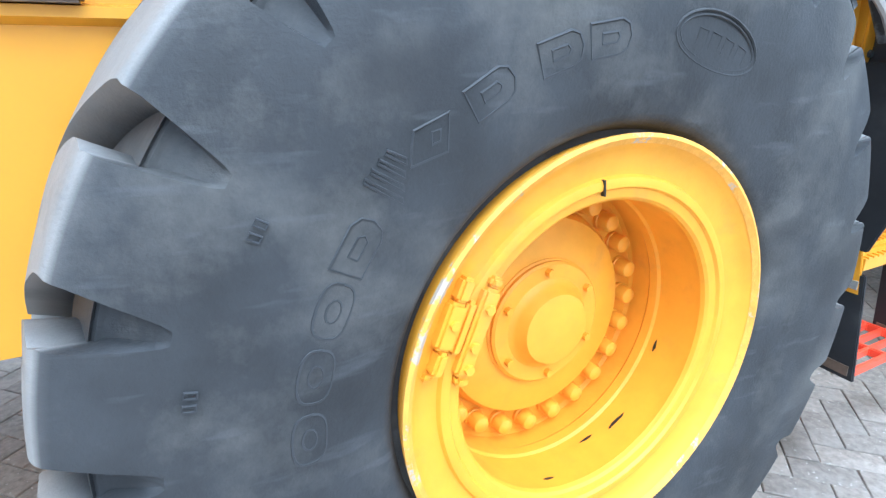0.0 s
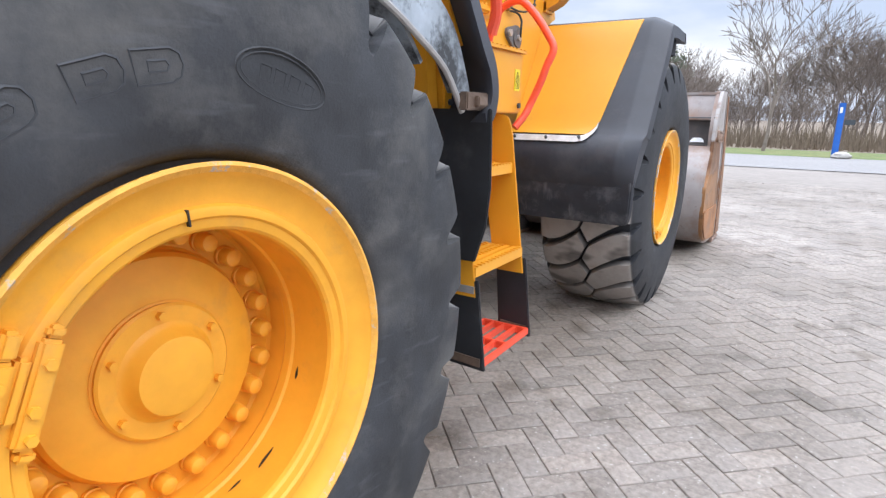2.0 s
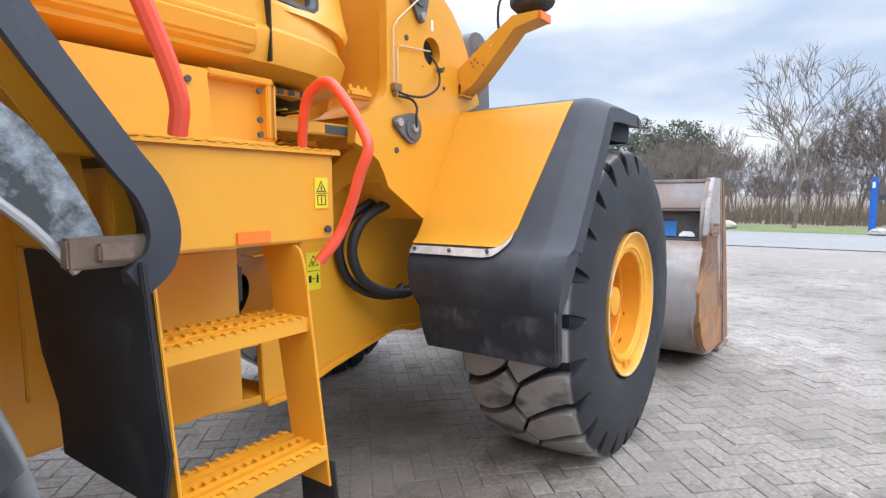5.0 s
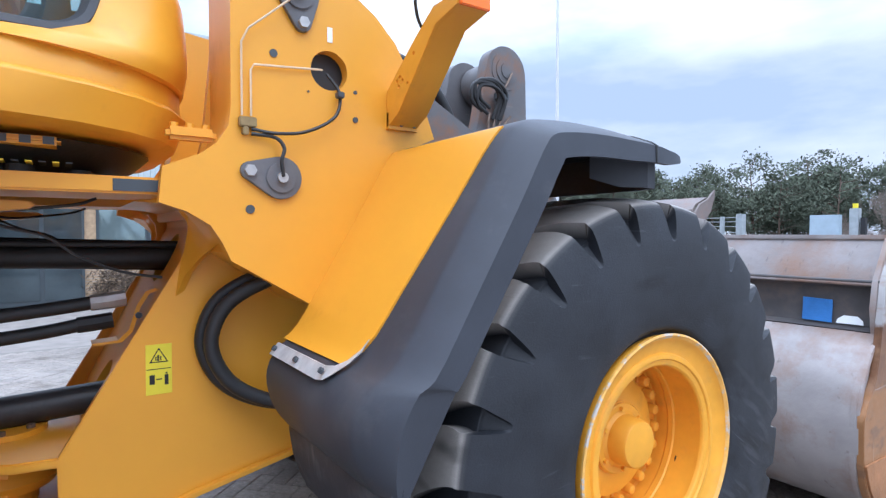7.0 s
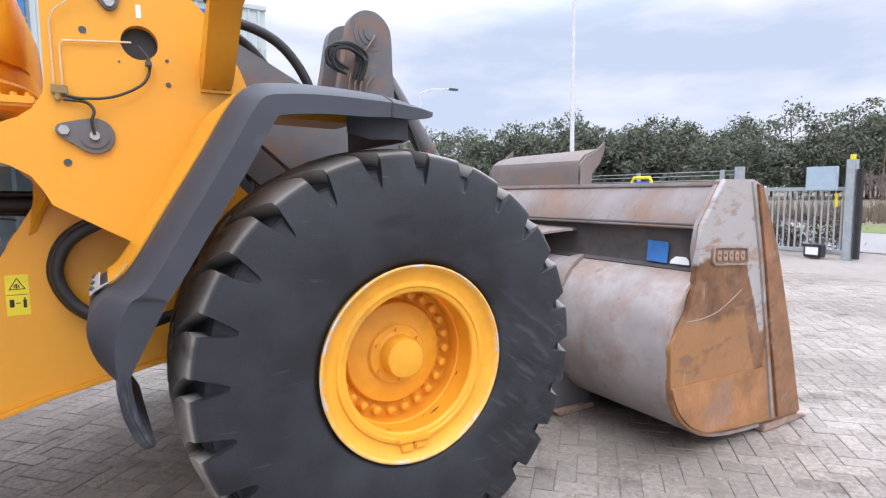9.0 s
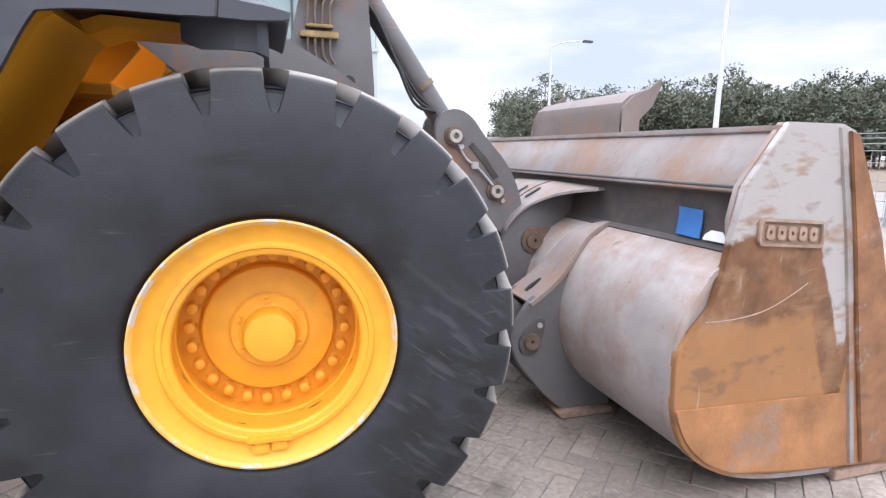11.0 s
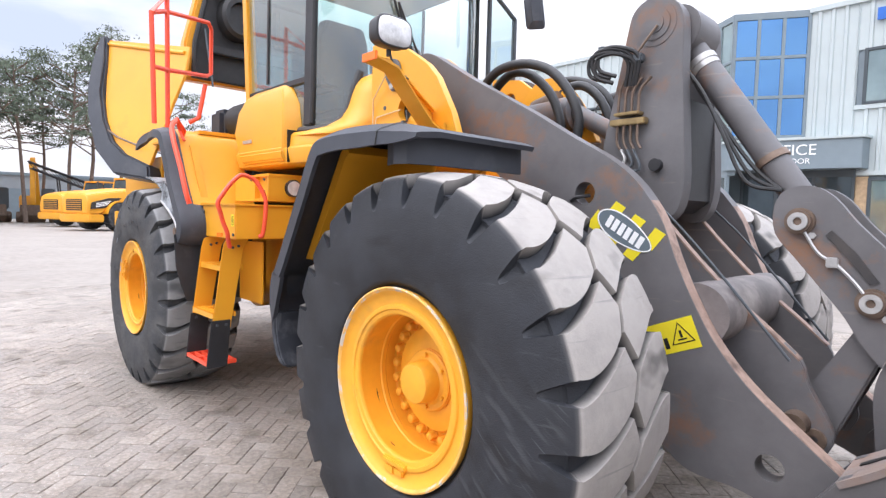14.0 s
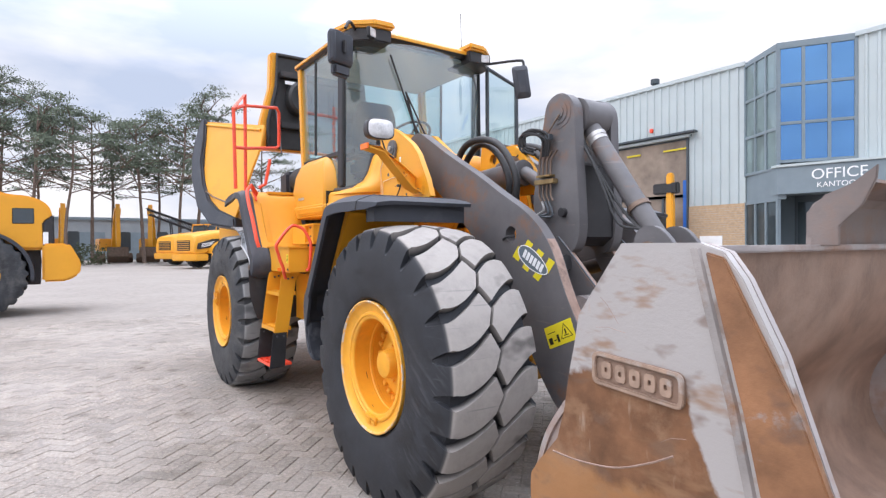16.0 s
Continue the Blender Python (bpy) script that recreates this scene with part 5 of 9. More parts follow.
BACK = [(2.545, 0.88), (2.49, 0.96), (2.468, 1.06), (2.50, 1.14), (2.58, 1.205), (2.70, 1.40), (2.82, 1.60), (2.91, 1.755), (2.965, 1.812), (3.05, 1.83), (3.20, 1.835), (3.40, 1.825), (3.56, 1.80), (3.63, 1.775)]
for s in (-1, 1):
    line = eased(BACK, 4)
    low = offset_line(line, -0.022)
    g = Geo()
    loops = []
    for i, ((x, z), (xi, zi), (xs, zs)) in enumerate(zip(line, low, broad_offset(line, -0.12, 7))):
        yo = float(np.interp(i / (len(line) - 1), (0.0, 0.15, 0.30, 0.50, 0.66, 0.88, 1.0), (1.44, 1.455, 1.47, 1.475, 1.47, 1.46, 1.42)))
        lip = float(np.interp(i / (len(line) - 1), (0.0, 0.12, 0.32, 0.48, 0.58, 0.66, 0.82, 0.90, 1.0), (0.75, 0.80, 1.0, 1.05, 1.05, 1.0, 0.90, 0.70, 0.25)))
        xs, zs = x + (xs - x) * lip, z + (zs - z) * lip
        # below the bend the lip runs straight on down
        w = min(1.0, max(0.0, (1.21 - z) / 0.07)) if x < 2.7 else 0.0
        xs, zs = xs + (2.689 + 0.509 * (z - 1.145) - xs) * w, zs + (z + 0.01 - zs) * w
        xm, zm = x + (xs - x) * 0.34, z + (zs - z) * 0.34
        loops.append([(x, s * 0.73, z), (x, s * (yo - 0.115), z), (x + (xs - x) * 0.04, s * (yo - 0.095), z + (zs - z) * 0.04), (xm, s * (yo - 0.022), zm), (x + (xs - x) * 0.44, s * (yo - 0.006), z + (zs - z) * 0.44), (xs, s * yo, zs), (xs, s * (yo - 0.02), zs), (xm + (xi - x), s * (yo - 0.05), zm + (zi - z)), (xi, s * (yo - 0.13), zi), (xi, s * 0.73, zi)])
    g.loft(loops)
    fender_loops = loops
    fender = part("front_fender", g, PLASTIC, loader, "dark grey moulded rubber fender", smooth=32)
    # mudflap under the fender
    loops = [[(2.535 + d, s * 0.74, z), (2.535 + d, s * (1.43 - c), z), (2.560 + d, s * (1.445 - c), z), (2.575 + d, s * (1.43 - c), z), (2.560 + d, s * 0.74, z)] for d, c, z in ((0.0, 0.0, 0.95), (0.0, 0.0, 0.88), (0.012, 0.004, 0.80), (0.035, 0.012, 0.73), (0.055, 0.025, 0.69), (0.058, 0.05, 0.675))]
    part("mudflap", Geo().loft(loops), DUSTYFLAP, fender, "black rubber mudflap", bevel=0.006)
    # yellow steel panel lying on the sloped part
    inner = [(x, z) for x, z in offset_line(line, 0.006) if 1.165 < z < 1.815 and x < 3.0]
    loops = [[(x, s * 0.711, z), (x, s * (1.20 + 0.11 * (z - 1.16) / 0.62 - 0.05 * max(0, (1.22 - z) / 0.06)), z), (x + 0.012, s * (1.20 + 0.11 * (z - 1.16) / 0.62 - 0.05 * max(0, (1.22 - z) / 0.06)), z - 0.008), (x + 0.012, s * 0.715, z - 0.008)] for x, z in inner]
    part("fender_panel", Geo().loft(loops), YELLOW, fender, "yellow steel fender panel", smooth=40)
    rise = [(z, x) for x, z in offset_line(line, 0.011) if z > 1.02]
    face = lambda z, d: float(np.interp(z, [q[0] for q in rise], [q[1] for q in rise])) - d
    cols = ((0.735, 0.0), (0.95, 0.0), (1.12, 0.0), (1.16, 0.006), (1.185, 0.022), (1.205, 0.05), (1.213, 0.075))
    g = Geo().loft([[(face(z + dz, d), s * y, z + dz) for z, d in ((1.130, 0.0), (1.162, 0.0), (1.162, 0.004), (1.130, 0.004))] for y, dz in cols])
    trim = part("clamp_strip", g, STRIP, fender, "bright steel clamping strip")
    for y in (0.76, 0.95, 1.14):
        g = Geo()
        bolt(g, face(1.147, 0.003), s * y, 1.147 + (0.006 if y > 1.1 else 0), 0.009, 0.010, (-0.8, 0, 0.6))
        part("bolt", g, GREYLABEL, trim)
    # yellow carrier below and the inner skirt at the front
    part("fender_carrier", Geo().plate([(3.00, 1.775), (3.06, 1.80), (3.48, 1.785), (3.48, 1.755), (3.10, 1.765), (3.02, 1.735)], [], s * 0.76, s * 1.00), YELLOW, fender)
    part("arch_liner", Geo().plate([(2.64, 1.225), (2.95, 1.74), (3.00, 1.775), (3.02, 1.735), (2.985, 1.71), (2.70, 1.225)], [], s * 0.76, s * 1.30), YELLOW, fender, "yellow inside of the wheel arch")
    edge = [(3.34, 1.30), (3.40, 1.37), (3.475, 1.40), (3.535, 1.385), (3.565, 1.30), (3.57, 1.0), (3.565, 0.74)]
    g = Geo().loft([[(x, s * y, 1.785), (x, s * y, 1.655 + 0.03 * (k < 1)), (x - 0.014, s * (y - 0.008), 1.655 + 0.03 * (k < 1)), (x - 0.014, s * (y - 0.008), 1.785)] for k, (x, y) in enumerate(edge)])
    part("front_skirt", g, PLASTIC, fender, "dark rubber skirt", 0.003)
    k = min(range(len(line)), key=lambda i: abs(line[i][0] - 3.45) + (9 if line[i][1] < 1.7 else 0))
    part("fender_seam", Geo().tube([tuple(p) for p in fender_loops[k][:6]], 0.0045, 5), INK, fender, "dark moulding seam")

# ---- lift arms and linkage ----
TOPLINE = [(2.47, 2.36), (2.56, 2.42), (2.66, 2.415), (2.79, 2.345), (3.00, 2.22), (3.22, 2.10), (3.45, 1.975), (3.66, 1.85), (3.85, 1.745), (3.98, 1.65), (4.07, 1.545), (4.13, 1.445), (4.18, 1.32), (4.25, 1.17), (4.35, 1.00), (4.48, 0.85), (4.64, 0.72), (4.80, 0.60), (4.90, 0.52), (4.915, 0.44), (4.87, 0.37), (4.79, 0.345)]
UNDER = [(4.70, 0.375), (4.58, 0.425), (4.45, 0.455), (4.32, 0.455), (4.22, 0.49), (4.08, 0.62), (3.92, 0.86), (3.74, 1.14), (3.50, 1.42), (3.20, 1.70), (2.90, 1.93), (2.66, 2.11), (2.52, 2.20), (2.46, 2.28)]
for s in (-1, 1):
    outline = eased(TOPLINE, 3) + eased(UNDER, 3)
    g = Geo().plate(outline, [ring(3.75, 1.58, 0.052, 24), ring(4.57, 0.57, 0.050, 24)], s * 0.50, s * 0.42)
    arm = part("lift_arm", g, ARM, loader, "dark grey lift arm with rust-worn edges", 0.008, 30)
    edge = eased(TOPLINE, 3)[30:62]
    part("worn_edge", Geo().loft([[(x, s * 0.495, z + 0.003), (x, s * 0.425, z + 0.003), (x - 0.002, s * 0.425, z - 0.004), (x - 0.002, s * 0.495, z - 0.004)] for x, z in edge]), WORN, arm, "bare rusty upper edge")
    # oval maker's label on yellow chevrons, and a warning label
    along, across = Vector((0.335, 0, -0.20)).normalized(), Vector((0.20, 0, 0.335)).normalized()
    m = Matrix(((along.x, across.x, 0, 3.945), (0, 0, s, 0), (along.z, across.z, 0, 1.420), (0, 0, 0, 1)))
    # the chevron band under the oval
    for u, wd, h0, h1 in ((-0.160, 0.062, -0.078, 0.010), (-0.104, 0.056, 0.010, 0.088), (-0.048, 0.056, -0.090, -0.020), (0.004, 0.058, 0.020, 0.088), (0.062, 0.056, -0.088, -0.020), (0.112, 0.052, 0.0, 0.088)):
        part("label_stripe", Geo().plate([(u, h0), (u + wd, h0), (u + wd + 0.012, h1), (u + 0.012, h1)], [], 0.500, 0.5015, m), DECAL, arm, "yellow stripe")
    oval_label = part("oval_label", Geo().plate([(0.012 + 0.148 * math.cos(t), 0.060 * math.sin(t) * (1 - 0.18 * math.cos(t))) for t in np.linspace(0, math.tau, 32, endpoint=False)], [], 0.5015, 0.503, m), SLATE, arm, "grey-blue oval label with pale plain bars")
    rim_line = [(0.012 + c * math.cos(t), d * math.sin(t) * (1 - 0.18 * math.cos(t))) for c, d in ((0.148, 0.060), (0.141, 0.054)) for t in np.linspace(0, math.tau, 32, endpoint=False)]
    part("label_border", Geo().plate(rim_line[:32], [rim_line[32:]], 0.503, 0.5038, m), WHITEPRINT, oval_label)
    for k in range(6):
        u = -0.093 + 0.034 * k
        part("label_bar", Geo().plate([(u + 0.012, -0.028), (u + 0.036, -0.028), (u + 0.036, 0.026), (u + 0.012, 0.026)], [], 0.503, 0.5042, m), WHITEPRINT, oval_label)
    m2 = Matrix.Translation((4.180, 0, 0.985)) @ Matrix(((math.cos(0.40), -math.sin(0.40), 0, 0), (0, 0, s, 0), (math.sin(0.40), math.cos(0.40), 0, 0), (0, 0, 0, 1)))
    lab = part("warning_label", Geo().plate([(-0.115, -0.064), (0.115, -0.064), (0.115, 0.064), (-0.115, 0.064)], [], 0.5, 0.502, m2), DECAL, arm, "yellow warning label")
    part("warning_triangle", Geo().plate(ring(0.050, -0.006, 0.058, 3, 90, 450), [ring(0.050, -0.006, 0.050, 3, 90, 450)], 0.502, 0.5032, m2), INK, lab)
    for ua, va, ub, vb in ((0.030, -0.022, 0.068, -0.016), (0.044, -0.012, 0.054, 0.018), (-0.100, -0.045, -0.070, -0.006), (-0.062, -0.030, -0.036, -0.024), (-0.030, -0.045, -0.012, 0.0), (-0.098, 0.020, -0.030, 0.024)):
        part("warning_mark", Geo().plate([(ua, va), (ub, va), (ub, vb), (ua, vb)], [], 0.502, 0.5032, m2), INK, lab)
    part("lube_line", Geo().tube([(3.68, s * 0.505, 1.545), (3.72, s * 0.515, 1.56), (3.76, s * 0.47, 1.57)], 0.008, 6, True, 4), BLACKPAINT, arm)
    # lift cylinder
    g = Geo().tube([(2.62, s * 0.22, 1.10), (3.55, s * 0.24, 1.30)], 0.09, 16)
    g.tube([(3.55, s * 0.24, 1.30), (4.02, s * 0.26, 1.40)], 0.05, 14)
    part("lift_cylinder", g, BLACKPAINT, loader, "black hydraulic lift cylinder")
# cross tube between the arms and the bell crank brackets
g = Geo().tube([(4.25, -0.42, 1.08), (4.25, 0.42, 1.08)], 0.13, 24)
part("cross_tube", g, TUBE, loader, "grey cross tube with dusty welds")
for s in (-1, 1):
    out = eased([(3.84, 1.56), (3.92, 1.55), (3.975, 1.50), (4.113, 1.349), (4.303, 1.161), (4.46, 1.03), (4.58, 0.925), (4.615, 0.83), (4.70, 0.68), (4.695, 0.60), (4.645, 0.565), (4.505, 0.70), (4.337, 0.838), (4.16, 1.00), (4.00, 1.20), (3.86, 1.42)], 3, True)
    bracket = part("crank_bracket", Geo().plate(out, [], s * 0.225, s * 0.19), ARM, loader, "dark grey linkage bracket", 0.005)
    edge = eased([(3.975, 1.50), (4.113, 1.349), (4.303, 1.161), (4.46, 1.03), (4.58, 0.925)], 4)
    part("worn_edge", Geo().loft([[(x, s * 0.228, z + 0.003), (x, s * 0.187, z + 0.003), (x - 0.004, s * 0.187, z - 0.004), (x - 0.004, s * 0.228, z - 0.004)] for x, z in edge]), WORN, bracket, "rubbed upper edge")
    part("bracket_boss", Geo().plate(ring(4.645, 0.63, 0.042, 20), [ring(4.645, 0.63, 0.014, 8)], s * 0.225, s * 0.242), PIN, bracket, "greasy boss", 0.004)
    part("guide_pipe", Geo().tube([(3.98, s * 0.30, 1.56), (4.15, s * 0.31, 1.40), (4.33, s * 0.30, 1.20), (4.56, s * 0.29, 0.93)], 0.006, 8, True, 4), GREYLABEL, bracket, "thin grey pipe")
# bell crank
crank = eased([(3.775, 2.37), (3.80, 2.45), (3.86, 2.495), (3.93, 2.50), (3.985, 2.475), (4.03, 2.42), (4.045, 2.34), (4.05, 2.15), (4.07, 1.85), (4.08, 1.62), (4.05, 1.50), (3.99, 1.455), (3.90, 1.47), (3.80, 1.56), (3.70, 1.68), (3.665, 1.80), (3.69, 1.95), (3.74, 2.18)], 3, True)
for s in (-1, 1):
    bell = part("bell_crank", Geo().plate(crank, [], s * 0.215, s * 0.135), ARM, loader, "dark grey bell crank plate", 0.012)
    for r, y in ((0.105, 0.218), (0.075, 0.223), (0.045, 0.228)):
        part("pin_ring", Geo().plate(ring(3.91, 2.375, r, 28), [], s * 0.21, s * y), ARM, bell, bevel=0.003)
    g = Geo().plate(ring(3.95, 1.72, 0.03, 16), [], s * 0.21, s * 0.245)
    part("pin_stub", g, BLACKPAINT, bell, bevel=0.004)
part("crank_spacer", Geo().plate([(3.72, 1.66), (3.98, 1.50), (4.06, 1.56), (4.06, 2.02), (3.80, 2.10)], [], -0.134, 0.134), BLACKPAINT, loader)
part("crank_pin", Geo().tube([(3.93, -0.20, 2.36), (3.93, 0.20, 2.36)], 0.06, 20), PIN, loader)
# manifold with lines on the bell crank's side
g = Geo().box(3.72, 3.90, -0.262, -0.216, 1.915, 1.945)
g.box(3.745, 3.875, -0.272, -0.216, 1.96, 1.975)
manifold = part("valve_manifold", g, BRASS, loader, "brass-coloured hydraulic manifold", 0.004)
for k in range(4):
    x = 3.755 + 0.035 * k
    part("steel_line", Geo().tube([(x, -0.245, 1.97), (x + 0.005, -0.245, 2.07), (x + 0.02 + 0.012 * k, -0.24, 2.13)], 0.007, 8, True, 4), PIN, manifold)
    part("steel_line", Geo().tube([(x, -0.245, 1.92), (x, -0.245, 1.84), (x + 0.02, -0.245, 1.80)], 0.007, 8, True, 4), PIN, manifold)
for k, (dx, dz) in enumerate(((0.0, 0.0), (0.02, 0.015), (0.035, -0.01), (0.05, 0.02))):
    pts = [(3.79 + dx, -0.245, 2.10), (3.81 + dx, -0.27, 2.21 + dz), (3.74 + dx * 0.5, -0.30, 2.26 + dz), (3.63 + dx, -0.30, 2.25 + dz), (3.62 + dx, -0.29, 2.17 + dz), (3.70 + dx, -0.27, 2.13 + dz)]
    part("thin_hose", Geo().tube(pts, 0.010, 8, True, 7), HOSE, manifold, "thin black hose")
part("steel_line", Geo().tube([(3.93, -0.235, 2.36), (3.88, -0.25, 2.29), (3.84, -0.25, 2.24), (3.84, -0.245, 2.20)], 0.006, 6, True, 4), PIN, manifold)
part("line_coupling", Geo().box(3.80, 3.88, -0.275, -0.235, 2.20, 2.24), GREYLABEL, manifold, bevel=0.006)
for k in range(3):
    pts = [(3.78 + 0.03 * k, -0.245, 1.80), (3.80 + 0.04 * k, -0.25, 1.74 - 0.02 * k), (3.72 + 0.02 * k, -0.26, 1.70), (3.66, -0.22, 1.66 + 0.02 * k)]
    part("steel_line", Geo().tube(pts, 0.008, 8, True, 5), GREYLABEL if k else BRIGHT, manifold)
# big hose bows from the frame to the bell crank
BOWS = (
    (-0.28, ((2.89, 2.21), (3.00, 2.30), (3.18, 2.31), (3.35, 2.25), (3.47, 2.13), (3.54, 1.98), (3.53, 1.85))),
    (-0.20, ((2.88, 2.18), (3.02, 2.29), (3.16, 2.27), (3.30, 2.15), (3.37, 2.00), (3.37, 1.88))),
    (0.20, ((2.85, 2.09), (2.97, 2.25), (3.12, 2.31), (3.31, 2.26), (3.43, 2.14))),
    (0.10, ((3.09, 2.13), (3.21, 2.23), (3.33, 2.23), (3.44, 2.13), (3.50, 1.98))),
)
for y, line in BOWS:
    pts = [(line[0][0] - 0.03, y, line[0][1] - 0.14)] + [(x, y + 0.03 * k / len(line), z) for k, (x, z) in enumerate(line)] + [(line[-1][0] - 0.01, y + 0.04, line[-1][1] - 0.16)]
    part("hose_bow", Geo().tube(pts, 0.026, 12, True, 6), HOSE, loader, "thick black hydraulic hose bow")
part("hose_sleeve", Geo().tube([(3.06, 0.02, 2.10), (3.22, 0.02, 2.14)], 0.07, 16), PIN, loader)
g = Geo().plate(eased([(2.85, 1.90), (2.90, 2.18), (3.02, 2.30), (3.18, 2.28), (3.34, 2.10), (3.44, 1.90)], 4), [], 0.08, 0.14)
part("frame_hump", g, YELLOW, loader, bevel=0.006)
g = Geo().tube([(2.72, 0, 2.02), (3.35, 0, 2.06)], 0.10, 20)
g.tube([(3.35, 0, 2.06), (3.86, 0, 1.78)], 0.05, 16)
part("tilt_cylinder", g, ARM, loader, "grey tilt cylinder")
# front strut from bell crank to the tilting link
a, b = Vector((3.95, -0.02, 2.36)), Vector((4.50, -0.02, 1.56))
d = (b - a).normalized()
strut = part("front_strut", Geo().tube([a, a + d * 0.12, a + d * 0.80, b], 0.062, 20), ARM, loader, "grey cylinder strut")
for k, r in ((0.17, 0.070), (0.74, 0.072), (0.20, 0.066)):
    part("strut_collar", Geo().tube([a + d * k, a + d * (k + 0.03)], r, 20), BRIGHT if k < 0.5 else PIN, strut, "pale worn collar")
part("strut_head", Geo().plate(ring(3.965, 2.36, 0.115, 24), [], -0.12, 0.12), ARM, strut, bevel=0.02)
for k in range(3):
    pts = [(4.00, -0.09 - 0.02 * k, 2.20), (4.09 + 0.01 * k, -0.10 - 0.018 * k, 2.05), (4.21, -0.10 - 0.018 * k, 1.87 - 0.012 * k), (4.33 - 0.01 * k, -0.09 - 0.02 * k, 1.70 - 0.03 * k), (4.44, -0.09, 1.60)]
    part("thin_hose", Geo().tube(pts, 0.009, 8, True, 6), HOSE, strut, "thin black hose")
link = eased([(4.43, 1.53), (4.47, 1.60), (4.56, 1.615), (4.64, 1.57), (4.72, 1.47), (4.84, 1.34), (4.92, 1.20), (4.96, 1.04), (4.92, 0.93), (4.84, 0.92), (4.76, 1.00), (4.70, 1.10), (4.62, 1.20), (4.52, 1.32), (4.44, 1.42)], 3, True)
for s in (-1, 1):
    side = part("tilt_link", Geo().plate(link, [], s * 0.145, s * 0.10), ARM, loader, "dark grey tilt link plate", 0.010)
    for cx, cz in ((4.53, 1.472), (4.783, 1.172)):
        part("link_boss", Geo().plate(ring(cx, cz, 0.055, 24), [], s * 0.14, s * 0.162), PIN, side, "greasy steel boss", 0.006)
        part("link_pin", Geo().plate(ring(cx, cz, 0.036, 20), [ring(cx, cz, 0.016, 10)], s * 0.16, s * 0.190), BRIGHT, side, "bright hollow pin end", 0.004)
        part("bolt", Geo().plate(ring(cx + 0.045, cz - 0.055, 0.014, 6), [], s * 0.14, s * 0.158), BRIGHT, side)
    part("steel_line", Geo().tube([(4.55, s * 0.16, 1.43), (4.60, s * 0.16, 1.35), (4.66, s * 0.16, 1.31), (4.72, s * 0.16, 1.25), (4.77, s * 0.175, 1.19)], 0.007, 6, True, 4), BRIGHT, side)
    part("line_clip", Geo().box(4.63, 4.67, s * 0.145, s * 0.172, 1.295, 1.335), BRIGHT, side, bevel=0.004)
    part("stop_block", Geo().plate([(4.64, 1.44), (4.72, 1.36), (4.80, 1.25), (4.77, 1.24), (4.70, 1.33), (4.62, 1.42)], [], s * 0.144, s * 0.152), BLACKPAINT, side)
    # lower drag link
    g = Geo().plate([(4.53, 0.70), (4.58, 0.60), (4.68, 0.60), (4.84, 1.02), (4.74, 1.08)], [], s * 0.07, s * 0.10)
    part("drag_link", g, ARM, loader, bevel=0.008)
part("link_shaft", Geo().tube([(4.53, -0.18, 1.472), (4.53, 0.18, 1.472)], 0.045, 16), PIN, loader)
part("link_shaft", Geo().tube([(4.783, -0.18, 1.172), (4.783, 0.18, 1.172)], 0.045, 16), PIN, loader)
part("link_shaft", Geo().tube([(4.58, -0.30, 0.68), (4.58, 0.30, 0.68)], 0.05, 16), PIN, loader)

# ---- bucket ----
def rounded(x0, x1, y0, y1, rf, rb, k=6):
    """Plan outline with rounded corners: rf at the front (x1), rb at the rear."""
    out = []
    for cx, cy, r, a in ((x1 - rf, y1 - rf, rf, 0), (x0 + rb, y1 - rb, rb, 90), (x0 + rb, y0 + rb, rb, 180), (x1 - rf, y0 + rf, rf, 270)):
        out += [(cx + r * math.cos(radians(a + 90 * i / k)), cy + r * math.sin(radians(a + 90 * i / k))) for i in range(k + 1)]
    return out


HALF = 1.47
# shell: outer line from the top lip round the back to the cutting edge
BACKLINE = [(5.38, 1.49), (5.30, 1.395), (5.21, 1.275), (5.205, 1.255), (5.225, 1.245), (5.32, 1.24), (5.285, 1.12), (5.25, 1.03), (5.215, 1.02), (5.12, 0.96), (5.03, 0.83), (4.98, 0.69), (4.965, 0.56), (4.985, 0.42), (5.04, 0.30), (5.14, 0.19), (5.28, 0.11), (5.50, 0.06), (5.80, 0.035), (6.05, 0.022), (6.22, 0.012)]


def strip(line, y0, y1, thick, flip=1):
    inner = offset_line(line, thick * flip)
    return Geo().loft([[(x, y0, z), (x, y1, z), (xi, y1, zi), (xi, y0, zi)] for (x, z), (xi, zi) in zip(line, inner)])


lower = eased(BACKLINE[9:], 4)
bucket = part("bucket", strip([BACKLINE[8]] + lower, -HALF, HALF, 0.022), STEEL, loader, "scuffed steel bucket with rusted sides, standing on the paving", smooth=30)
part("top_plate", strip(BACKLINE[0:4], -HALF, HALF, 0.025), TOPSTEEL, bucket, "scuffed sloping top plate", 0.004)
part("recess", strip([(5.21, 1.262), (5.25, 1.238), (5.262, 1.12), (5.246, 1.045), (5.214, 1.026)], -HALF, HALF, 0.02), BEAM, bucket, "black recessed beam")
part("lip_tube", Geo().tube([(5.218, -HALF, 1.272), (5.218, HALF, 1.272)], 0.011, 12), BEAM, bucket)
inner = eased([(5.47, 1.49), (5.43, 1.25), (5.32, 1.00), (5.13, 0.74), (5.08, 0.52), (5.14, 0.32), (5.30, 0.17), (5.55, 0.09), (5.85, 0.06), (6.20, 0.035)], 4)
part("liner", strip(inner[:-8], -HALF + 0.01, HALF - 0.01, 0.012, -1), INSIDE, bucket, "rusted inside of the bucket", smooth=40)
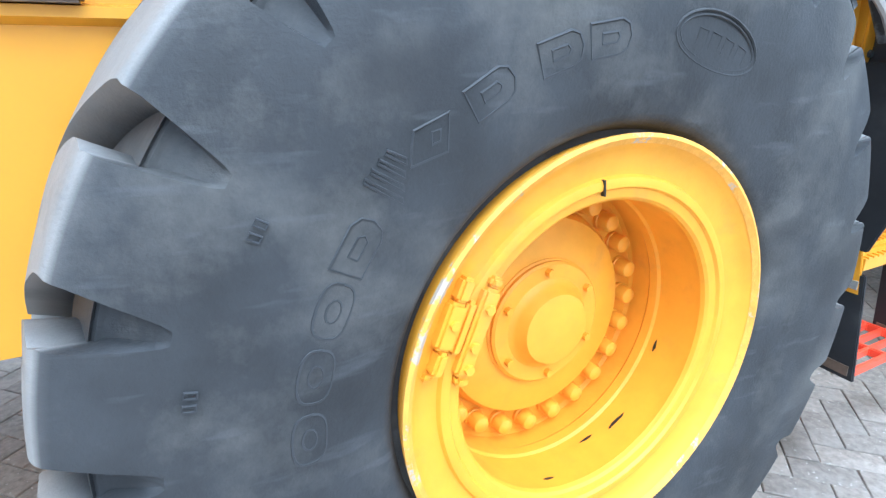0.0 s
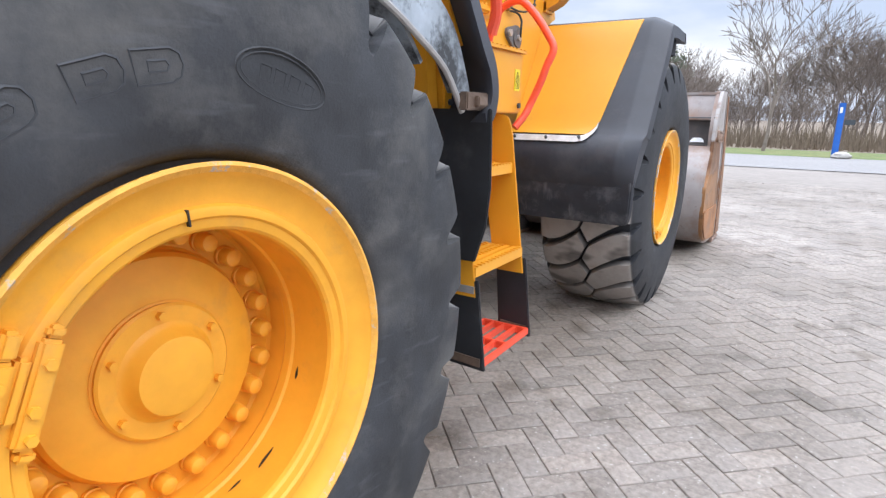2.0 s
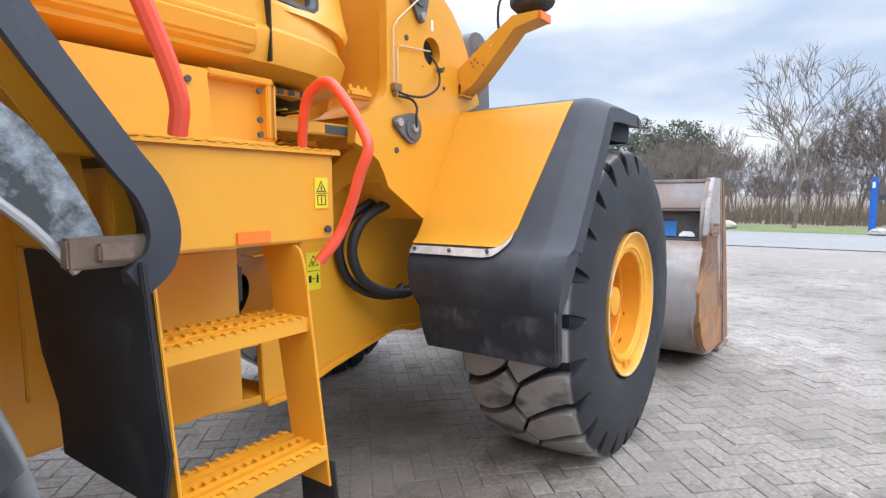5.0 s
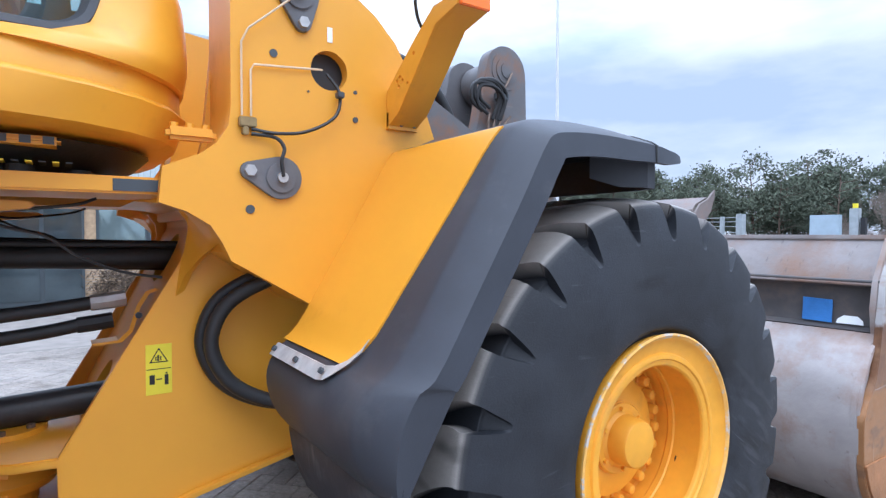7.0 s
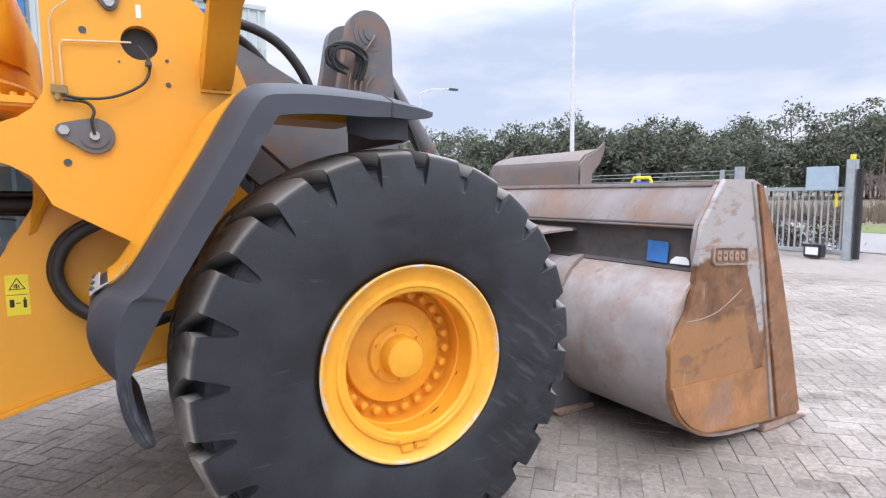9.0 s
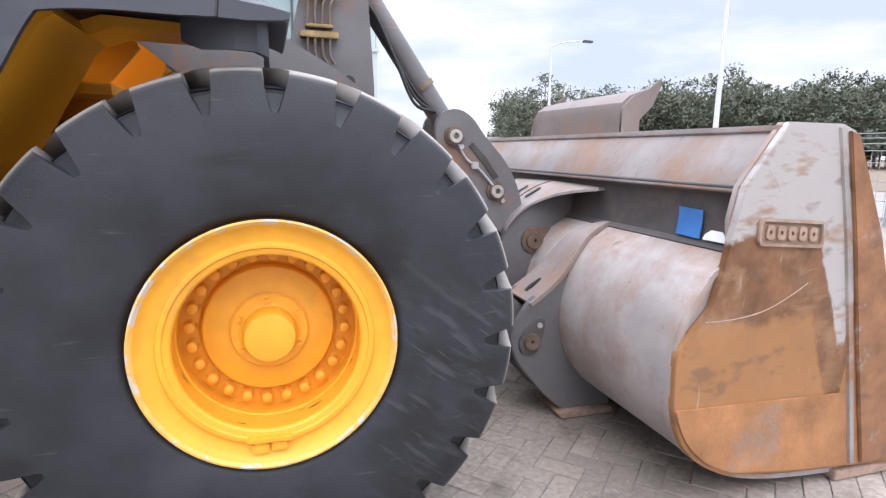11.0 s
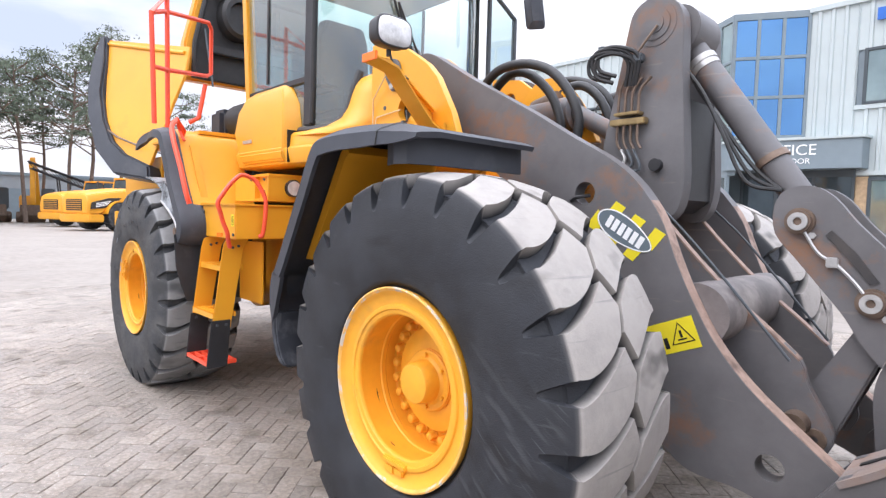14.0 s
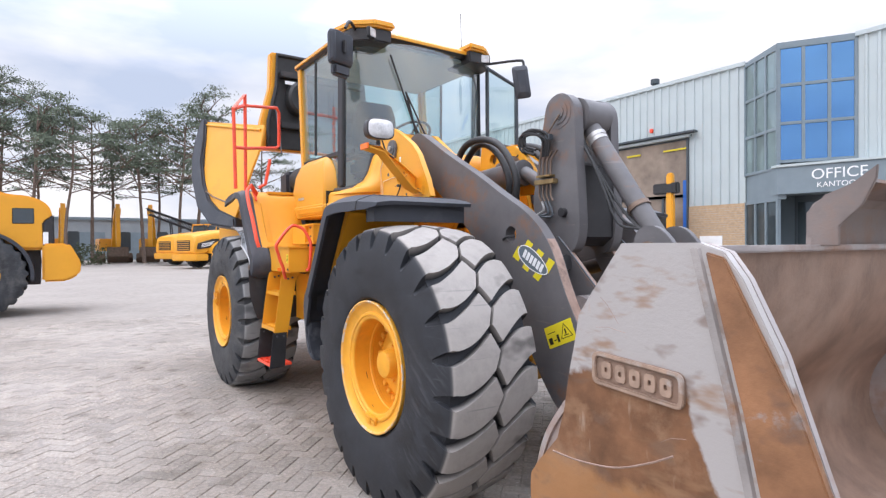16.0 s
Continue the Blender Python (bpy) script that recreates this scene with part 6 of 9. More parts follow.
part("bucket_floor", strip(inner[-9:], -HALF + 0.012, HALF - 0.012, 0.012, -1), RUST, bucket, "orange-rust bucket floor", smooth=40)
part("top_lip", Geo().box(5.36, 5.50, -HALF, HALF, 1.478, 1.505), STEEL, bucket, "bare top lip", 0.006)
part("cutting_edge", Geo().plate([(5.85, 0.005), (6.33, 0.004), (6.33, 0.016), (6.20, 0.045), (5.85, 0.05)], [], -1.50, 1.50), WORN, bucket, "worn cutting edge", 0.004)
SIDE = eased([(4.995, 0.76), (4.970, 0.66), (4.968, 0.56), (4.980, 0.42), (5.03, 0.29), (5.13, 0.19), (5.26, 0.125)], 4) + [(5.60, 0.085), (6.02, 0.055), (6.24, 0.03), (6.215, 0.18), (6.12, 0.45), (6.03, 0.70), (5.94, 0.96), (5.85, 1.23), (5.76, 1.42), (5.71, 1.49), (5.64, 1.515), (5.38, 1.515)]
ENDS = SIDE + [(5.205, 1.275), (5.18, 1.15), (5.20, 1.022), (5.118, 0.957), (5.03, 0.83)]
SIDE = SIDE[4:] + [(5.205, 1.275), (5.185, 1.17), (5.163, 1.08), (5.138, 0.94), (5.104, 0.826), (5.070, 0.785), (5.032, 0.742), (5.005, 0.712), (4.985, 0.680)]
WEAR = eased([(4.99, 0.44), (4.985, 0.42), (5.04, 0.305), (5.14, 0.205), (5.27, 0.14)], 3) + [(5.60, 0.10), (5.90, 0.075), (5.835, 0.415)]
for s in (-1, 1):
    side = part("side_plate", Geo().plate(SIDE, [], s * 1.46, s * 1.492), SIDEPLATE, bucket, "rust-brown bucket side plate, greyed above", 0.005)
    part("shell_end", Geo().plate(ENDS, [], s * 1.430, s * 1.4585), STEEL, bucket, bevel=0.003)
    part("wear_plate", Geo().plate(WEAR, [], s * 1.492, s * 1.502), RUST, side, "orange-rust wear plate", 0.004)
    g = Geo().loft([[(x + 0.012, s * 1.489, z), (x + 0.046, s * 1.489, z), (x + 0.040, s * 1.502, z), (x + 0.018, s * 1.502, z)] for x, z in ((5.60, 1.50), (5.705, 1.08), (5.80, 0.62), (5.905, 0.08))])
    part("side_rib", g, GREYPLATE, side, "grey upright rib")
    g = Geo().loft([[(x, s * 1.489, z), (x, s * 1.507, z), (xf, s * 1.507, zf), (xf, s * 1.489, zf)] for x, z, xf, zf in ((5.665, 1.49, 5.715, 1.475), (5.765, 1.08, 5.905, 1.09), (5.862, 0.62, 6.065, 0.63), (5.985, 0.075, 6.235, 0.06))])
    part("side_cutter", g, CUTTER, side, "rusty side cutter", 0.004)
    tag = Matrix(((0.998, 0, 0, 5.4375), (0, 1, 0, 0), (-0.062, 0, 1, 1.1025), (0, 0, 0, 1))) @ Matrix(((1, 0, 0, 0), (0, 0, 1, 0), (0, 1, 0, 0), (0, 0, 0, 1)))
    rim = [(x - 0.1625, z - 0.0525) for x, z in rounded(0, 0.325, 0, 0.105, 0.022, 0.022, 3)]
    hole = [(x - 0.148, z - 0.039) for x, z in rounded(0, 0.296, 0, 0.078, 0.014, 0.014, 3)]
    plate = part("nameplate", Geo().plate(rim, [], s * 1.490, s * 1.497, tag), INSIDE, side, "cast nameplate", 0.002)
    part("plate_rim", Geo().plate(rim, [hole], s * 1.496, s * 1.508, tag), NAMERIM, plate, "rubbed raised rim", 0.003)
    for k in range(5):
        mark = [(x - 0.125 + 0.053 * k, z - 0.027) for x, z in rounded(0, 0.038, 0, 0.054, 0.012, 0.012, 3)]
        part("cast_bar", Geo().plate(mark, [[(0.3 * x + 0.7 * (-0.106 + 0.053 * k), 0.3 * z) for x, z in mark]], s * 1.496, s * 1.505, tag), NAMERIM, plate, "plain raised mark", 0.002)
    weld = eased([(5.085, 0.776), (5.20, 0.777), (5.35, 0.80), (5.47, 0.85), (5.56, 0.90)], 5)
    part("weld_seam", Geo().tube([(x, s * 1.490, z) for x, z in weld], 0.004, 6), WORN, side, "pale scraped seam")
    for x0, z0, x1, z1 in ((5.30, 1.34, 5.37, 1.26), (5.28, 1.24, 5.40, 1.235), (5.52, 0.93, 5.60, 0.96)):
        part("scratch", Geo().tube([(x0, s * 1.4905, z0), (x0 * 0.6 + x1 * 0.4, s * 1.4905, z0 * 0.6 + z1 * 0.4 + 0.008), (x1, s * 1.4905, z1)], 0.0020, 5), WORN, side, "rusty scratch")
    # hinge ears with pins
    for y in (0.60, 0.36):
        low_ear = eased([(4.72, 0.53), (4.70, 0.44), (4.74, 0.33), (4.84, 0.20), (4.95, 0.085), (5.02, 0.035)], 3) + [(5.30, 0.03), (5.30, 0.12), (5.10, 0.30), (5.04, 0.50), (5.08, 0.72), (5.10, 0.83), (5.06, 0.83), (4.93, 0.73), (4.80, 0.645)]
        ear = part("lower_ear", Geo().plate(low_ear, [], s * (y + 0.02), s * (y - 0.03)), EAR, bucket, "grey hinge ear", 0.006)
        if y > 0.5:
            run = eased([(4.795, 0.640, 0.335), (4.90, 0.716, 0.345), (4.975, 0.790, 0.365), (5.035, 0.880, 0.400), (5.095, 0.965, 0.450), (5.165, 1.020, 0.520), (5.225, 1.045, 0.590)], 3)
            part("ear_flange", Geo().loft([[(x, s * 0.628, z), (x, s * q, z), (x + 0.012, s * q, z - 0.018), (x + 0.012, s * 0.628, z - 0.018)] for x, z, q in run]), TOPSTEEL, ear, "grey ear flange with rust", smooth=40)
            slot = [(u, w) for u, w in ((0.0, -0.014), (0.03, -0.020), (0.13, -0.010), (0.148, 0.0), (0.13, 0.010), (0.03, 0.020), (0.0, 0.014))]
            tilt = Matrix(((0.82, 0, -0.57, 4.835), (0, 1, 0, s * 0.485), (0.57, 0, 0.82, 0.670), (0, 0, 0, 1)))
            part("flange_slot", Geo().plate(slot, [], 0.001, 0.0035, tilt), INK, ear, "dark slot")
            keeper = part("pin_keeper", Geo().plate(eased([(4.742, 0.455), (4.76, 0.378), (4.84, 0.375), (4.865, 0.44), (4.882, 0.525), (4.855, 0.56), (4.815, 0.54)], 3, True), [], s * 0.62, s * 0.634), BEAM, ear, bevel=0.003)
            part("pin_head", Geo().plate(ring(4.807, 0.44, 0.043, 20), [ring(4.807, 0.44, 0.010, 8)], s * 0.632, s * 0.652), PIN, keeper, "brown steel pin head", 0.004)
            part("bolt", Geo().plate(ring(4.848, 0.522, 0.014, 6), [], s * 0.632, s * 0.645), BRIGHT, keeper)
            part("wear_shoe", Geo().plate([(4.99, 0.002), (5.30, 0.002), (5.30, 0.035), (5.02, 0.04), (4.97, 0.03)], [], s * 0.66, s * 0.32), WORN, ear, bevel=0.004)
    part("ear_shaft", Geo().tube([(4.807, s * 0.61, 0.44), (4.807, s * 0.33, 0.44)], 0.05, 16), PIN, bucket)
ear_line = eased([(4.83, 0.60), (4.82, 0.71), (4.81, 0.81), (4.815, 0.883), (4.833, 0.945), (4.868, 1.00), (4.935, 1.06), (5.01, 1.105), (5.105, 1.158), (5.215, 1.192), (5.30, 1.19)], 3)
for s in (-1, 1):
    ear = part("upper_ear", Geo().plate(ear_line + [(5.27, 1.06), (5.16, 0.98), (5.06, 0.84), (5.00, 0.70), (4.93, 0.56)], [], s * 0.19, s * 0.155), EAR, bucket, "grey link ear", 0.006)
    a = math.atan2(0.05, 0.09)
    hull = [(5.010 + 0.076 * math.cos(a + t), 0.891 + 0.076 * math.sin(a + t)) for t in np.linspace(1.1, math.tau - 1.1, 18)] + [(5.100 + 0.024 * math.cos(a + t), 0.941 + 0.024 * math.sin(a + t)) for t in np.linspace(-1.1, 1.1, 8)]
    part("pin_keeper", Geo().plate(hull, [], s * 0.19, s * 0.203), PIN, ear, "brown pin keeper", 0.004)
    part("pin_head", Geo().plate(ring(5.010, 0.891, 0.050, 20), [ring(5.010, 0.891, 0.010, 8)], s * 0.203, s * 0.226), PIN, ear, "rust-brown pin head", 0.004)
    cover = [(x, z + 0.004) for x, z in ear_line[12:]]
    flare = lambda x: 0.21 + 0.31 * min(1.0, max(0.0, (x - 4.97) / 0.23)) ** 1.7
    part("ear_cover", Geo().loft([[(x, s * flare(x), z), (x, s * 0.015, z + 0.01), (x + 0.004, s * 0.015, z + 0.026), (x + 0.004, s * flare(x), z + 0.016)] for x, z in cover]), TOPSTEEL, ear, "rust-worn cover plate", smooth=40)
    tilt = Matrix(((0.87, 0, -0.49, 5.005), (0, 1, 0, s * 0.085), (0.49, 0, 0.87, 1.130), (0, 0, 0, 1)))
    part("cover_slot", Geo().plate([(0.0, -0.012), (0.10, -0.014), (0.112, 0.0), (0.10, 0.014), (0.0, 0.012)], [], 0.004, 0.008, tilt), INK, ear, "dark slot")
part("ear_shaft", Geo().tube([(5.010, -0.19, 0.891), (5.010, 0.19, 0.891)], 0.042, 16), PIN, bucket)
# spill guard on the top lip
g = Geo().loft([[(5.44, -0.36, 1.50), (5.46, -0.36, 1.50), (5.46, 0.79, 1.50), (5.44, 0.79, 1.50)], [(5.44, -0.34, 1.64), (5.46, -0.34, 1.64), (5.46, 0.74, 1.62), (5.44, 0.74, 1.62)], [(5.455, -0.33, 1.675), (5.475, -0.33, 1.665), (5.475, 0.71, 1.675), (5.455, 0.71, 1.685)], [(5.51, -0.32, 1.715), (5.515, -0.32, 1.70), (5.515, 0.69, 1.71), (5.51, 0.69, 1.725)], [(5.66, -0.31, 1.765), (5.665, -0.31, 1.75), (5.665, 0.67, 1.745), (5.66, 0.67, 1.76)]])
part("spill_guard", g, GUARD, bucket, "bent steel spill guard", smooth=25)
for y in (-0.355, 0.72):
    part("guard_cheek", Geo().plate([(5.44, 1.50), (5.44, 1.64), (5.51, 1.71), (5.60, 1.745), (5.69, 1.815), (5.685, 1.76), (5.64, 1.66), (5.56, 1.58), (5.56, 1.50)], [], y, y + 0.018), GUARD, bucket, bevel=0.003)

# ---- rear frame, articulation and ladder ----
g = Geo().box(-1.75, 1.42, -0.42, 0.42, 0.62, 1.45)
part("rear_frame", g, YELLOW, loader, bevel=0.02)
tongue = [(2.02, 0.385), (1.915, 0.388), (1.80, 0.37), (1.66, 0.29), (1.57, 0.16), (1.54, 0.0), (1.57, -0.16), (1.66, -0.29), (1.80, -0.37), (1.915, -0.388), (2.02, -0.385)]
g = Geo().plate(tongue, [], 0.772, 0.805, Matrix.Identity(4))
g.plate(tongue, [], 0.522, 0.558, Matrix.Identity(4))
part("hinge_plate", g, YELLOW, loader, bevel=0.006)
part("body_deck", Geo().box(-1.70, 0.62, -0.78, 0.78, 1.40, 1.47), YELLOW, loader, "yellow body deck", 0.01)
part("hinge_pin", Geo().spin([(0.0, 0.0), (0.10, 0.0), (0.10, 0.07), (0.15, 0.06), (0.18, 0.10), (0.15, 0.15), (0.10, 0.17), (0.10, 0.205), (0.0, 0.205)], (0, 0, 0), 24).turned(1.76, 0.0, 0.56), YELLOW, loader, "yellow hinge boss")
part("frame_lip", Geo().loft([[(x, y, z), (x, y + 0.03, z), (x, y + 0.03, z + 0.022), (x, y, z + 0.022)] for x, z in ((1.92, 0.515), (2.02, 0.516), (2.15, 0.544), (2.30, 0.588), (2.72, 0.676), (3.30, 0.62)) for y in (-0.43,)]), YELLOW, loader, "folded lower frame edge", 0.004)
part("hinge_seal", Geo().tube([(1.76, 0, 0.803), (1.76, 0, 0.824)], 0.13, 28), YELLOW, loader, "yellow hinge cover disc")
part("rear_tongue", Geo().box(1.38, 1.80, -0.16, 0.16, 0.60, 0.735), YELLOW, loader, bevel=0.02)
for x, y in ((1.68, -0.08), (1.84, -0.06), (1.76, -0.11)):
    part("bolt", Geo().tube([(x, y, 0.823), (x, y, 0.838)], 0.014, 6), PIN, loader)
part("counterweight", Geo().box(-2.25, -1.70, -1.05, 1.05, 0.75, 1.50), YELLOW, loader, "yellow counterweight", 0.08)
for s in (-1, 1):
    skirt = Geo().loft([[(xa, s * y, z), (xb, s * y, z), (xb, s * (y - 0.02), z), (xa, s * (y - 0.02), z)] for xa, xb, y, z in ((-1.72, -0.60, 1.03, 0.845), (-1.72, -0.56, 1.04, 1.10), (-1.72, -0.52, 1.05, 1.335), (-1.72, -0.50, 1.075, 1.345), (-1.72, -0.50, 1.075, 1.36), (-1.72, -0.50, 1.045, 1.365), (-1.72, -0.48, 1.04, 1.95))])
    body_side = part("body_side", skirt, YELLOW, loader, "yellow rear body side with a folded ledge", smooth=25)
    part("side_latch", Geo().box(-0.80, -0.69, s * 1.10, s * 1.05, 1.362, 1.385), PIN, body_side, "grey latch", 0.005)
    for x in (-0.785, -0.705):
        part("latch_knob", Geo().tube([(x, s * 1.085, 1.384), (x, s * 1.085, 1.40)], 0.012, 8), PIN, body_side)
    bulkhead = part("bulkhead", Geo().box(1.00, 1.60, s * 0.72, s * 0.70, 0.88, 1.27), YELLOW, loader, "yellow steel bulkhead", 0.004)
    part("cable_port", Geo().plate(ring(1.345, 1.135, 0.045, 20), [], s * 0.722, s * 0.728), BLACKPAINT, bulkhead, "black cable port")
    part("port_cable", Geo().tube([(1.35, s * 0.735, 1.12), (1.38, s * 0.76, 1.05), (1.45, s * 0.77, 1.015), (1.58, s * 0.74, 1.01)], 0.012, 8, True, 5), HOSE, bulkhead)
    valve = part("valve_block", Geo().box(1.475, 1.58, s * 0.78, s * 0.722, 1.045, 1.175), BLACKPAINT, loader, "black valve block", 0.01)
    part("block_label", Geo().box(1.515, 1.552, s * 0.783, s * 0.78, 1.06, 1.13), DECAL, valve, "yellow label")
    part("thin_cable", Geo().tube([(1.72, s * 0.46, 1.57), (1.80, s * 0.45, 1.53), (1.90, s * 0.44, 1.50), (1.98, s * 0.43, 1.44), (2.10, s * 0.40, 1.385), (2.22, s * 0.385, 1.36)], 0.005, 6, True, 6), HOSE, loader)
    part("thin_cable", Geo().tube([(1.66, s * 0.44, 1.60), (1.76, s * 0.46, 1.575), (1.88, s * 0.46, 1.585), (1.98, s * 0.44, 1.60), (2.03, s * 0.42, 1.62)], 0.005, 6, True, 6), HOSE, loader)
    part("upper_hinge", Geo().plate([(1.45, s * 0.55), (1.80, s * 0.50), (1.84, s * 0.40), (1.80, s * 0.30), (1.45, s * 0.28)], [], 1.69, 1.715, Matrix.Identity(4)), YELLOW, loader, bevel=0.004)
    part("hinge_clevis", Geo().plate(eased([(1.64, 1.585), (1.64, 1.70), (1.70, 1.72), (1.86, 1.70), (1.86, 1.675), (1.72, 1.685), (1.68, 1.66), (1.68, 1.63), (1.72, 1.605), (1.86, 1.60), (1.86, 1.58), (1.70, 1.565)], 2, True), [], s * 0.56, s * 0.48), YELLOW, loader, bevel=0.003)
    # bellows and work lamp box beside the hinge
    g = Geo()
    prof = [(0.070 if k % 4 in (1, 2) else 0.054, 1.56 + 0.0105 * k) for k in range(21)]
    g.loft([[(x, s * 0.62 + r * math.cos(math.tau * k / 20), 1.64 + r * math.sin(math.tau * k / 20)) for k in range(20)] for r, x in prof])
    part("bellows", g, PLASTIC, loader, "grey-black rubber bellows")
    g = Geo().box(1.02, 1.36, s * 0.98, s * 0.55, 1.53, 1.715)
    g.box(1.36, 1.565, s * 0.98, s * 0.60, 1.53, 1.55)
    g.box(1.36, 1.565, s * 0.98, s * 0.60, 1.70, 1.72)
    g.box(1.54, 1.565, s * 0.98, s * 0.66, 1.55, 1.70)
    part("battery_box", g, YELLOW, loader, "yellow folded steel box", 0.004)
    part("box_panel", Geo().box(1.34, 1.56, s * 0.945, s * 0.935, 1.545, 1.705), YELLOW, loader, "yellow recessed panel")
    part("lamp_bezel", Geo().tube([(1.565, s * 0.80, 1.625), (1.59, s * 0.80, 1.625)], 0.06, 20), BLACKPAINT, loader)
    part("lamp_lens", Geo().tube([(1.590, s * 0.80, 1.625), (1.596, s * 0.80, 1.625)], 0.05, 20), LAMPGLASS, loader)
    for x, z in ((1.51, 1.56), (1.51, 1.60), (1.51, 1.68), (1.30, 1.68)):
        g = Geo()
        bolt(g, x, s * 0.981, z, 0.009, 0.008, (0, s, 0))
        part("bolt", g, GREYLABEL, loader)
    # platform box with a toothed tread on top
    g = Geo().box(1.00, 1.57, s * 1.21, s * 0.70, 1.27, 1.495)
    box = part("step_box", g, YELLOW, loader, "yellow step box", 0.006)
    g = Geo().box(0.98, 1.585, s * 1.222, s * 0.72, 1.495, 1.505)
    for k in range(18):
        g.box(1.0 + 0.033 * k, 1.018 + 0.033 * k, s * 1.222, s * 1.20, 1.503, 1.509)
    part("tread_plate", g, YELLOW, box)
    part("side_reflector", Geo().box(1.265, 1.355, s * 1.211, s * 1.216, 1.278, 1.305), REFLECTOR, box, "orange reflector")
    lab = part("warning_label", Geo().box(1.50, 1.545, s * 1.2105, s * 1.2125, 1.355, 1.435), DECAL, box, "yellow warning label")
    part("warning_triangle", Geo().plate(ring(1.522, 1.408, 0.019, 3, 90, 450), [ring(1.522, 1.408, 0.015, 3, 90, 450)], s * 1.2127, s * 1.2135), INK, box)
    for xa, xb, za, zb in ((1.508, 1.537, 1.364, 1.366), (1.508, 1.537, 1.388, 1.390), (1.508, 1.510, 1.366, 1.388), (1.535, 1.537, 1.366, 1.388), (1.521, 1.524, 1.368, 1.386), (1.502, 1.543, 1.394, 1.3955), (1.5205, 1.5235, 1.402, 1.414)):
        part("warning_mark", Geo().box(xa, xb, s * 1.2127, s * 1.2135, za, zb), INK, box)
    for x, z in ((1.03, 1.30), (1.54, 1.30), (1.03, 1.45)):
        g = Geo()
        bolt(g, x, s * 1.211, z, 0.010, 0.008, (0, s, 0))
        part("bolt", g, GREYLABEL, box)
    # ladder: cheeks of steel above, rubber below, three steps
    ladder = part("ladder_cheek", Geo().plate(eased([(1.175, 1.27), (1.225, 1.255), (1.245, 1.19)], 3) + [(1.315, 0.66), (1.190, 0.66), (1.10, 1.20), (1.06, 1.27)], [], 1.432, 1.44, Matrix(((0, 0, 1, 0), (s, 0, 0, 0), (0, 1, 0, 0), (0, 0, 0, 1)))), YELLOW, loader, "yellow steel ladder cheek", 0.002)
    m = Matrix(((0, 0, 1, 0), (s, 0, 0, 0), (0, 1, 0, 0), (0, 0, 0, 1)))
    part("ladder_cheek", Geo().plate(eased([(1.175, 1.27), (1.225, 1.255), (1.245, 1.19)], 3) + [(1.315, 0.66), (1.190, 0.66), (1.10, 1.20), (1.06, 1.27)], [], 1.055, 1.063, m), YELLOW, loader, "yellow steel ladder cheek", 0.002)
    for x in (1.062, 1.445):
        part("rubber_cheek", Geo().plate([(1.320, 0.72), (1.355, 0.40), (1.215, 0.405), (1.192, 0.72)], [], x - 0.006, x + 0.006, m), FLAP, ladder, "black rubber ladder cheek", 0.003)
        part("clamp_plate", Geo().plate([(1.308, 0.70), (1.308, 0.675), (1.205, 0.675), (1.205, 0.70)], [], x - 0.011, x - 0.007, m), BRIGHT, ladder)
        part("clamp_plate", Geo().plate([(1.338, 0.445), (1.338, 0.415), (1.225, 0.42), (1.225, 0.45)], [], x - 0.011, x - 0.007, m), PIN, ladder)
        for y, z in ((1.285, 0.688), (1.225, 0.688), (1.14, 1.22), (1.18, 1.21)):
            g = Geo()
            bolt(g, x + 0.006, s * y, z, 0.010, 0.008, (1, 0, 0))
            part("bolt", g, GREYLABEL, ladder)
    part("kick_plate", Geo().box(1.06, 1.435, s * 0.96, s * 0.95, 0.80, 1.24), YELLOW, ladder)
    for z, y0, y1 in ((1.085, 1.250, 1.10), (0.765, 1.308, 1.15)):
        g = Geo().box(1.062, 1.434, s * y0, s * (y0 - 0.012), z - 0.035, z)
        g.box(1.062, 1.434, s * (y1 + 0.012), s * y1, z - 0.03, z)
        g.box(1.063, 1.433, s * (y0 - 0.013), s * (y1 + 0.013), z - 0.016, z - 0.009)
        for k in range(4):
            y = y1 + 0.03 + (y0 - y1 - 0.06) * k / 3
            g.box(1.062, 1.434, s * (y - 0.010), s * (y + 0.010), z - 0.008, z)
        for k in range(14):
            for y in (y0 - 0.006, y1 + 0.006, (y0 + y1) / 2):
                g.box(1.07 + 0.026 * k, 1.080 + 0.026 * k, s * (y - 0.009), s * (y + 0.009), z - 0.002, z + 0.005)
        part("ladder_step", g, YELLOW, ladder, "yellow toothed grip step")
    slots = [[(xa, s * ya), (xb, s * ya), (xb, s * (ya + 0.036)), (xa, s * (ya + 0.036))] for xa, xb in ((1.078, 1.242), (1.258, 1.422)) for ya in (1.157, 1.205, 1.253, 1.301)]
    g = Geo().plate([(1.062, s * 1.145), (1.438, s * 1.145), (1.438, s * 1.350), (1.062, s * 1.350)], slots, 0.412, 0.440, Matrix.Identity(4))
    part("bottom_step", g, RED, ladder, "red painted bottom step", 0.003)
    # red grab rail
    pts = [(1.501, s * 1.220, 1.217), (1.534, s * 1.245, 1.265), (1.556, s * 1.260, 1.315), (1.562, s * 1.290, 1.384), (1.568, s * 1.310, 1.447), (1.579, s * 1.330, 1.510), (1.583, s * 1.300, 1.567), (1.583, s * 1.250, 1.634), (1.585, s * 1.200, 1.683), (1.583, s * 1.170, 1.694), (1.587, s * 1.130, 1.686), (1.596, s * 1.080, 1.655), (1.620, s * 1.030, 1.547), (1.625, s * 1.030, 1.441), (1.608, s * 1.040, 1.306), (1.592, s * 1.060, 1.291)]
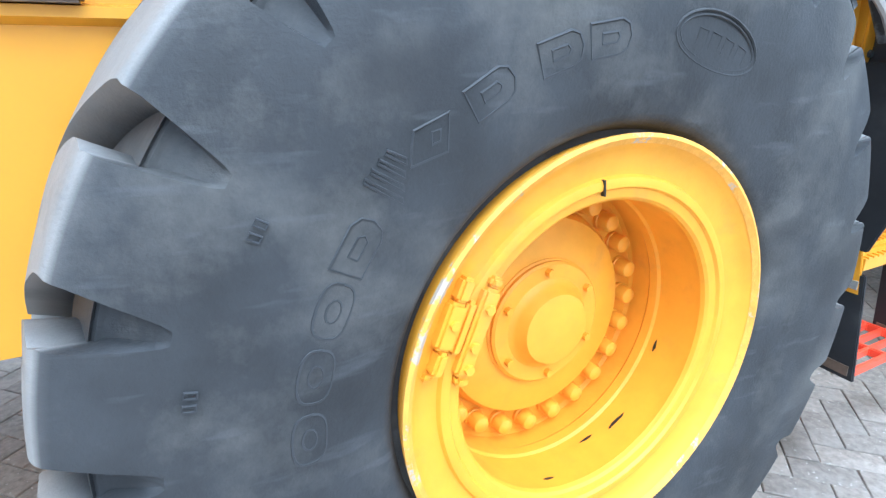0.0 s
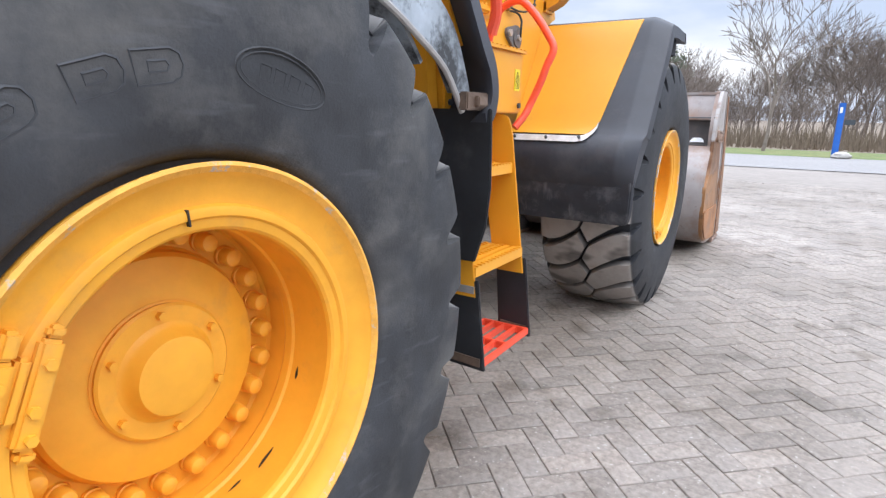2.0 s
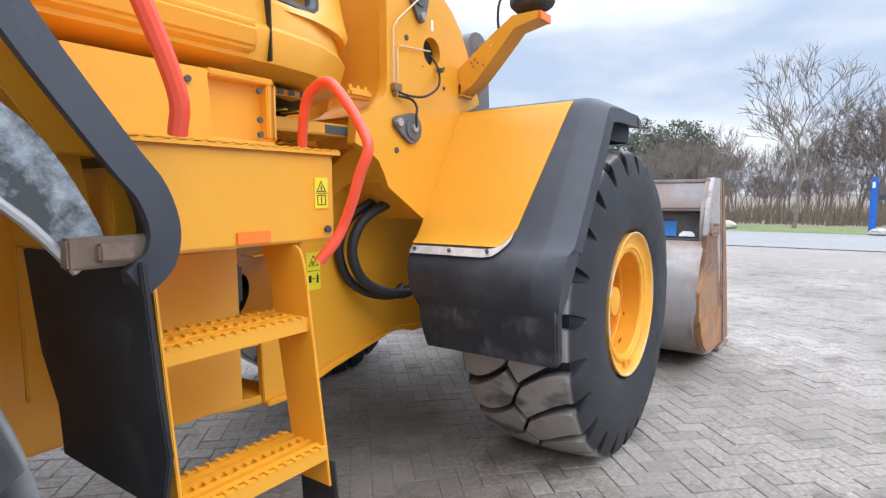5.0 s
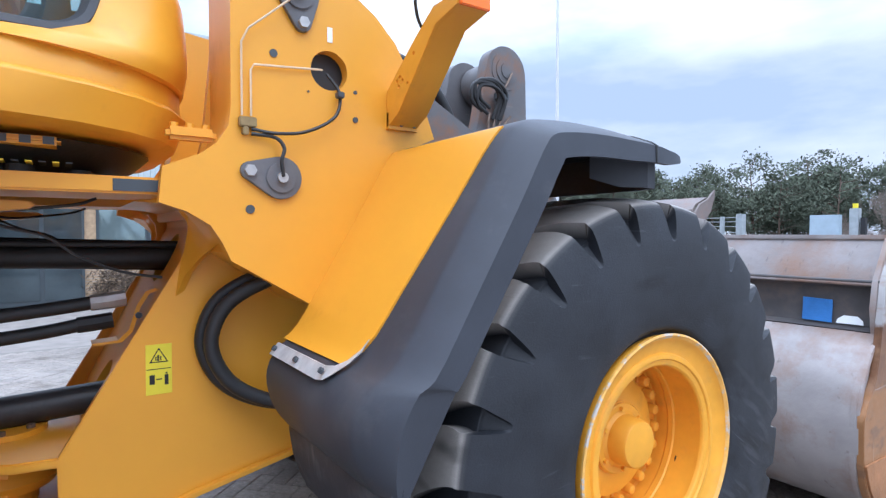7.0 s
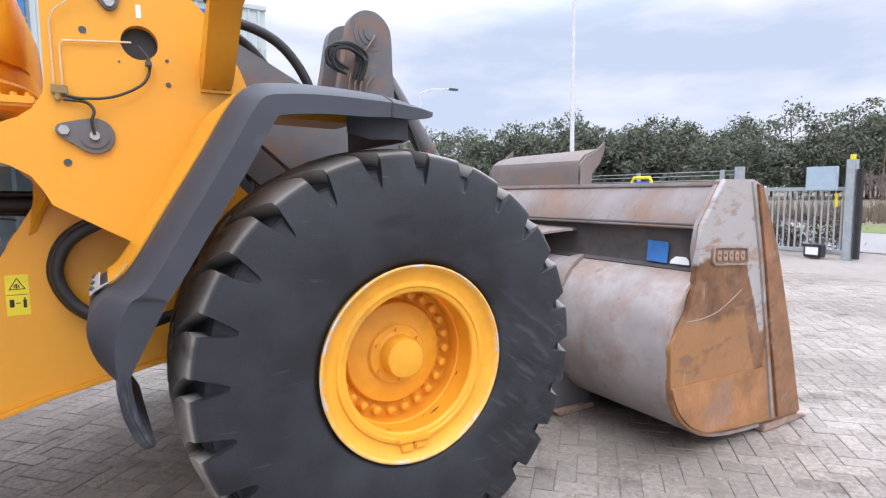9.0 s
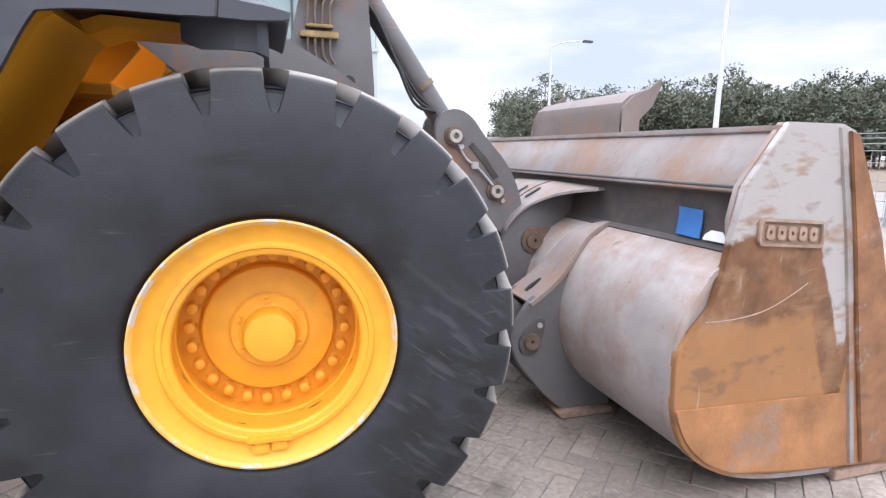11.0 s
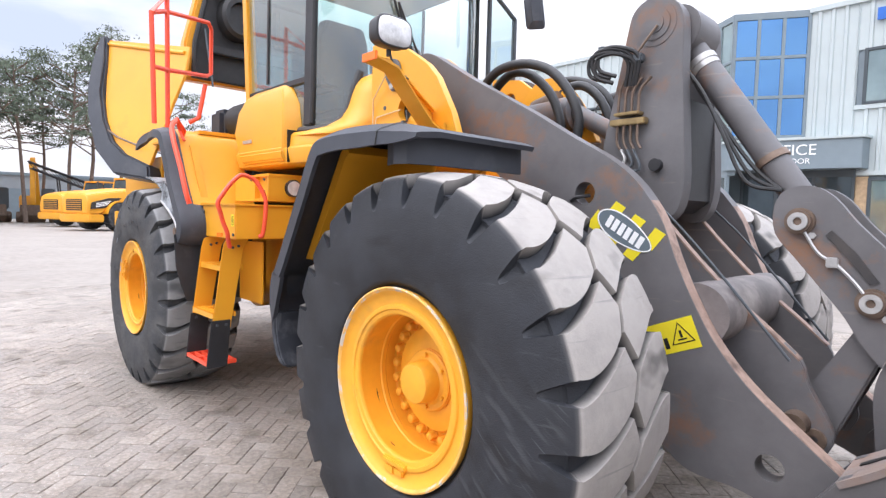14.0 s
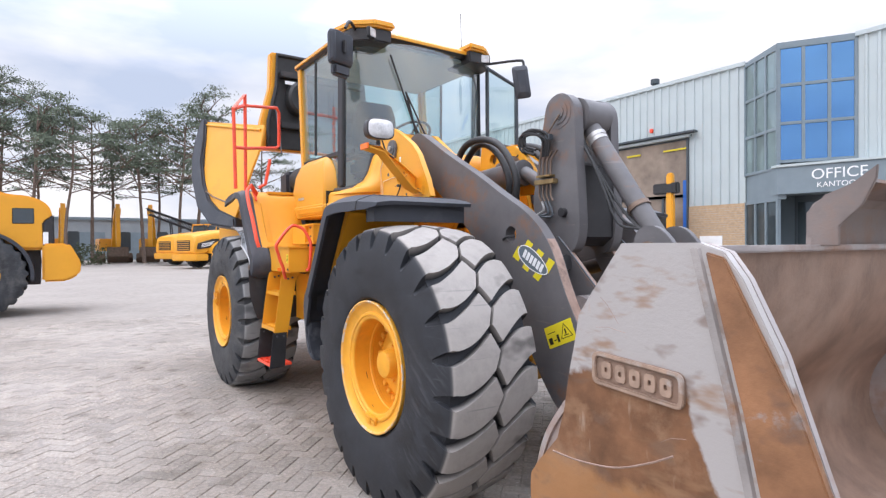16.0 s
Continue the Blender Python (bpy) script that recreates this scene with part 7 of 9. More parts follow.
    part("grab_rail", Geo().tube(pts, 0.0145, 12, True, 4), RED, loader, "red bent tube grab rail")

# ---- rear fenders ----
REAR = [(0.99, 1.20), (1.045, 1.25), (1.065, 1.33), (1.04, 1.42), (0.98, 1.50), (0.86, 1.67), (0.75, 1.86), (0.67, 2.00), (0.60, 2.065), (0.48, 2.095), (0.25, 2.112), (0.0, 2.115), (-0.25, 2.10), (-0.42, 2.06)]
for s in (-1, 1):
    line = eased(REAR, 4)
    lo = offset_line(line, 0.02)
    side = offset_line(line, 0.085)
    loops = []
    for (x, z), (xi, zi), (xs, zs) in zip(line, lo, side):
        yi = 0.85 if z < 1.46 else min(1.27, 0.85 + (z - 1.46) * 14)
        t = min(1, max(0, (x + 0.08) / 0.5)) if z > 2 else 1.0
        yo = 1.29 + 0.10 * t
        loops.append([(x, s * yi, z), (x, s * (yo - 0.08), z), (x + (xs - x) * 0.3, s * (yo - 0.01), z + (zs - z) * 0.3), (xs, s * yo, zs), (xs, s * (yo - 0.02), zs), (xi, s * (yo - 0.10), zi), (xi, s * yi, zi)])
    fender = part("rear_fender", Geo().loft(loops), PLASTIC, loader, "dark grey moulded rear fender", smooth=50)
    pl = [(x, z) for x, z in offset_line(line, 0.008) if z > 1.45 and x > 0.45]
    loops = [[(x, s * 0.80, z), (x, s * 1.285, z), (x - 0.02, s * 1.285, z - 0.01), (x - 0.02, s * 0.80, z - 0.01)] for x, z in pl]
    part("fender_panel", Geo().loft(loops), YELLOW, fender, "yellow steel fender panel", smooth=40)
    g = Geo().box(-1.2, 0.62, s * 1.10, s * 0.60, 2.055, 2.085)
    g.plate([(0.60, 2.06), (0.98, 1.46), (0.90, 1.46), (0.50, 2.06)], [], s * 1.25, s * 1.235)
    part("side_deck", g, YELLOW, loader, bevel=0.004)
    part("inner_post", Geo().loft([[(x, s * 1.20, z), (x + 0.05, s * 1.20, z), (x + 0.05, s * 1.15, z), (x, s * 1.15, z)] for x, z in ((0.93, 1.28), (0.90, 1.52), (0.66, 1.95))]), YELLOW, loader)
    # galvanised inner guard round the tyre, with its bracket, and the hanging flap
    arc = [(0.93 * math.cos(radians(a)), AXLE_Z + 0.93 * math.sin(radians(a))) for a in range(40, 92, 4)]
    loops = [[(x, s * 1.08, z), (x, s * 1.325, z), (x * 0.985, s * 1.325, AXLE_Z + (z - AXLE_Z) * 0.985), (x * 0.985, s * 1.08, AXLE_Z + (z - AXLE_Z) * 0.985)] for x, z in arc]
    guard = part("inner_guard", Geo().loft(loops), SHEET, loader, "dirty galvanised inner mudguard", smooth=40)
    under = eased([(0.49, 1.52), (0.55, 1.50), (0.64, 1.46), (0.79, 1.38), (0.885, 1.27)], 4)
    over = eased([(0.935, 1.30), (0.91, 1.37), (0.83, 1.50), (0.68, 1.60), (0.52, 1.67)], 4)
    part("side_skirt", Geo().plate(under + over, [], s * 1.337, s * 1.343), SHEET, guard, "blotchy galvanised side skirt", 0.002)
    part("guard_edge", Geo().tube([(x, s * 1.343, z) for x, z in under], 0.009, 8), BRIGHT, guard, "bright rolled edge")
    g = Geo().box(0.86, 0.99, s * 1.375, s * 1.345, 1.275, 1.325)
    g.box(0.90, 0.955, s * 1.39, s * 1.35, 1.285, 1.315)
    part("guard_bracket", g, PIN, guard, "rusty bracket", 0.004)
    part("guard_stay", Geo().tube([(0.84, s * 1.30, 1.42), (0.88, s * 1.32, 1.33)], 0.022, 10), SHEET, guard)
    g = Geo().loft([[(0.955 + d, s * 0.90, z), (0.955 + d, s * y, z), (0.967 + d, s * y, z), (0.967 + d, s * 0.90, z)] for d, y, z in ((0.0, 1.40, 1.28), (0.02, 1.395, 1.05), (0.045, 1.37, 0.92), (0.05, 1.33, 0.80))])
    part("hanging_flap", g, FLAP, loader, "black hanging rubber flap", 0.003)

# ---- cab ----
loops = []
for z, x0, x1, w, rf in ((1.785, 0.76, 2.255, 0.835, 0.58), (1.797, 0.74, 2.282, 0.860, 0.60), (1.890, 0.72, 2.315, 0.880, 0.62), (1.897, 0.72, 2.313, 0.878, 0.62), (1.909, 0.72, 2.300, 0.864, 0.62), (1.985, 0.72, 2.300, 0.855, 0.62), (2.005, 0.72, 2.290, 0.835, 0.60), (2.010, 0.72, 2.270, 0.80, 0.57)):
    loops.append([(x, y, z) for x, y in rounded(x0, x1, -w, w, rf, 0.10)])
cab = part("cab", Geo().loft(loops), YELLOW, loader, "yellow cab body with large tinted windows", smooth=35)
part("cab_underside", Geo().loft([[(x, y, z) for x, y in rounded(x0, x1, -w, w, 0.45, 0.1)] for z, x0, x1, w in ((1.685, 0.9, 2.00, 0.56), (1.70, 0.84, 2.10, 0.62), (1.768, 0.78, 2.20, 0.70))]), ENGINE, cab, "black cab underside")
for k, pts in enumerate((((1.50, -0.62, 1.70), (1.62, -0.60, 1.66), (1.78, -0.58, 1.685), (1.92, -0.52, 1.66), (2.02, -0.44, 1.69)), ((1.55, -0.50, 1.69), (1.70, -0.52, 1.645), (1.84, -0.50, 1.66), (1.95, -0.42, 1.70)))):
    part("underside_hose", Geo().tube(pts, 0.014 - 0.004 * k, 8, True, 5), HOSE, cab)
for x, y in ((1.98, -0.46), (1.84, -0.56)):
    part("cab_damper", Geo().tube([(x, y, 1.64), (x, y, 1.70)], 0.04, 14), ENGINE, cab, "black rubber damper")
g = Geo().box(1.45, 2.05, -0.50, 0.50, 1.735, 1.75)
part("cab_mount", g, YELLOW, cab, bevel=0.01)
for k in range(6):
    part("hazard_stripe", Geo().box(1.80 + 0.03 * k, 1.815 + 0.03 * k, -0.66, -0.56, 1.700, 1.704), INK if k % 2 else DECAL, cab)
for s in (-1, 1):
    loops = [[(x, s * y, z) for x, y in ((x0, 0.76), (x0 + 0.04, w), (x1 - 0.05, w), (x1, 0.76))] for z, x0, x1, w in ((1.80, 0.90, 1.626, 0.85), (1.825, 0.88, 1.632, 0.885), (1.885, 0.84, 1.634, 0.898), (1.898, 0.83, 1.634, 0.886), (2.06, 0.74, 1.634, 0.885), (2.22, 0.78, 1.60, 0.87), (2.33, 0.84, 1.52, 0.83), (2.375, 0.92, 1.46, 0.78))]
    part("side_bulge", Geo().loft(loops), YELLOW, cab, "yellow bulged side panel", 0.02)
    part("panel_gap", Geo().box(1.6365, 1.6415, s * 0.80, s * 0.8825, 1.800, 2.02), INK, cab)
    part("plain_badge", Geo().box(0.95, 1.10, s * 0.889, s * 0.892, 1.97, 1.995), BRIGHT, cab)
    # pillars
    g = Geo().loft([[(x, s * 0.79, z), (x + 0.075, s * 0.79, z), (x + 0.075, s * 0.72, z), (x, s * 0.72, z)] for x, z in ((0.80, 2.10), (0.76, 2.45), (0.68, 3.385))])
    part("rear_pillar", g, YELLOW, cab, "yellow rear pillar", 0.006)
    g = Geo().loft([[(x, s * 0.80, z), (x + 0.085, s * 0.79, z), (x + 0.085, s * 0.745, z), (x, s * 0.745, z)] for x, z in ((1.70, 2.05), (1.715, 2.6), (1.73, 3.38))])
    part("front_pillar", g, BLACKPAINT, cab, "black front pillar", 0.008)
    part("pillar_tube", Geo().tube([(1.80, s * 0.79, 2.06), (1.81, s * 0.785, 2.70), (1.82, s * 0.77, 3.35)], 0.016, 10), HOSE, cab)
    g = Geo().loft([[(x, s * 0.775, z), (x + 0.022, s * 0.775, z), (x + 0.022, s * 0.755, z), (x, s * 0.755, z)] for x, z in ((1.10, 2.42), (1.12, 3.36))])
    part("window_bar", g, BLACKPAINT, cab)
    g = Geo().loft([[(0.82, s * 0.785, z), (1.72, s * 0.785, z), (1.72, s * 0.74, z), (0.82, s * 0.74, z)] for z in (2.35, 2.385)])
    part("window_rail", g, BLACKPAINT, cab)
    part("side_pane", Geo().add([(0.82, s * 0.765, 2.01), (1.12, s * 0.765, 2.01), (1.13, s * 0.765, 3.38), (0.72, s * 0.765, 3.38)], [(0, 1, 2, 3)]), GLASS, cab, "tinted side window")
    if s < 0:
        part("side_pane", Geo().add([(1.13, s * 0.765, 2.01), (1.71, s * 0.765, 2.01), (1.735, s * 0.765, 3.38), (1.14, s * 0.765, 3.38)], [(0, 1, 2, 3)]), GLASS, cab, "tinted side window")
# windscreen, curved round the front
ws = []
for z, xe, xc in ((2.00, 1.80, 2.12), (2.5, 1.81, 2.09), (3.0, 1.82, 2.06), (3.40, 1.825, 2.02)):
    ws.append([(xe + (xc - xe) * (1 - (abs(y) / 0.76) ** 2.6), y, z) for y in np.linspace(-0.76, 0.76, 17)])
part("windscreen", Geo().loft(ws, False, False), GLASS, cab, "tinted curved windscreen", smooth=60)
seal = [(x + 0.004, y, z) for x, y, z in ws[0]]
part("screen_seal", Geo().tube(seal, 0.022, 8), BLACKPAINT, cab)
for s in (-1, 1):
    seal_line = [(1.65, s * 0.79, 2.022), (1.75, s * 0.785, 2.018), (1.85, s * 0.76, 2.022), (1.94, s * 0.715, 2.04), (1.995, s * 0.67, 2.09), (2.02, s * 0.635, 2.17), (2.035, s * 0.61, 2.28), (2.045, s * 0.57, 2.40)]
    part("screen_seal", Geo().tube(seal_line, 0.026, 8, True, 5), BLACKPAINT, cab, "rounded black screen seal")
g = Geo().loft([[(x, y, z) for x, y in rounded(x0, x1, -w, w, r, 0.06)] for z, x0, x1, w, r in ((3.375, 0.64, 2.00, 0.78, 0.26), (3.40, 0.62, 2.04, 0.80, 0.26))])
part("roof_visor", g, BLACKPAINT, cab, "black roof visor")
g = Geo().loft([[(x, y, z) for x, y in rounded(x0, x1, -w, w, r, 0.08)] for z, x0, x1, w, r in ((3.40, 0.60, 2.05, 0.815, 0.28), (3.425, 0.60, 2.05, 0.815, 0.28), (3.455, 0.64, 2.01, 0.78, 0.28), (3.465, 0.75, 1.85, 0.62, 0.28))])
part("roof", g, YELLOW, cab, "yellow cab roof", smooth=40)
for s in (-1, 1):
    g = Geo().loft([[(x, s * y, z) for x, y in ((1.62, 0.86), (1.98, 0.80), (2.13, 0.62), (2.14, 0.42), (1.70, 0.42))] for z in (3.435, 3.50)])
    cap = part("roof_corner", g, YELLOW, cab, "yellow lamp hood on the roof corner", 0.02)
    part("lamp_recess", Geo().loft([[(x, s * y, z) for x, y in ((1.66, 0.83), (1.96, 0.78), (2.09, 0.62), (2.10, 0.44), (1.72, 0.44))] for z in (3.32, 3.436)]), BLACKPAINT, cab, bevel=0.01)
    lampbox = Matrix.Translation((2.08, s * 0.63, 3.38)) @ Matrix.Rotation(radians(-s * 28), 4, "Z")
    part("work_lamp", Geo().box(-0.02, 0.02, -0.065, 0.065, -0.045, 0.045, lampbox), BLACKPAINT, cab, "square work lamp", 0.008)
    part("lamp_lens", Geo().box(0.02, 0.026, -0.055, 0.055, -0.037, 0.037, lampbox), LAMPGLASS, cab, "clear lamp lens", 0.003)
    # mirrors on bent arms
    if s < 0:
        part("mirror_arm", Geo().tube([(1.95, -0.72, 3.42), (2.12, -0.86, 3.42), (2.16, -0.92, 3.34)], 0.014, 8, True, 4), BLACKPAINT, cab)
        mm = Matrix.Translation((2.14, -0.965, 3.16)) @ Matrix.Rotation(radians(18), 4, "Z")
        shell = [[(d, w * c, h * e + dz) for c, e in ((-1, -0.9), (-0.8, -1), (0.8, -1), (1, -0.9), (1, 0.9), (0.8, 1), (-0.8, 1), (-1, 0.9))] for d, w, h, dz in ((-0.05, 0.09, 0.13, 0), (0.0, 0.125, 0.145, 0), (0.03, 0.122, 0.14, 0), (0.055, 0.10, 0.115, 0.01))]
        part("mirror", Geo().loft([[tuple(mm @ Vector(p)) for p in q] for q in shell]), PLASTIC, cab, "dark grey mirror back", 0.01)
        part("mirror_foot", Geo().box(-0.03, 0.04, -0.09, 0.09, -0.235, -0.13, mm), PLASTIC, cab, bevel=0.02)
        part("mirror_knob", Geo().box(0.05, 0.075, -0.02, 0.02, -0.05, 0.06, mm), BLACKPAINT, cab, bevel=0.008)
    else:
        part("mirror_arm", Geo().tube([(1.95, 0.74, 3.38), (2.20, 0.98, 3.40), (2.25, 1.02, 3.36), (2.25, 1.02, 3.15)], 0.014, 8, True, 4), BLACKPAINT, cab)
        mm = Matrix.Translation((2.25, 0.99, 3.17)) @ Matrix.Rotation(radians(-30), 4, "Z") @ Matrix.Rotation(radians(8), 4, "X")
        shell = [[(d, w * c, h * e) for c, e in ((-1, -0.9), (-0.8, -1), (0.8, -1), (1, -0.9), (1, 0.9), (0.8, 1), (-0.8, 1), (-1, 0.9))] for d, w, h in ((-0.04, 0.07, 0.15), (0.0, 0.085, 0.17), (0.04, 0.05, 0.12))]
        part("mirror", Geo().loft([[tuple(mm @ Vector(p)) for p in q] for q in shell]), PLASTIC, cab, "dark grey mirror back", 0.01)
# the far door stands open
door = [(1.93, 0.80), (1.64, 1.47)]
for a, b, w in (((1.93, 0.80, 2.25), (1.93, 0.80, 3.36), 0.02), ((1.64, 1.47, 2.25), (1.64, 1.47, 3.34), 0.024), ((1.93, 0.80, 3.36), (1.64, 1.47, 3.34), 0.02), ((1.93, 0.80, 2.25), (1.64, 1.47, 2.25), 0.02)):
    part("door_frame", Geo().tube([a, b], w, 8), GREYLABEL, cab, "dark grey open door frame")
part("door_pane", Geo().add([(1.93, 0.80, 2.25), (1.64, 1.47, 2.25), (1.64, 1.47, 3.34), (1.93, 0.80, 3.36)], [(0, 1, 2, 3)]), GLASS, cab, "tinted door glass")
# wipers, wheel, seat and console inside
part("wiper", Geo().tube([(2.11, -0.12, 2.14), (2.10, -0.16, 2.45), (2.075, -0.28, 2.92)], 0.010, 6), HOSE, cab, "black wiper arm")
part("wiper", Geo().tube([(2.105, -0.02, 2.30), (2.09, -0.22, 2.66), (2.04, -0.42, 3.24)], 0.009, 6), HOSE, cab, "black wiper blade")
part("wiper", Geo().tube([(2.13, 0.10, 2.14), (2.115, -0.02, 2.40), (2.085, -0.28, 2.90)], 0.008, 6), HOSE, cab, "black wiper arm")
m = Matrix.Translation((1.70, 0.0, 2.62)) @ Matrix.Rotation(radians(-28), 4, "Y")
wheelpts = [tuple(m @ Vector((0.20 * math.cos(t), 0.20 * math.sin(t), 0))) for t in np.linspace(0, math.tau, 29)]
part("steering_wheel", Geo().tube(wheelpts, 0.014, 8, False), ENGINE, cab, "black steering wheel")
g = Geo().tube([tuple(m @ Vector((-0.19, 0, 0))), tuple(m @ Vector((0.19, 0, 0)))], 0.012, 6)
g.tube([tuple(m @ Vector((0, 0, 0))), (1.86, 0, 2.15)], 0.03, 10)
part("steering_column", g, ENGINE, cab)
g = Geo().loft([[(x, y, z) for x, y in rounded(0.86, 1.00, -w, w, 0.05, 0.05, 3)] for z, w in ((2.45, 0.24), (2.55, 0.27), (2.95, 0.25), (3.08, 0.20))])
part("driver_seat", g, SEATCLOTH, cab, "dark fabric seat back", 0.02)
part("seat_base", Geo().box(0.80, 1.35, -0.26, 0.26, 2.25, 2.45), SEATCLOTH, cab, bevel=0.05)
part("arm_console", Geo().box(0.95, 1.45, -0.52, -0.34, 2.40, 2.50), ENGINE, cab, bevel=0.03)
part("dashboard", Geo().box(1.85, 2.02, -0.55, 0.55, 2.05, 2.22), ENGINE, cab, bevel=0.05)
part("cab_ceiling", Geo().box(0.70, 1.95, -0.72, 0.72, 3.35, 3.375), CABLINING, cab, "light grey cab ceiling")
part("rear_wall", Geo().box(0.76, 0.79, -0.74, 0.74, 2.07, 2.45), CABLINING, cab)
part("rear_pane", Geo().add([(0.77, -0.72, 2.45), (0.77, 0.72, 2.45), (0.70, 0.72, 3.38), (0.70, -0.72, 3.38)], [(0, 1, 2, 3)]), GLASS, cab, "tinted rear window")
part("aerial", Geo().tube([(1.75, 0.60, 3.52), (1.74, 0.60, 3.95)], 0.004, 5), HOSE, cab)
g = Geo().loft([[(x, y, z) for x, y in rounded(x0, x1, -w, w, min(r, (x1 - x0) * 0.96 - 0.03), 0.02, 10)] for z, x0, x1, w, r in ((1.975, 1.70, 2.2985, 0.853, 0.615), (2.010, 1.80, 2.298, 0.815, 0.58), (2.030, 1.905, 2.297, 0.755, 0.50), (2.085, 1.995, 2.295, 0.690, 0.42), (2.16, 2.022, 2.292, 0.655, 0.36), (2.24, 2.034, 2.284, 0.635, 0.32), (2.30, 2.042, 2.265, 0.615, 0.28), (2.35, 2.055, 2.235, 0.58, 0.22), (2.375, 2.08, 2.20, 0.54, 0.12))])
part("front_cowl", g, YELLOW, cab, "yellow rounded front cowl", smooth=45)
bar = part("cab_bracket", Geo().box(1.62, 1.94, -0.70, -0.55, 1.742, 1.766), YELLOW, cab, "yellow bracket with dark square marks", 0.01)
for k in range(3):
    part("hatch_mark", Geo().box(1.80 + 0.05 * k, 1.825 + 0.05 * k, -0.702, -0.699, 1.744, 1.764), GREYLABEL, bar)

# ---- open engine hood, deck and red rails ----
# the hood's side, swung up: a yellow sheet with a thick black lower rim
NORM = Vector((0.41, -0.88, 0.24)).normalized()


def sheet(points, back, front):
    """A closed outline of places, thick along NORM."""
    n = len(points)
    v = [Vector(p) + NORM * back for p in points] + [Vector(p) + NORM * front for p in points]
    return Geo().add(v, [tuple(range(n)), tuple(range(n, 2 * n))] + [(i, (i + 1) % n, (i + 1) % n + n, i + n) for i in range(n)])


hood_side = [(-1.53, -1.24, 3.19), (-0.47, -0.79, 3.01), (-0.43, -0.85, 2.73), (-0.46, -0.95, 2.45), (-0.50, -1.05, 2.12), (-0.54, -1.14, 1.84), (-0.88, -1.27, 1.96), (-1.12, -1.33, 2.20), (-1.28, -1.33, 2.45), (-1.42, -1.28, 2.83)]
hood = part("hood_side", sheet(hood_side, -0.03, 0.0), YELLOW, loader, "yellow engine hood side swung open", 0.006)
rim = [(-1.60, -1.255, 3.23), (-1.52, -1.225, 3.21), (-1.44, -1.25, 2.93), (-1.36, -1.31, 2.62), (-1.20, -1.32, 2.32), (-1.02, -1.30, 2.10), (-0.84, -1.24, 1.97), (-0.50, -1.12, 1.85), (-0.44, -1.13, 1.71), (-0.89, -1.32, 1.77), (-1.20, -1.41, 2.02), (-1.44, -1.42, 2.38), (-1.56, -1.39, 2.66), (-1.61, -1.34, 2.93)]
part("hood_rim", sheet(rim, -0.12, 0.05), PLASTIC, hood, "dark grey moulded hood rim", 0.02)
part("hood_fold", Geo().tube([(-1.50, -1.24, 3.14), (-0.50, -0.83, 2.95)], 0.018, 8), YELLOW, hood)
part("hood_latch", Geo().tube([(-1.20, -1.36, 2.25), (-0.95, -1.30, 2.14), (-0.62, -1.20, 2.04)], 0.010, 6), PIN, hood)
lid_face = [(-0.645, 4.00), (0.66, 4.00), (0.76, 3.10), (0.76, 2.74), (-0.78, 2.74), (-0.775, 3.10), (-0.66, 3.55)]
yz = Matrix(((0, 0, 1, 0), (1, 0, 0, 0), (0, 1, 0, 0), (0, 0, 0, 1)))
lid = part("hood_lid", Geo().plate(lid_face, [], -0.80, -0.66, yz), YELLOW, loader, "yellow engine hood tipped up, black inside", 0.02)
part("hood_lining", Geo().plate([(y * 0.93 + 0.03, 2.76 + (z - 2.74) * 0.975) for y, z in lid_face], [], -0.659, -0.62, yz), ENGINE, lid, "black hood lining", 0.01)
part("hood_rim", Geo().tube([(-0.62, -0.70, 2.76), (-0.62, -0.69, 3.10), (-0.62, -0.585, 3.55), (-0.62, -0.575, 3.96), (-0.62, 0.60, 3.96)], 0.028, 8), ENGINE, lid)
for z0, z1, d in ((3.02, 3.10, 0.07), (3.66, 3.74, 0.10)):
    part("hood_crossbar", Geo().box(-0.62, -0.62 + d, -0.55, 0.62, z0, z1), BLACKPAINT, lid, bevel=0.01)
part("hood_duct", Geo().loft([[(x, -0.28 + r * math.cos(t), 3.42 + r * 1.15 * math.sin(t)) for t in np.linspace(0, math.tau, 24, endpoint=False)] for x, r in ((-0.62, 0.20), (-0.50, 0.19), (-0.47, 0.16), (-0.47, 0.12), (-0.52, 0.11))]), ENGINE, lid, "black round air duct")
part("hood_duct", Geo().box(-0.62, -0.46, 0.10, 0.50, 3.20, 3.60), ENGINE, lid, bevel=0.03)
part("lining_panel", Geo().box(-0.62, -0.58, -0.20, 0.45, 3.12, 3.28), PLASTIC, lid, bevel=0.02)
part("inspection_lamp", Geo().box(-0.545, -0.53, -0.50, -0.36, 3.58, 3.62), WHITEPRINT, lid)
part("gas_spring", Geo().tube([(-0.60, -0.60, 3.25), (-0.40, -0.60, 2.66)], 0.010, 8), GREYLABEL, lid, "dark gas spring")
part("engine_block", Geo().box(-1.35, 0.30, -0.55, 0.55, 1.50, 2.15), BLACKPAINT, loader, "black engine", 0.05)
part("air_cleaner", Geo().tube([(-0.10, -0.45, 2.30), (0.32, -0.45, 2.30)], 0.16, 20), ENGINE, loader, "black air cleaner drum")
part("engine_pipe", Geo().tube([(-0.6, -0.3, 2.2), (-0.4, -0.38, 2.42), (-0.1, -0.2, 2.45), (0.2, 0.1, 2.35)], 0.06, 12, True, 5), ENGINE, loader)
part("expansion_tank", Geo().box(-0.42, -0.15, -0.62, -0.35, 2.10, 2.42), PLASTIC, loader, bevel=0.04)
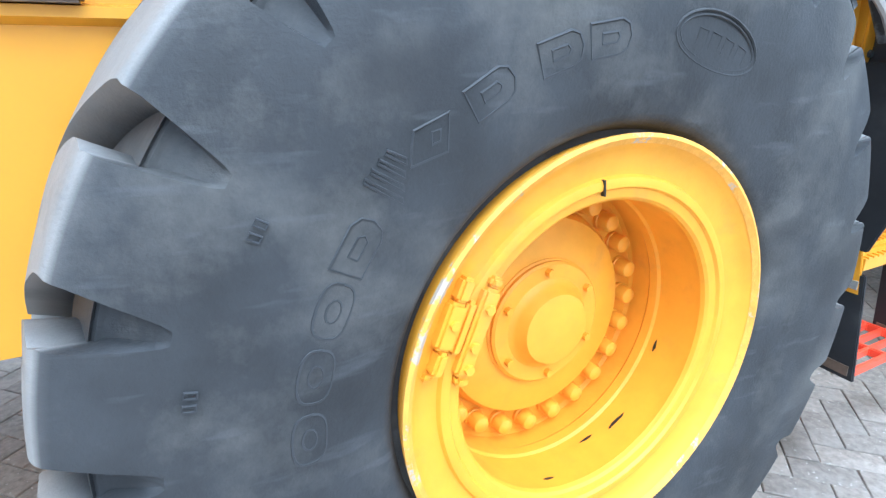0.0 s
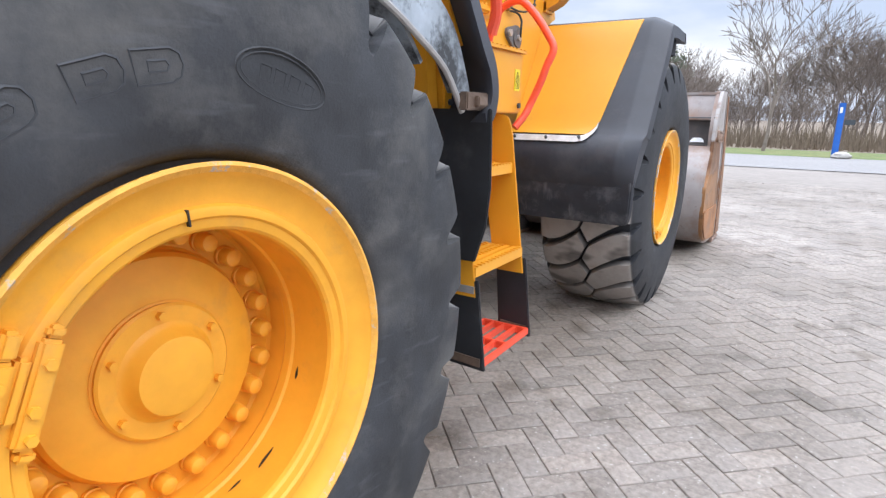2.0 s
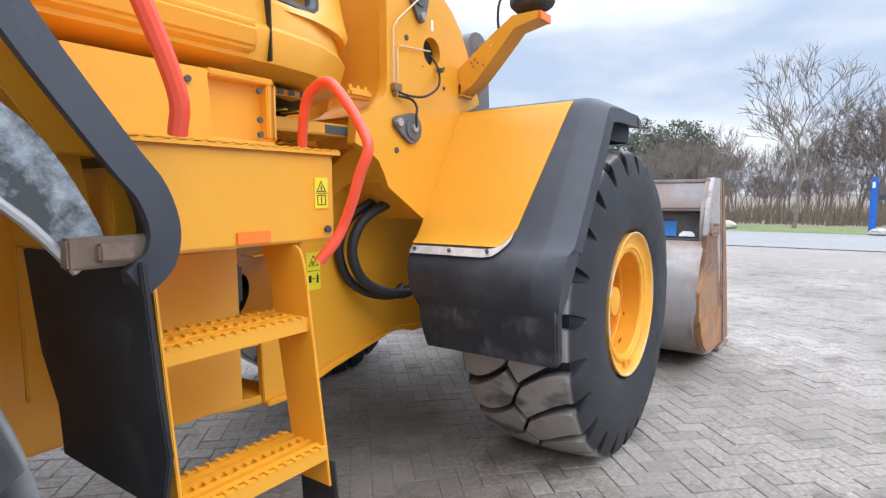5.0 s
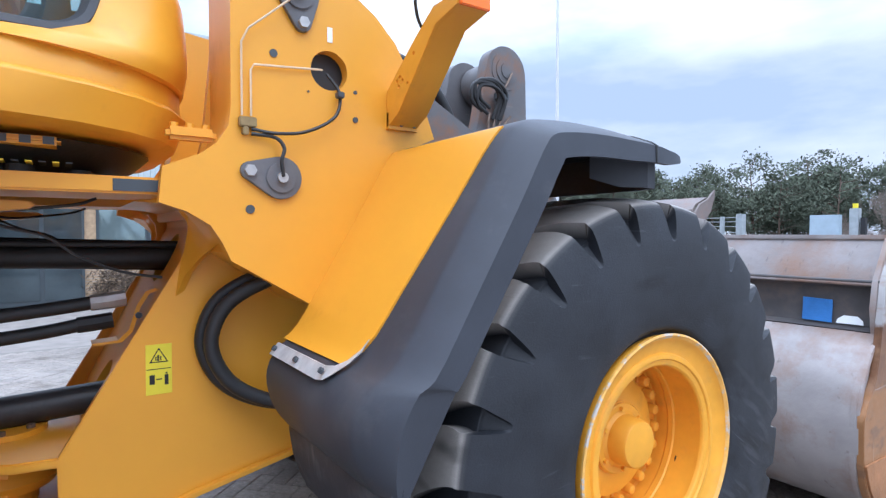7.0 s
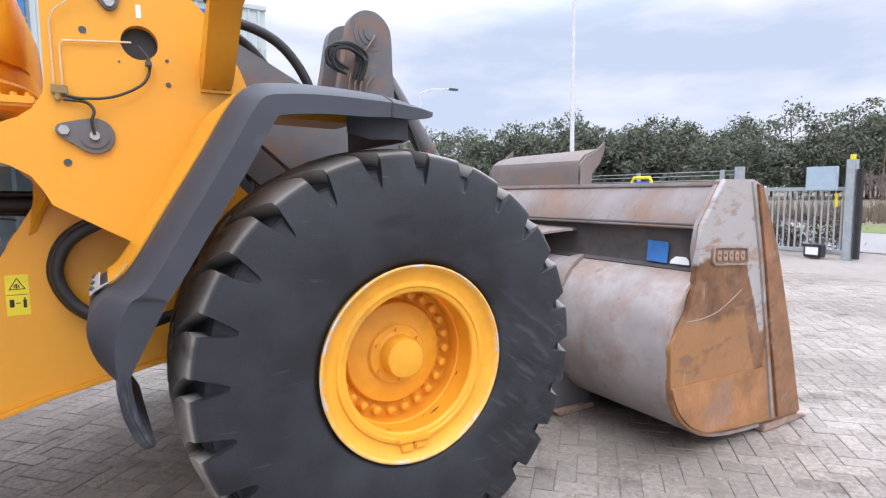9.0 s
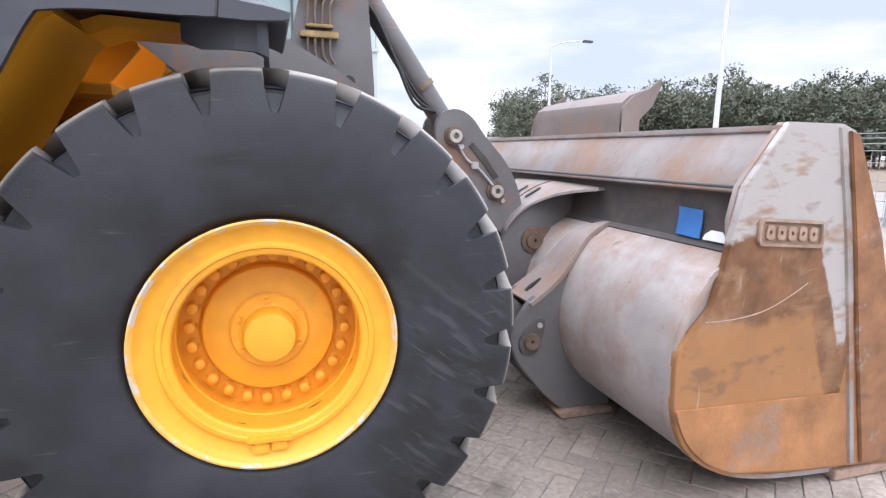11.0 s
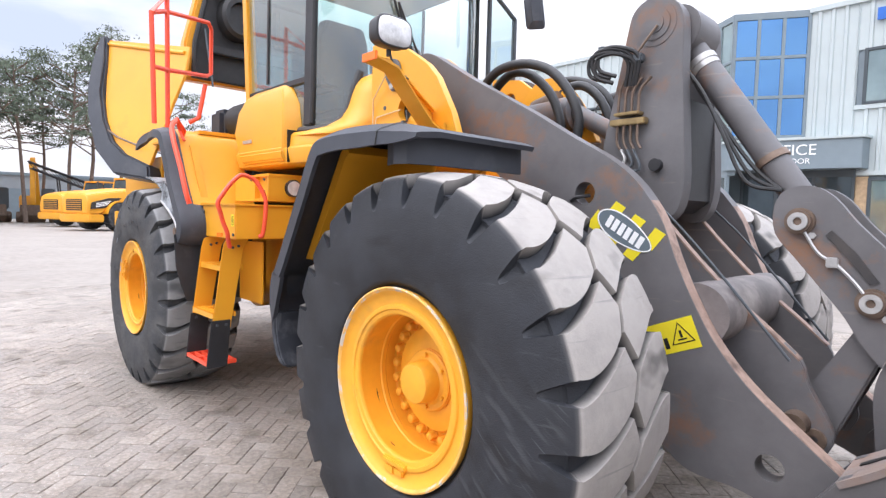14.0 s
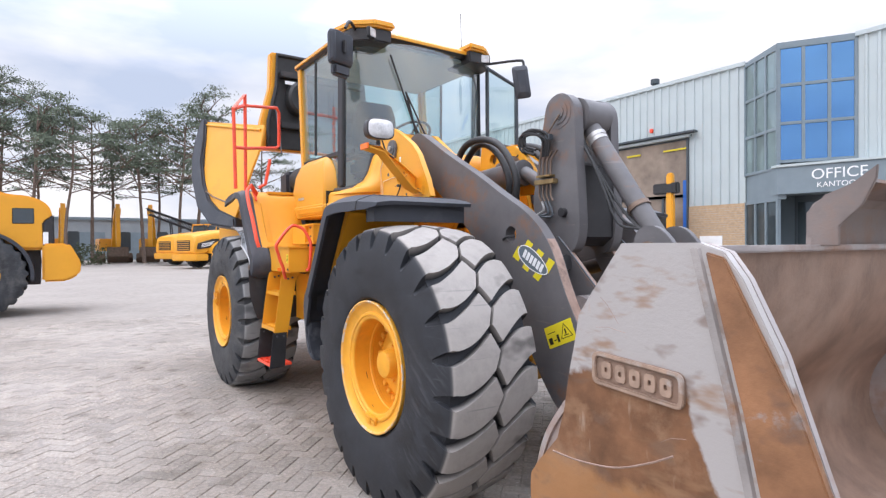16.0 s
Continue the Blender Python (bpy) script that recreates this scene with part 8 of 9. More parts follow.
rails = [[(0.60, -1.42, 2.10), (0.58, -1.43, 2.92), (0.42, -1.27, 3.12), (0.42, -1.27, 2.10)], [(0.57, -1.42, 2.92), (0.42, -1.28, 3.00), (0.02, -0.80, 3.12), (-0.02, -0.76, 3.08), (-0.08, -0.74, 2.70), (-0.02, -0.80, 2.66), (0.42, -1.27, 2.55), (0.59, -1.43, 2.52)]]
for p in rails:
    part("service_rail", Geo().tube(p, 0.018, 10, True), RED, loader, "red tube service rail")
part("rail_strap", Geo().tube([(1.02, -1.20, 2.36), (1.00, -1.24, 2.12), (0.98, -1.30, 2.08)], 0.016, 8), RED, loader, "red rail")
part("grab_rail", Geo().tube([(0.74, -1.31, 2.12), (0.80, -1.36, 2.06), (0.88, -1.37, 1.94), (0.98, -1.36, 1.76), (1.06, -1.35, 1.58), (1.07, -1.33, 1.50)], 0.018, 10, True, 5), RED, loader, "red bent grab rail")
for k in range(3):
    part("tie_strap", Geo().tube([(0.72, -1.30, 2.14), (0.66, -1.26 + 0.02 * k, 2.06 - 0.0 * k), (0.70 - 0.05 * k, -1.24, 1.98)], 0.012, 6), RED, loader)

# ---- gate, fence, posts and hedges ----
def post(name, x, y, h, r, mat, label, cat, group="", square=False):
    t = thing(name, (x, y, 0), label, cat, group)
    g = Geo()
    if square:
        g.box(-r, r, -r, r, -0.03, h)
    else:
        g.tube([(0, 0, -0.03), (0, 0, h)], r, 12)
    part("shaft", g, mat, t, bevel=0.008 if square else 0)
    return t


gate = thing("sliding_gate", (15.75, 3.3, 0), "grey steel bar gate with a control box, pushed open", "gate")
for z in (0.12, 1.45):
    part("rail", Geo().box(-0.03, 0.03, -0.85, 1.35, z - 0.04, z + 0.04), FENCE, gate, bevel=0.004)
for k in range(17):
    part("bar", Geo().box(-0.014, 0.014, -0.80 + 0.13 * k - 0.014, -0.80 + 0.13 * k + 0.014, 0.12, 1.45), FENCE, gate)
for y, h in ((-0.95, 2.05), (1.45, 2.0)):
    part("gate_post", Geo().box(-0.09, 0.09, y - 0.08, y + 0.08, -0.03, h), FENCE, gate, "grey gate post", 0.008)
part("control_box", Geo().box(-0.25, -0.10, -0.75, -0.18, 1.42, 1.92), PALEBLUE, gate, "pale blue control box", 0.01)
part("beacon", Geo().tube([(0, -0.95, 2.05), (0, -0.95, 2.15)], 0.05, 10), DECAL, gate, "yellow beacon")
part("rubber_edge", Geo().box(-0.05, 0.05, -1.15, -1.06, 0.0, 1.85), FLAP, gate, "black rubber edge")
part("motor_box", Geo().box(-0.35, -0.12, -0.60, -0.25, 0.0, 0.28), BLACKPAINT, gate, "black motor box", 0.02)
part("motor_lid", Geo().box(-0.36, -0.355, -0.55, -0.30, 0.06, 0.22), WHITEPRINT, gate)
part("yellow_plate", Geo().box(-0.12, -0.10, -0.76, -0.71, 1.08, 1.36), DECAL, gate)
for k in range(9):
    y = 5.3 + 2.6 * k
    p = post("fence_post", 15.9 + 0.02 * k, y, 1.95, 0.045, FENCE, "thin grey fence post", "fence post", "fence along the road", True)
wire = thing("wire_fence", (15.9, 4.8, 0), "grey mesh fence with barbed wire on top", "fence")
for z in (0.1, 0.5, 0.9, 1.3, 1.55, 1.70, 1.82, 1.92):
    part("wire", Geo().tube([(0, 0, z), (0.2, 22, z)], 0.012, 4), FENCE, wire)
for k in range(110):
    part("mesh_wire", Geo().tube([(0, 0.2 * k, 0.05), (0, 0.2 * k, 1.55)], 0.006, 3), FENCE, wire)
pillar = thing("gate_pillar", (15.5, -4.65, 0), "grey steel gate pillar with a black rubber edge", "gate pillar")
part("shaft", Geo().box(-0.07, 0.07, -0.08, 0.08, -0.03, 2.05), FENCE, pillar, bevel=0.008)
part("rubber_edge", Geo().box(-0.08, 0.02, 0.14, 0.24, 0.05, 1.55), FLAP, pillar, "black rubber edge")
part("foot", Geo().box(-0.15, 0.15, 0.05, 0.32, -0.03, 0.10), FENCE, pillar)
board = thing("notice_board", (15.9, -5.15, 0), "white notice board with a red square on posts", "sign")
part("panel", Geo().box(-0.02, 0.02, -0.45, 0.30, 0.95, 1.45), WHITEPRINT, board, bevel=0.006)
part("red_mark", Geo().box(-0.026, -0.021, -0.20, 0.15, 0.97, 1.15), RED, board)
part("lower_panel", Geo().box(-0.02, 0.02, -0.45, 0.25, 0.45, 0.85), DARKFRAME, board)
for y in (-0.4, 0.22):
    part("leg", Geo().box(-0.025, 0.025, y - 0.025, y + 0.025, -0.03, 1.40), FENCE, board)
totem = thing("blue_post", (24.3, -3.15, 0), "bright blue square post beside the road", "post")
part("shaft", Geo().box(-0.09, 0.09, -0.10, 0.10, -0.03, 1.90), BLUEPAINT, totem, bevel=0.02)
part("plate", Geo().box(0.0, 0.03, -0.45, -0.13, 1.15, 1.32), DARKFRAME, totem)
part("mark", Geo().box(-0.116, -0.111, -0.02, 0.06, 1.55, 1.75), WHITEPRINT, totem)
rnd = random.Random(5)


def boulder(x, y, r, label):
    g = Geo().ball((0, 0, 0), r, 14, 9)
    g.v = [tuple(Vector(p) * (1 + 0.25 * noise.noise(Vector(p) * 2.5 / r))) for p in g.v]
    g.v = [(p[0] * 1.3, p[1] * 1.5, p[2] * 0.75 + r * 0.45) for p in g.v]
    o = part("boulder", g, STONE, None, label)
    o.location = (x, y, -0.02)
    return tagged(o, category="boulder")


boulder(23.9, -3.35, 0.20, "pale grey boulder at the foot of a blue post")
boulder(25.5, 1.5, 0.28, "pale boulder on the grass verge")
for x, y, h, lean in ((22.2, 17.2, 14.0, 0.0),):
    pole = thing("flagpole", (x, y, 0), "tall white tapered mast behind the fence", "mast")
    part("shaft", Geo().tube([(0, 0, -0.03), (0, 0, h)], 0.13, 14, True, 0, 0.05), POLEM, pole)
for x, y, h, ar in ((19.5, 27.5, 7.6, (1.6, -0.9)), (34.0, 52.0, 8.0, (1.5, 0.3))):
    lp = thing("street_lamp", (x, y, 0), "grey street lamp with a bent arm", "street lamp", "street lamps")
    part("shaft", Geo().tube([(0, 0, -0.03), (0, 0, h)], 0.09, 10, True, 0, 0.05), POLEM, lp)
    part("arm", Geo().tube([(0, 0, h - 0.1), (ar[0] * 0.4, ar[1] * 0.4, h + 0.1), (ar[0], ar[1], h + 0.12)], 0.035, 8, True, 4), POLEM, lp)
    part("head", Geo().box(ar[0] - 0.1, ar[0] + 0.5, ar[1] - 0.12, ar[1] + 0.12, h + 0.05, h + 0.17), DARKFRAME, lp, bevel=0.02)
frame_hoop = thing("hoop_barrier", (15.2, 7.2, 0), "yellow hoop barrier with a blue plate", "barrier")
part("hoop", Geo().tube([(0, -0.32, 0), (0, -0.32, 1.70), (0, -0.26, 1.80), (0, 0.26, 1.80), (0, 0.32, 1.70), (0, 0.32, 0)], 0.045, 8), DECAL, frame_hoop)
part("plate", Geo().box(-0.02, 0.02, -0.26, 0.26, 1.45, 1.70), BLUETAPE, frame_hoop)


def leafy(name, pts, size, n, mat, parent=None, label="", spread=0.3, seed=1, flat=0.6, wide=0.28):
    """Many small leaves round the given places."""
    r = np.random.RandomState(seed)
    c = np.repeat(np.array(pts, float), n, 0)
    c = c + r.normal(0, spread, c.shape) * np.array([1, 1, flat])
    k = len(c)
    a, b = r.normal(0, 1, (k, 3)), r.normal(0, 1, (k, 3))
    a /= np.linalg.norm(a, axis=1)[:, None]
    b -= a * (a * b).sum(1)[:, None]
    b /= np.linalg.norm(b, axis=1)[:, None]
    s = size * r.uniform(0.6, 1.4, (k, 1))
    v = np.stack([c - a * s, c + b * s * wide, c + a * s, c - b * s * wide], 1).reshape(-1, 3)
    f = np.arange(4 * k).reshape(-1, 4)
    return raw(name, v.tolist(), f.tolist(), mat, parent, label)


def hedge(x0, x1, y0, y1, h, label, seed, mat=HEDGE):
    r = random.Random(seed)
    pts = [(r.uniform(x0, x1), r.uniform(y0, y1), h * r.random() ** 0.6) for _ in range(90)]
    o = leafy("hedge", pts, 0.06, 70, mat, None, label, 0.11, seed, 0.6, 0.2)
    return tagged(o, category="hedge", kind="stuff")


hedge(2.6, 6.0, 11.2, 11.8, 0.75, "low brown leafless clipped hedge along the office wall", 2, BROWNHEDGE)
hedge(15.2, 16.2, -5.6, -4.95, 0.9, "dark green conifer hedge beside the gate pillar", 3)
hedge(16.6, 17.2, 2.6, 5.6, 0.8, "low brown hedge behind the gate bars", 4, BROWNHEDGE)


# ---- trees ----
def bough(v, f, p, d, ln, r, depth, rnd, tips, sides=5, kids=3, rise=0.2, spread=0.7, shrink=0.68):
    """A tapered limb that forks; collects the tips."""
    q, steps = Vector(p), (3 if depth > 3 else 2 if depth > 1 else 1)
    r = max(r, 0.011)
    base = len(v)
    dd = Vector(d)
    for i in range(steps + 1):
        side = dd.orthogonal().normalized()
        up = dd.cross(side)
        rad = r * (1 - 0.45 * i / steps)
        v += [tuple(q + rad * (math.cos(math.tau * k / sides) * side + math.sin(math.tau * k / sides) * up)) for k in range(sides)]
        if i < steps:
            dd = (dd + Vector((rnd.uniform(-1, 1), rnd.uniform(-1, 1), rnd.uniform(-0.5, 1))) * 0.13).normalized()
            q = q + dd * ln / steps
    for i in range(steps):
        f += [(base + i * sides + k, base + i * sides + (k + 1) % sides, base + (i + 1) * sides + (k + 1) % sides, base + (i + 1) * sides + k) for k in range(sides)]
    if depth == 0:
        tips.append(tuple(q))
        return
    for k in range(kids):
        w = Vector((rnd.gauss(0, 1), rnd.gauss(0, 1), rnd.gauss(0, 0.5)))
        nd = (dd + w.normalized() * spread + Vector((0, 0, rise))).normalized()
        start = q - dd * ln * rnd.uniform(0, 0.45) if k else q
        bough(v, f, start, nd, ln * shrink * rnd.uniform(0.8, 1.15), r * 0.55, depth - 1, rnd, tips, 3, kids, rise, spread, shrink)


def bare_tree(h, seed, depth=5, kids=3):
    v, f, tips = [], [], []
    r = random.Random(seed)
    bough(v, f, (0, 0, -0.05), (0, 0, 1), h * 0.21, h * 0.0095, depth, r, tips, 4, kids, 0.12, 0.66, 0.77)
    return v, f


def pine(h, seed, crown=0.45):
    """Scots pine: bare leaning trunk, a few limbs, flat needle clouds above."""
    r = random.Random(seed)
    v, f, tips = [], [], []
    g = Geo()
    lean = Vector((r.uniform(-0.06, 0.06), r.uniform(-0.06, 0.06), 0))
    line = [Vector((0, 0, -0.05)) + Vector((lean.x * z * 1.0 + 0.12 * math.sin(z * 0.7 + seed), lean.y * z, z)) for z in np.linspace(0, h * 0.95, 9)]
    g.tube([tuple(p) for p in line], h * 0.0125, 7, True, 0, h * 0.004)
    v, f = list(g.v), [tuple(q) for q in g.f]
    for k in range(16):
        t = crown + (1 - crown) * k / 16
        i = t * 8
        p = line[int(i)].lerp(line[min(8, int(i) + 1)], i % 1)
        a = r.uniform(0, math.tau)
        ln = h * (0.27 * (1 - 0.75 * (t - crown) / (1 - crown)) + 0.04) * r.uniform(0.7, 1.2)
        bough(v, f, p, Vector((math.cos(a), math.sin(a), r.uniform(0.05, 0.5))).normalized(), ln, h * 0.005, 1, r, tips, 4, 3, 0.12, 0.6, 0.6)
    tips.append(tuple(line[-1]))
    return v, f, tips


def pine_thing(x, y, h, seed, crown, group):
    t = thing("pine_tree", (x, y, -0.02), "tall Scots pine with a bare reddish trunk and open crown", "tree", group)
    v, f, tips = pine(h, seed, crown)
    raw("trunk", v, f, TREAD, t, "", 60)
    leafy("crown", tips, 0.120, 100, NEEDLE, t, "dark green needle clouds", 0.45, seed, 0.26, 0.34)
    return t


rnd = random.Random(11)
bases = [pine_thing(-52, -9, 15.5, 1, 0.40, "pines behind the yard"), pine_thing(-50, -4.5, 13.8, 2, 0.5, "pines behind the yard"), pine_thing(-54, 0, 14.0, 3, 0.45, "pines behind the yard"), pine_thing(-52, 4, 13.8, 4, 0.5, "pines behind the yard")]
for k, (x, y, s) in enumerate(((-56, -7.0, 1.0), (-49, -2.2, 0.92), (-57, 2.0, 1.02), (-50, 6.5, 0.98), (-55, 9.0, 1.05), (-53, -13, 1.1), (-60, -4, 1.0), (-58, 6, 0.95), (-56, 12, 1.0), (-52, -17, 1.05), (-56, 16, 1.0))):
    o = copy_thing(bases[k % 4], pose(x, y, -0.02, 0, 0, 70 * k) @ Matrix.Scale(s, 4))
    o.scale = (s, s, s)


def wood(name, label, trees, places, mat, needles=None, size=0.3, per=26, spread=0.5):
    """Many trees as one mass: copies of a few shapes, turned and scaled."""
    V, F, k, tips_all = [], [], 0, []
    r = random.Random(7)
    for i, (x, y, s) in enumerate(places):
        tr = trees[i % len(trees)]
        a = r.uniform(0, math.tau)
        m = np.array(((math.cos(a), -math.sin(a), 0), (math.sin(a), math.cos(a), 0), (0, 0, 1))) * s
        p = np.array(tr[0]) @ m.T + np.array((x, y, -0.03))
        V.append(p)
        F += [tuple(j + k for j in q) for q in tr[1]]
        k += len(p)
        if needles:
            tips_all.append(np.array(tr[2]) @ m.T + np.array((x, y, -0.03)))
    o = tagged(raw(name, np.concatenate(V).tolist(), F, mat, None, label, 60), category="trees", kind="stuff")
    if needles:
        c = leafy(name + "_crowns", np.concatenate(tips_all), size, per, needles, None, "dense dark green pine crowns of a far wood", spread, 9, 0.6, 0.42)
        tagged(c, category="trees", kind="stuff")
    return o


places = []
for k in range(210):
    a, d = radians(rnd.uniform(11, 66)), rnd.uniform(88, 128)
    places.append((2 + d * math.cos(a), -3 + d * math.sin(a), rnd.uniform(0.66, 1.02)))
wood("pine_wood", "trunks of a far dense pine wood", [pine(12.0, 21, 0.14), pine(10.5, 22, 0.12), pine(13.0, 23, 0.16)], places, TREAD, FARNEEDLE, 0.25, 34, 0.66)
places = []
for k in range(105):
    a, d = radians(rnd.uniform(-24, 16)), rnd.uniform(44, 72)
    tall = 1.0 + 0.30 * math.exp(-((math.degrees(a) + 3.0) / 4.5) ** 2)
    places.append((d * math.cos(a), -2 + d * math.sin(a), tall * rnd.uniform(0.75, 1.1)))
wood("bare_wood", "bare brown deciduous wood in winter", [bare_tree(9.0, 31, 6), bare_tree(8.5, 32, 5), bare_tree(9.5, 33, 5)], places, TWIG)
places = [(d * math.cos(a), -2 + d * math.sin(a), s) for a, d, s in ((radians(rnd.uniform(-32, 20)), rnd.uniform(42, 66), rnd.uniform(0.5, 1.0)) for _ in range(160))]
wood("brushwood", "bare brown brushwood at the edge of a wood", [bare_tree(6.0, 41, 4, 4), bare_tree(5.5, 42, 4, 4)], places, TWIG)
v, f = bare_tree(11.5, 52, 6)
t = thing("bare_tree", (27.0, -0.75, 0), "bare roadside tree with thin upright branches", "tree")
raw("trunk", v, f, TWIG, t, "", 60)
r = np.random.RandomState(3)
k = 5000
c = np.stack([r.uniform(29.5, 36, k), r.uniform(-26, 14, k), np.zeros(k)], 1)
hgt = r.uniform(0.5, 1.15, (k, 1))
v = np.stack([c + [0, -0.03, -0.03], c + [0, 0.03, -0.03], c + np.concatenate([r.normal(0, 0.12, (k, 2)), hgt], 1)], 1).reshape(-1, 3)
tagged(raw("tall_grass", v.tolist(), np.arange(3 * k).reshape(-1, 3).tolist(), REED, None, "tall dry brown grass along the field"), category="grass", kind="stuff")


# ---- the neighbouring machines ----
def spare_wheel(t, x, y, r, w, s):
    shape = [(0.48, -0.5, 0), (0.60, -0.53, 0), (0.86, -0.51, 0), (0.95, -0.48, 0.5), (1.0, -0.42, 1), (1.0, 0.42, 1), (0.95, 0.48, 0.5), (0.86, 0.51, 0), (0.48, 0.5, 0)]
    loops = []
    for k in range(97):
        a, lug = math.tau * k / 96, 0.035 * (1 if k % 4 < 2 else -0.4)
        loops.append([(x + (r * c + lug * e) * math.cos(a), y + w * d, r + 0.02 + (r * c + lug * e) * math.sin(a)) for c, d, e in shape])
    g = Geo().loft(loops, False, False)
    wh = part("wheel", g, RUBBER, t, "black lugged tyre on a yellow rim")
    part("rim", Geo().spin([(r * 0.49, 0.0), (r * 0.45, 0.02), (r * 0.34, 0.05), (r * 0.32, 0.20), (0.0, 0.20)], (x, y - w / 2, r), 36), RIM_YELLOW, wh)


def rear_loader():
    """A second loader across the yard, seen from its side, tail this way."""
    t = thing("parked_loader", (-9.0, -3.90, 0), "yellow wheel loader parked across the yard, side on", "wheel loader")
    t.matrix_basis = pose(-9.0, -3.90, 0, 0, 0, 90)
    spare_wheel(t, -0.42, 0.30, 0.88, 0.62, 1)
    spare_wheel(t, -0.42, 2.3, 0.88, 0.62, 1)
    g = Geo().plate(eased([(-4.0, 3.0), (-2.0, 2.98), (-0.35, 2.85), (0.10, 2.72), (0.50, 2.68), (0.80, 2.54), (0.93, 2.30), (0.97, 1.78)], 3) + [(0.92, 1.45), (-4.0, 1.45)], [], 0.32, 1.95)
    part("hood", g, YELLOW, t, "yellow sloping engine hood", 0.06)
    part("hood_window", Geo().box(0.20, 0.60, 0.305, 0.325, 2.05, 2.40), DARKFRAME, t, "dark vent window", 0.03)
    part("hood_seam", Geo().box(-0.06, -0.04, 0.315, 0.322, 1.5, 2.7), INK, t)
    part("grille", Geo().plate([(0.74, 2.10), (0.97, 2.28), (0.98, 1.5), (0.76, 1.5)], [], 0.29, 1.97), BLACKPAINT, t, "black grille", 0.03)
    part("plain_badge", Geo().box(0.76, 0.86, 0.280, 0.289, 1.58, 1.86), WHITEPRINT, t)
    side = [(0.74, 0.72), (1.20, 0.72), (1.44, 0.86), (1.50, 1.02), (1.46, 1.22), (1.30, 1.54), (1.22, 1.60), (0.74, 1.60)]
    part("counterweight", Geo().plate(side, [], 0.22, 2.05), YELLOW, t, "yellow rounded counterweight", 0.06)
    arc = [(-0.42 + 1.02 * math.cos(radians(a)), 0.88 + 1.02 * math.sin(radians(a))) for a in range(-6, 150, 6)]
    inner = [(-0.42 + 0.95 * math.cos(radians(a)), 0.88 + 0.95 * math.sin(radians(a))) for a in range(-6, 150, 6)]
    part("fender", Geo().loft([[(x, 0.0, z), (x, 0.62, z), (xi, 0.62, zi), (xi, 0.0, zi)] for (x, z), (xi, zi) in zip(arc, inner)]), PLASTIC, t, "black fender")
    part("chassis", Geo().box(-4.5, 0.7, 0.6, 1.7, 0.65, 1.45), BLACKPAINT, t)
    return t


rear_loader()


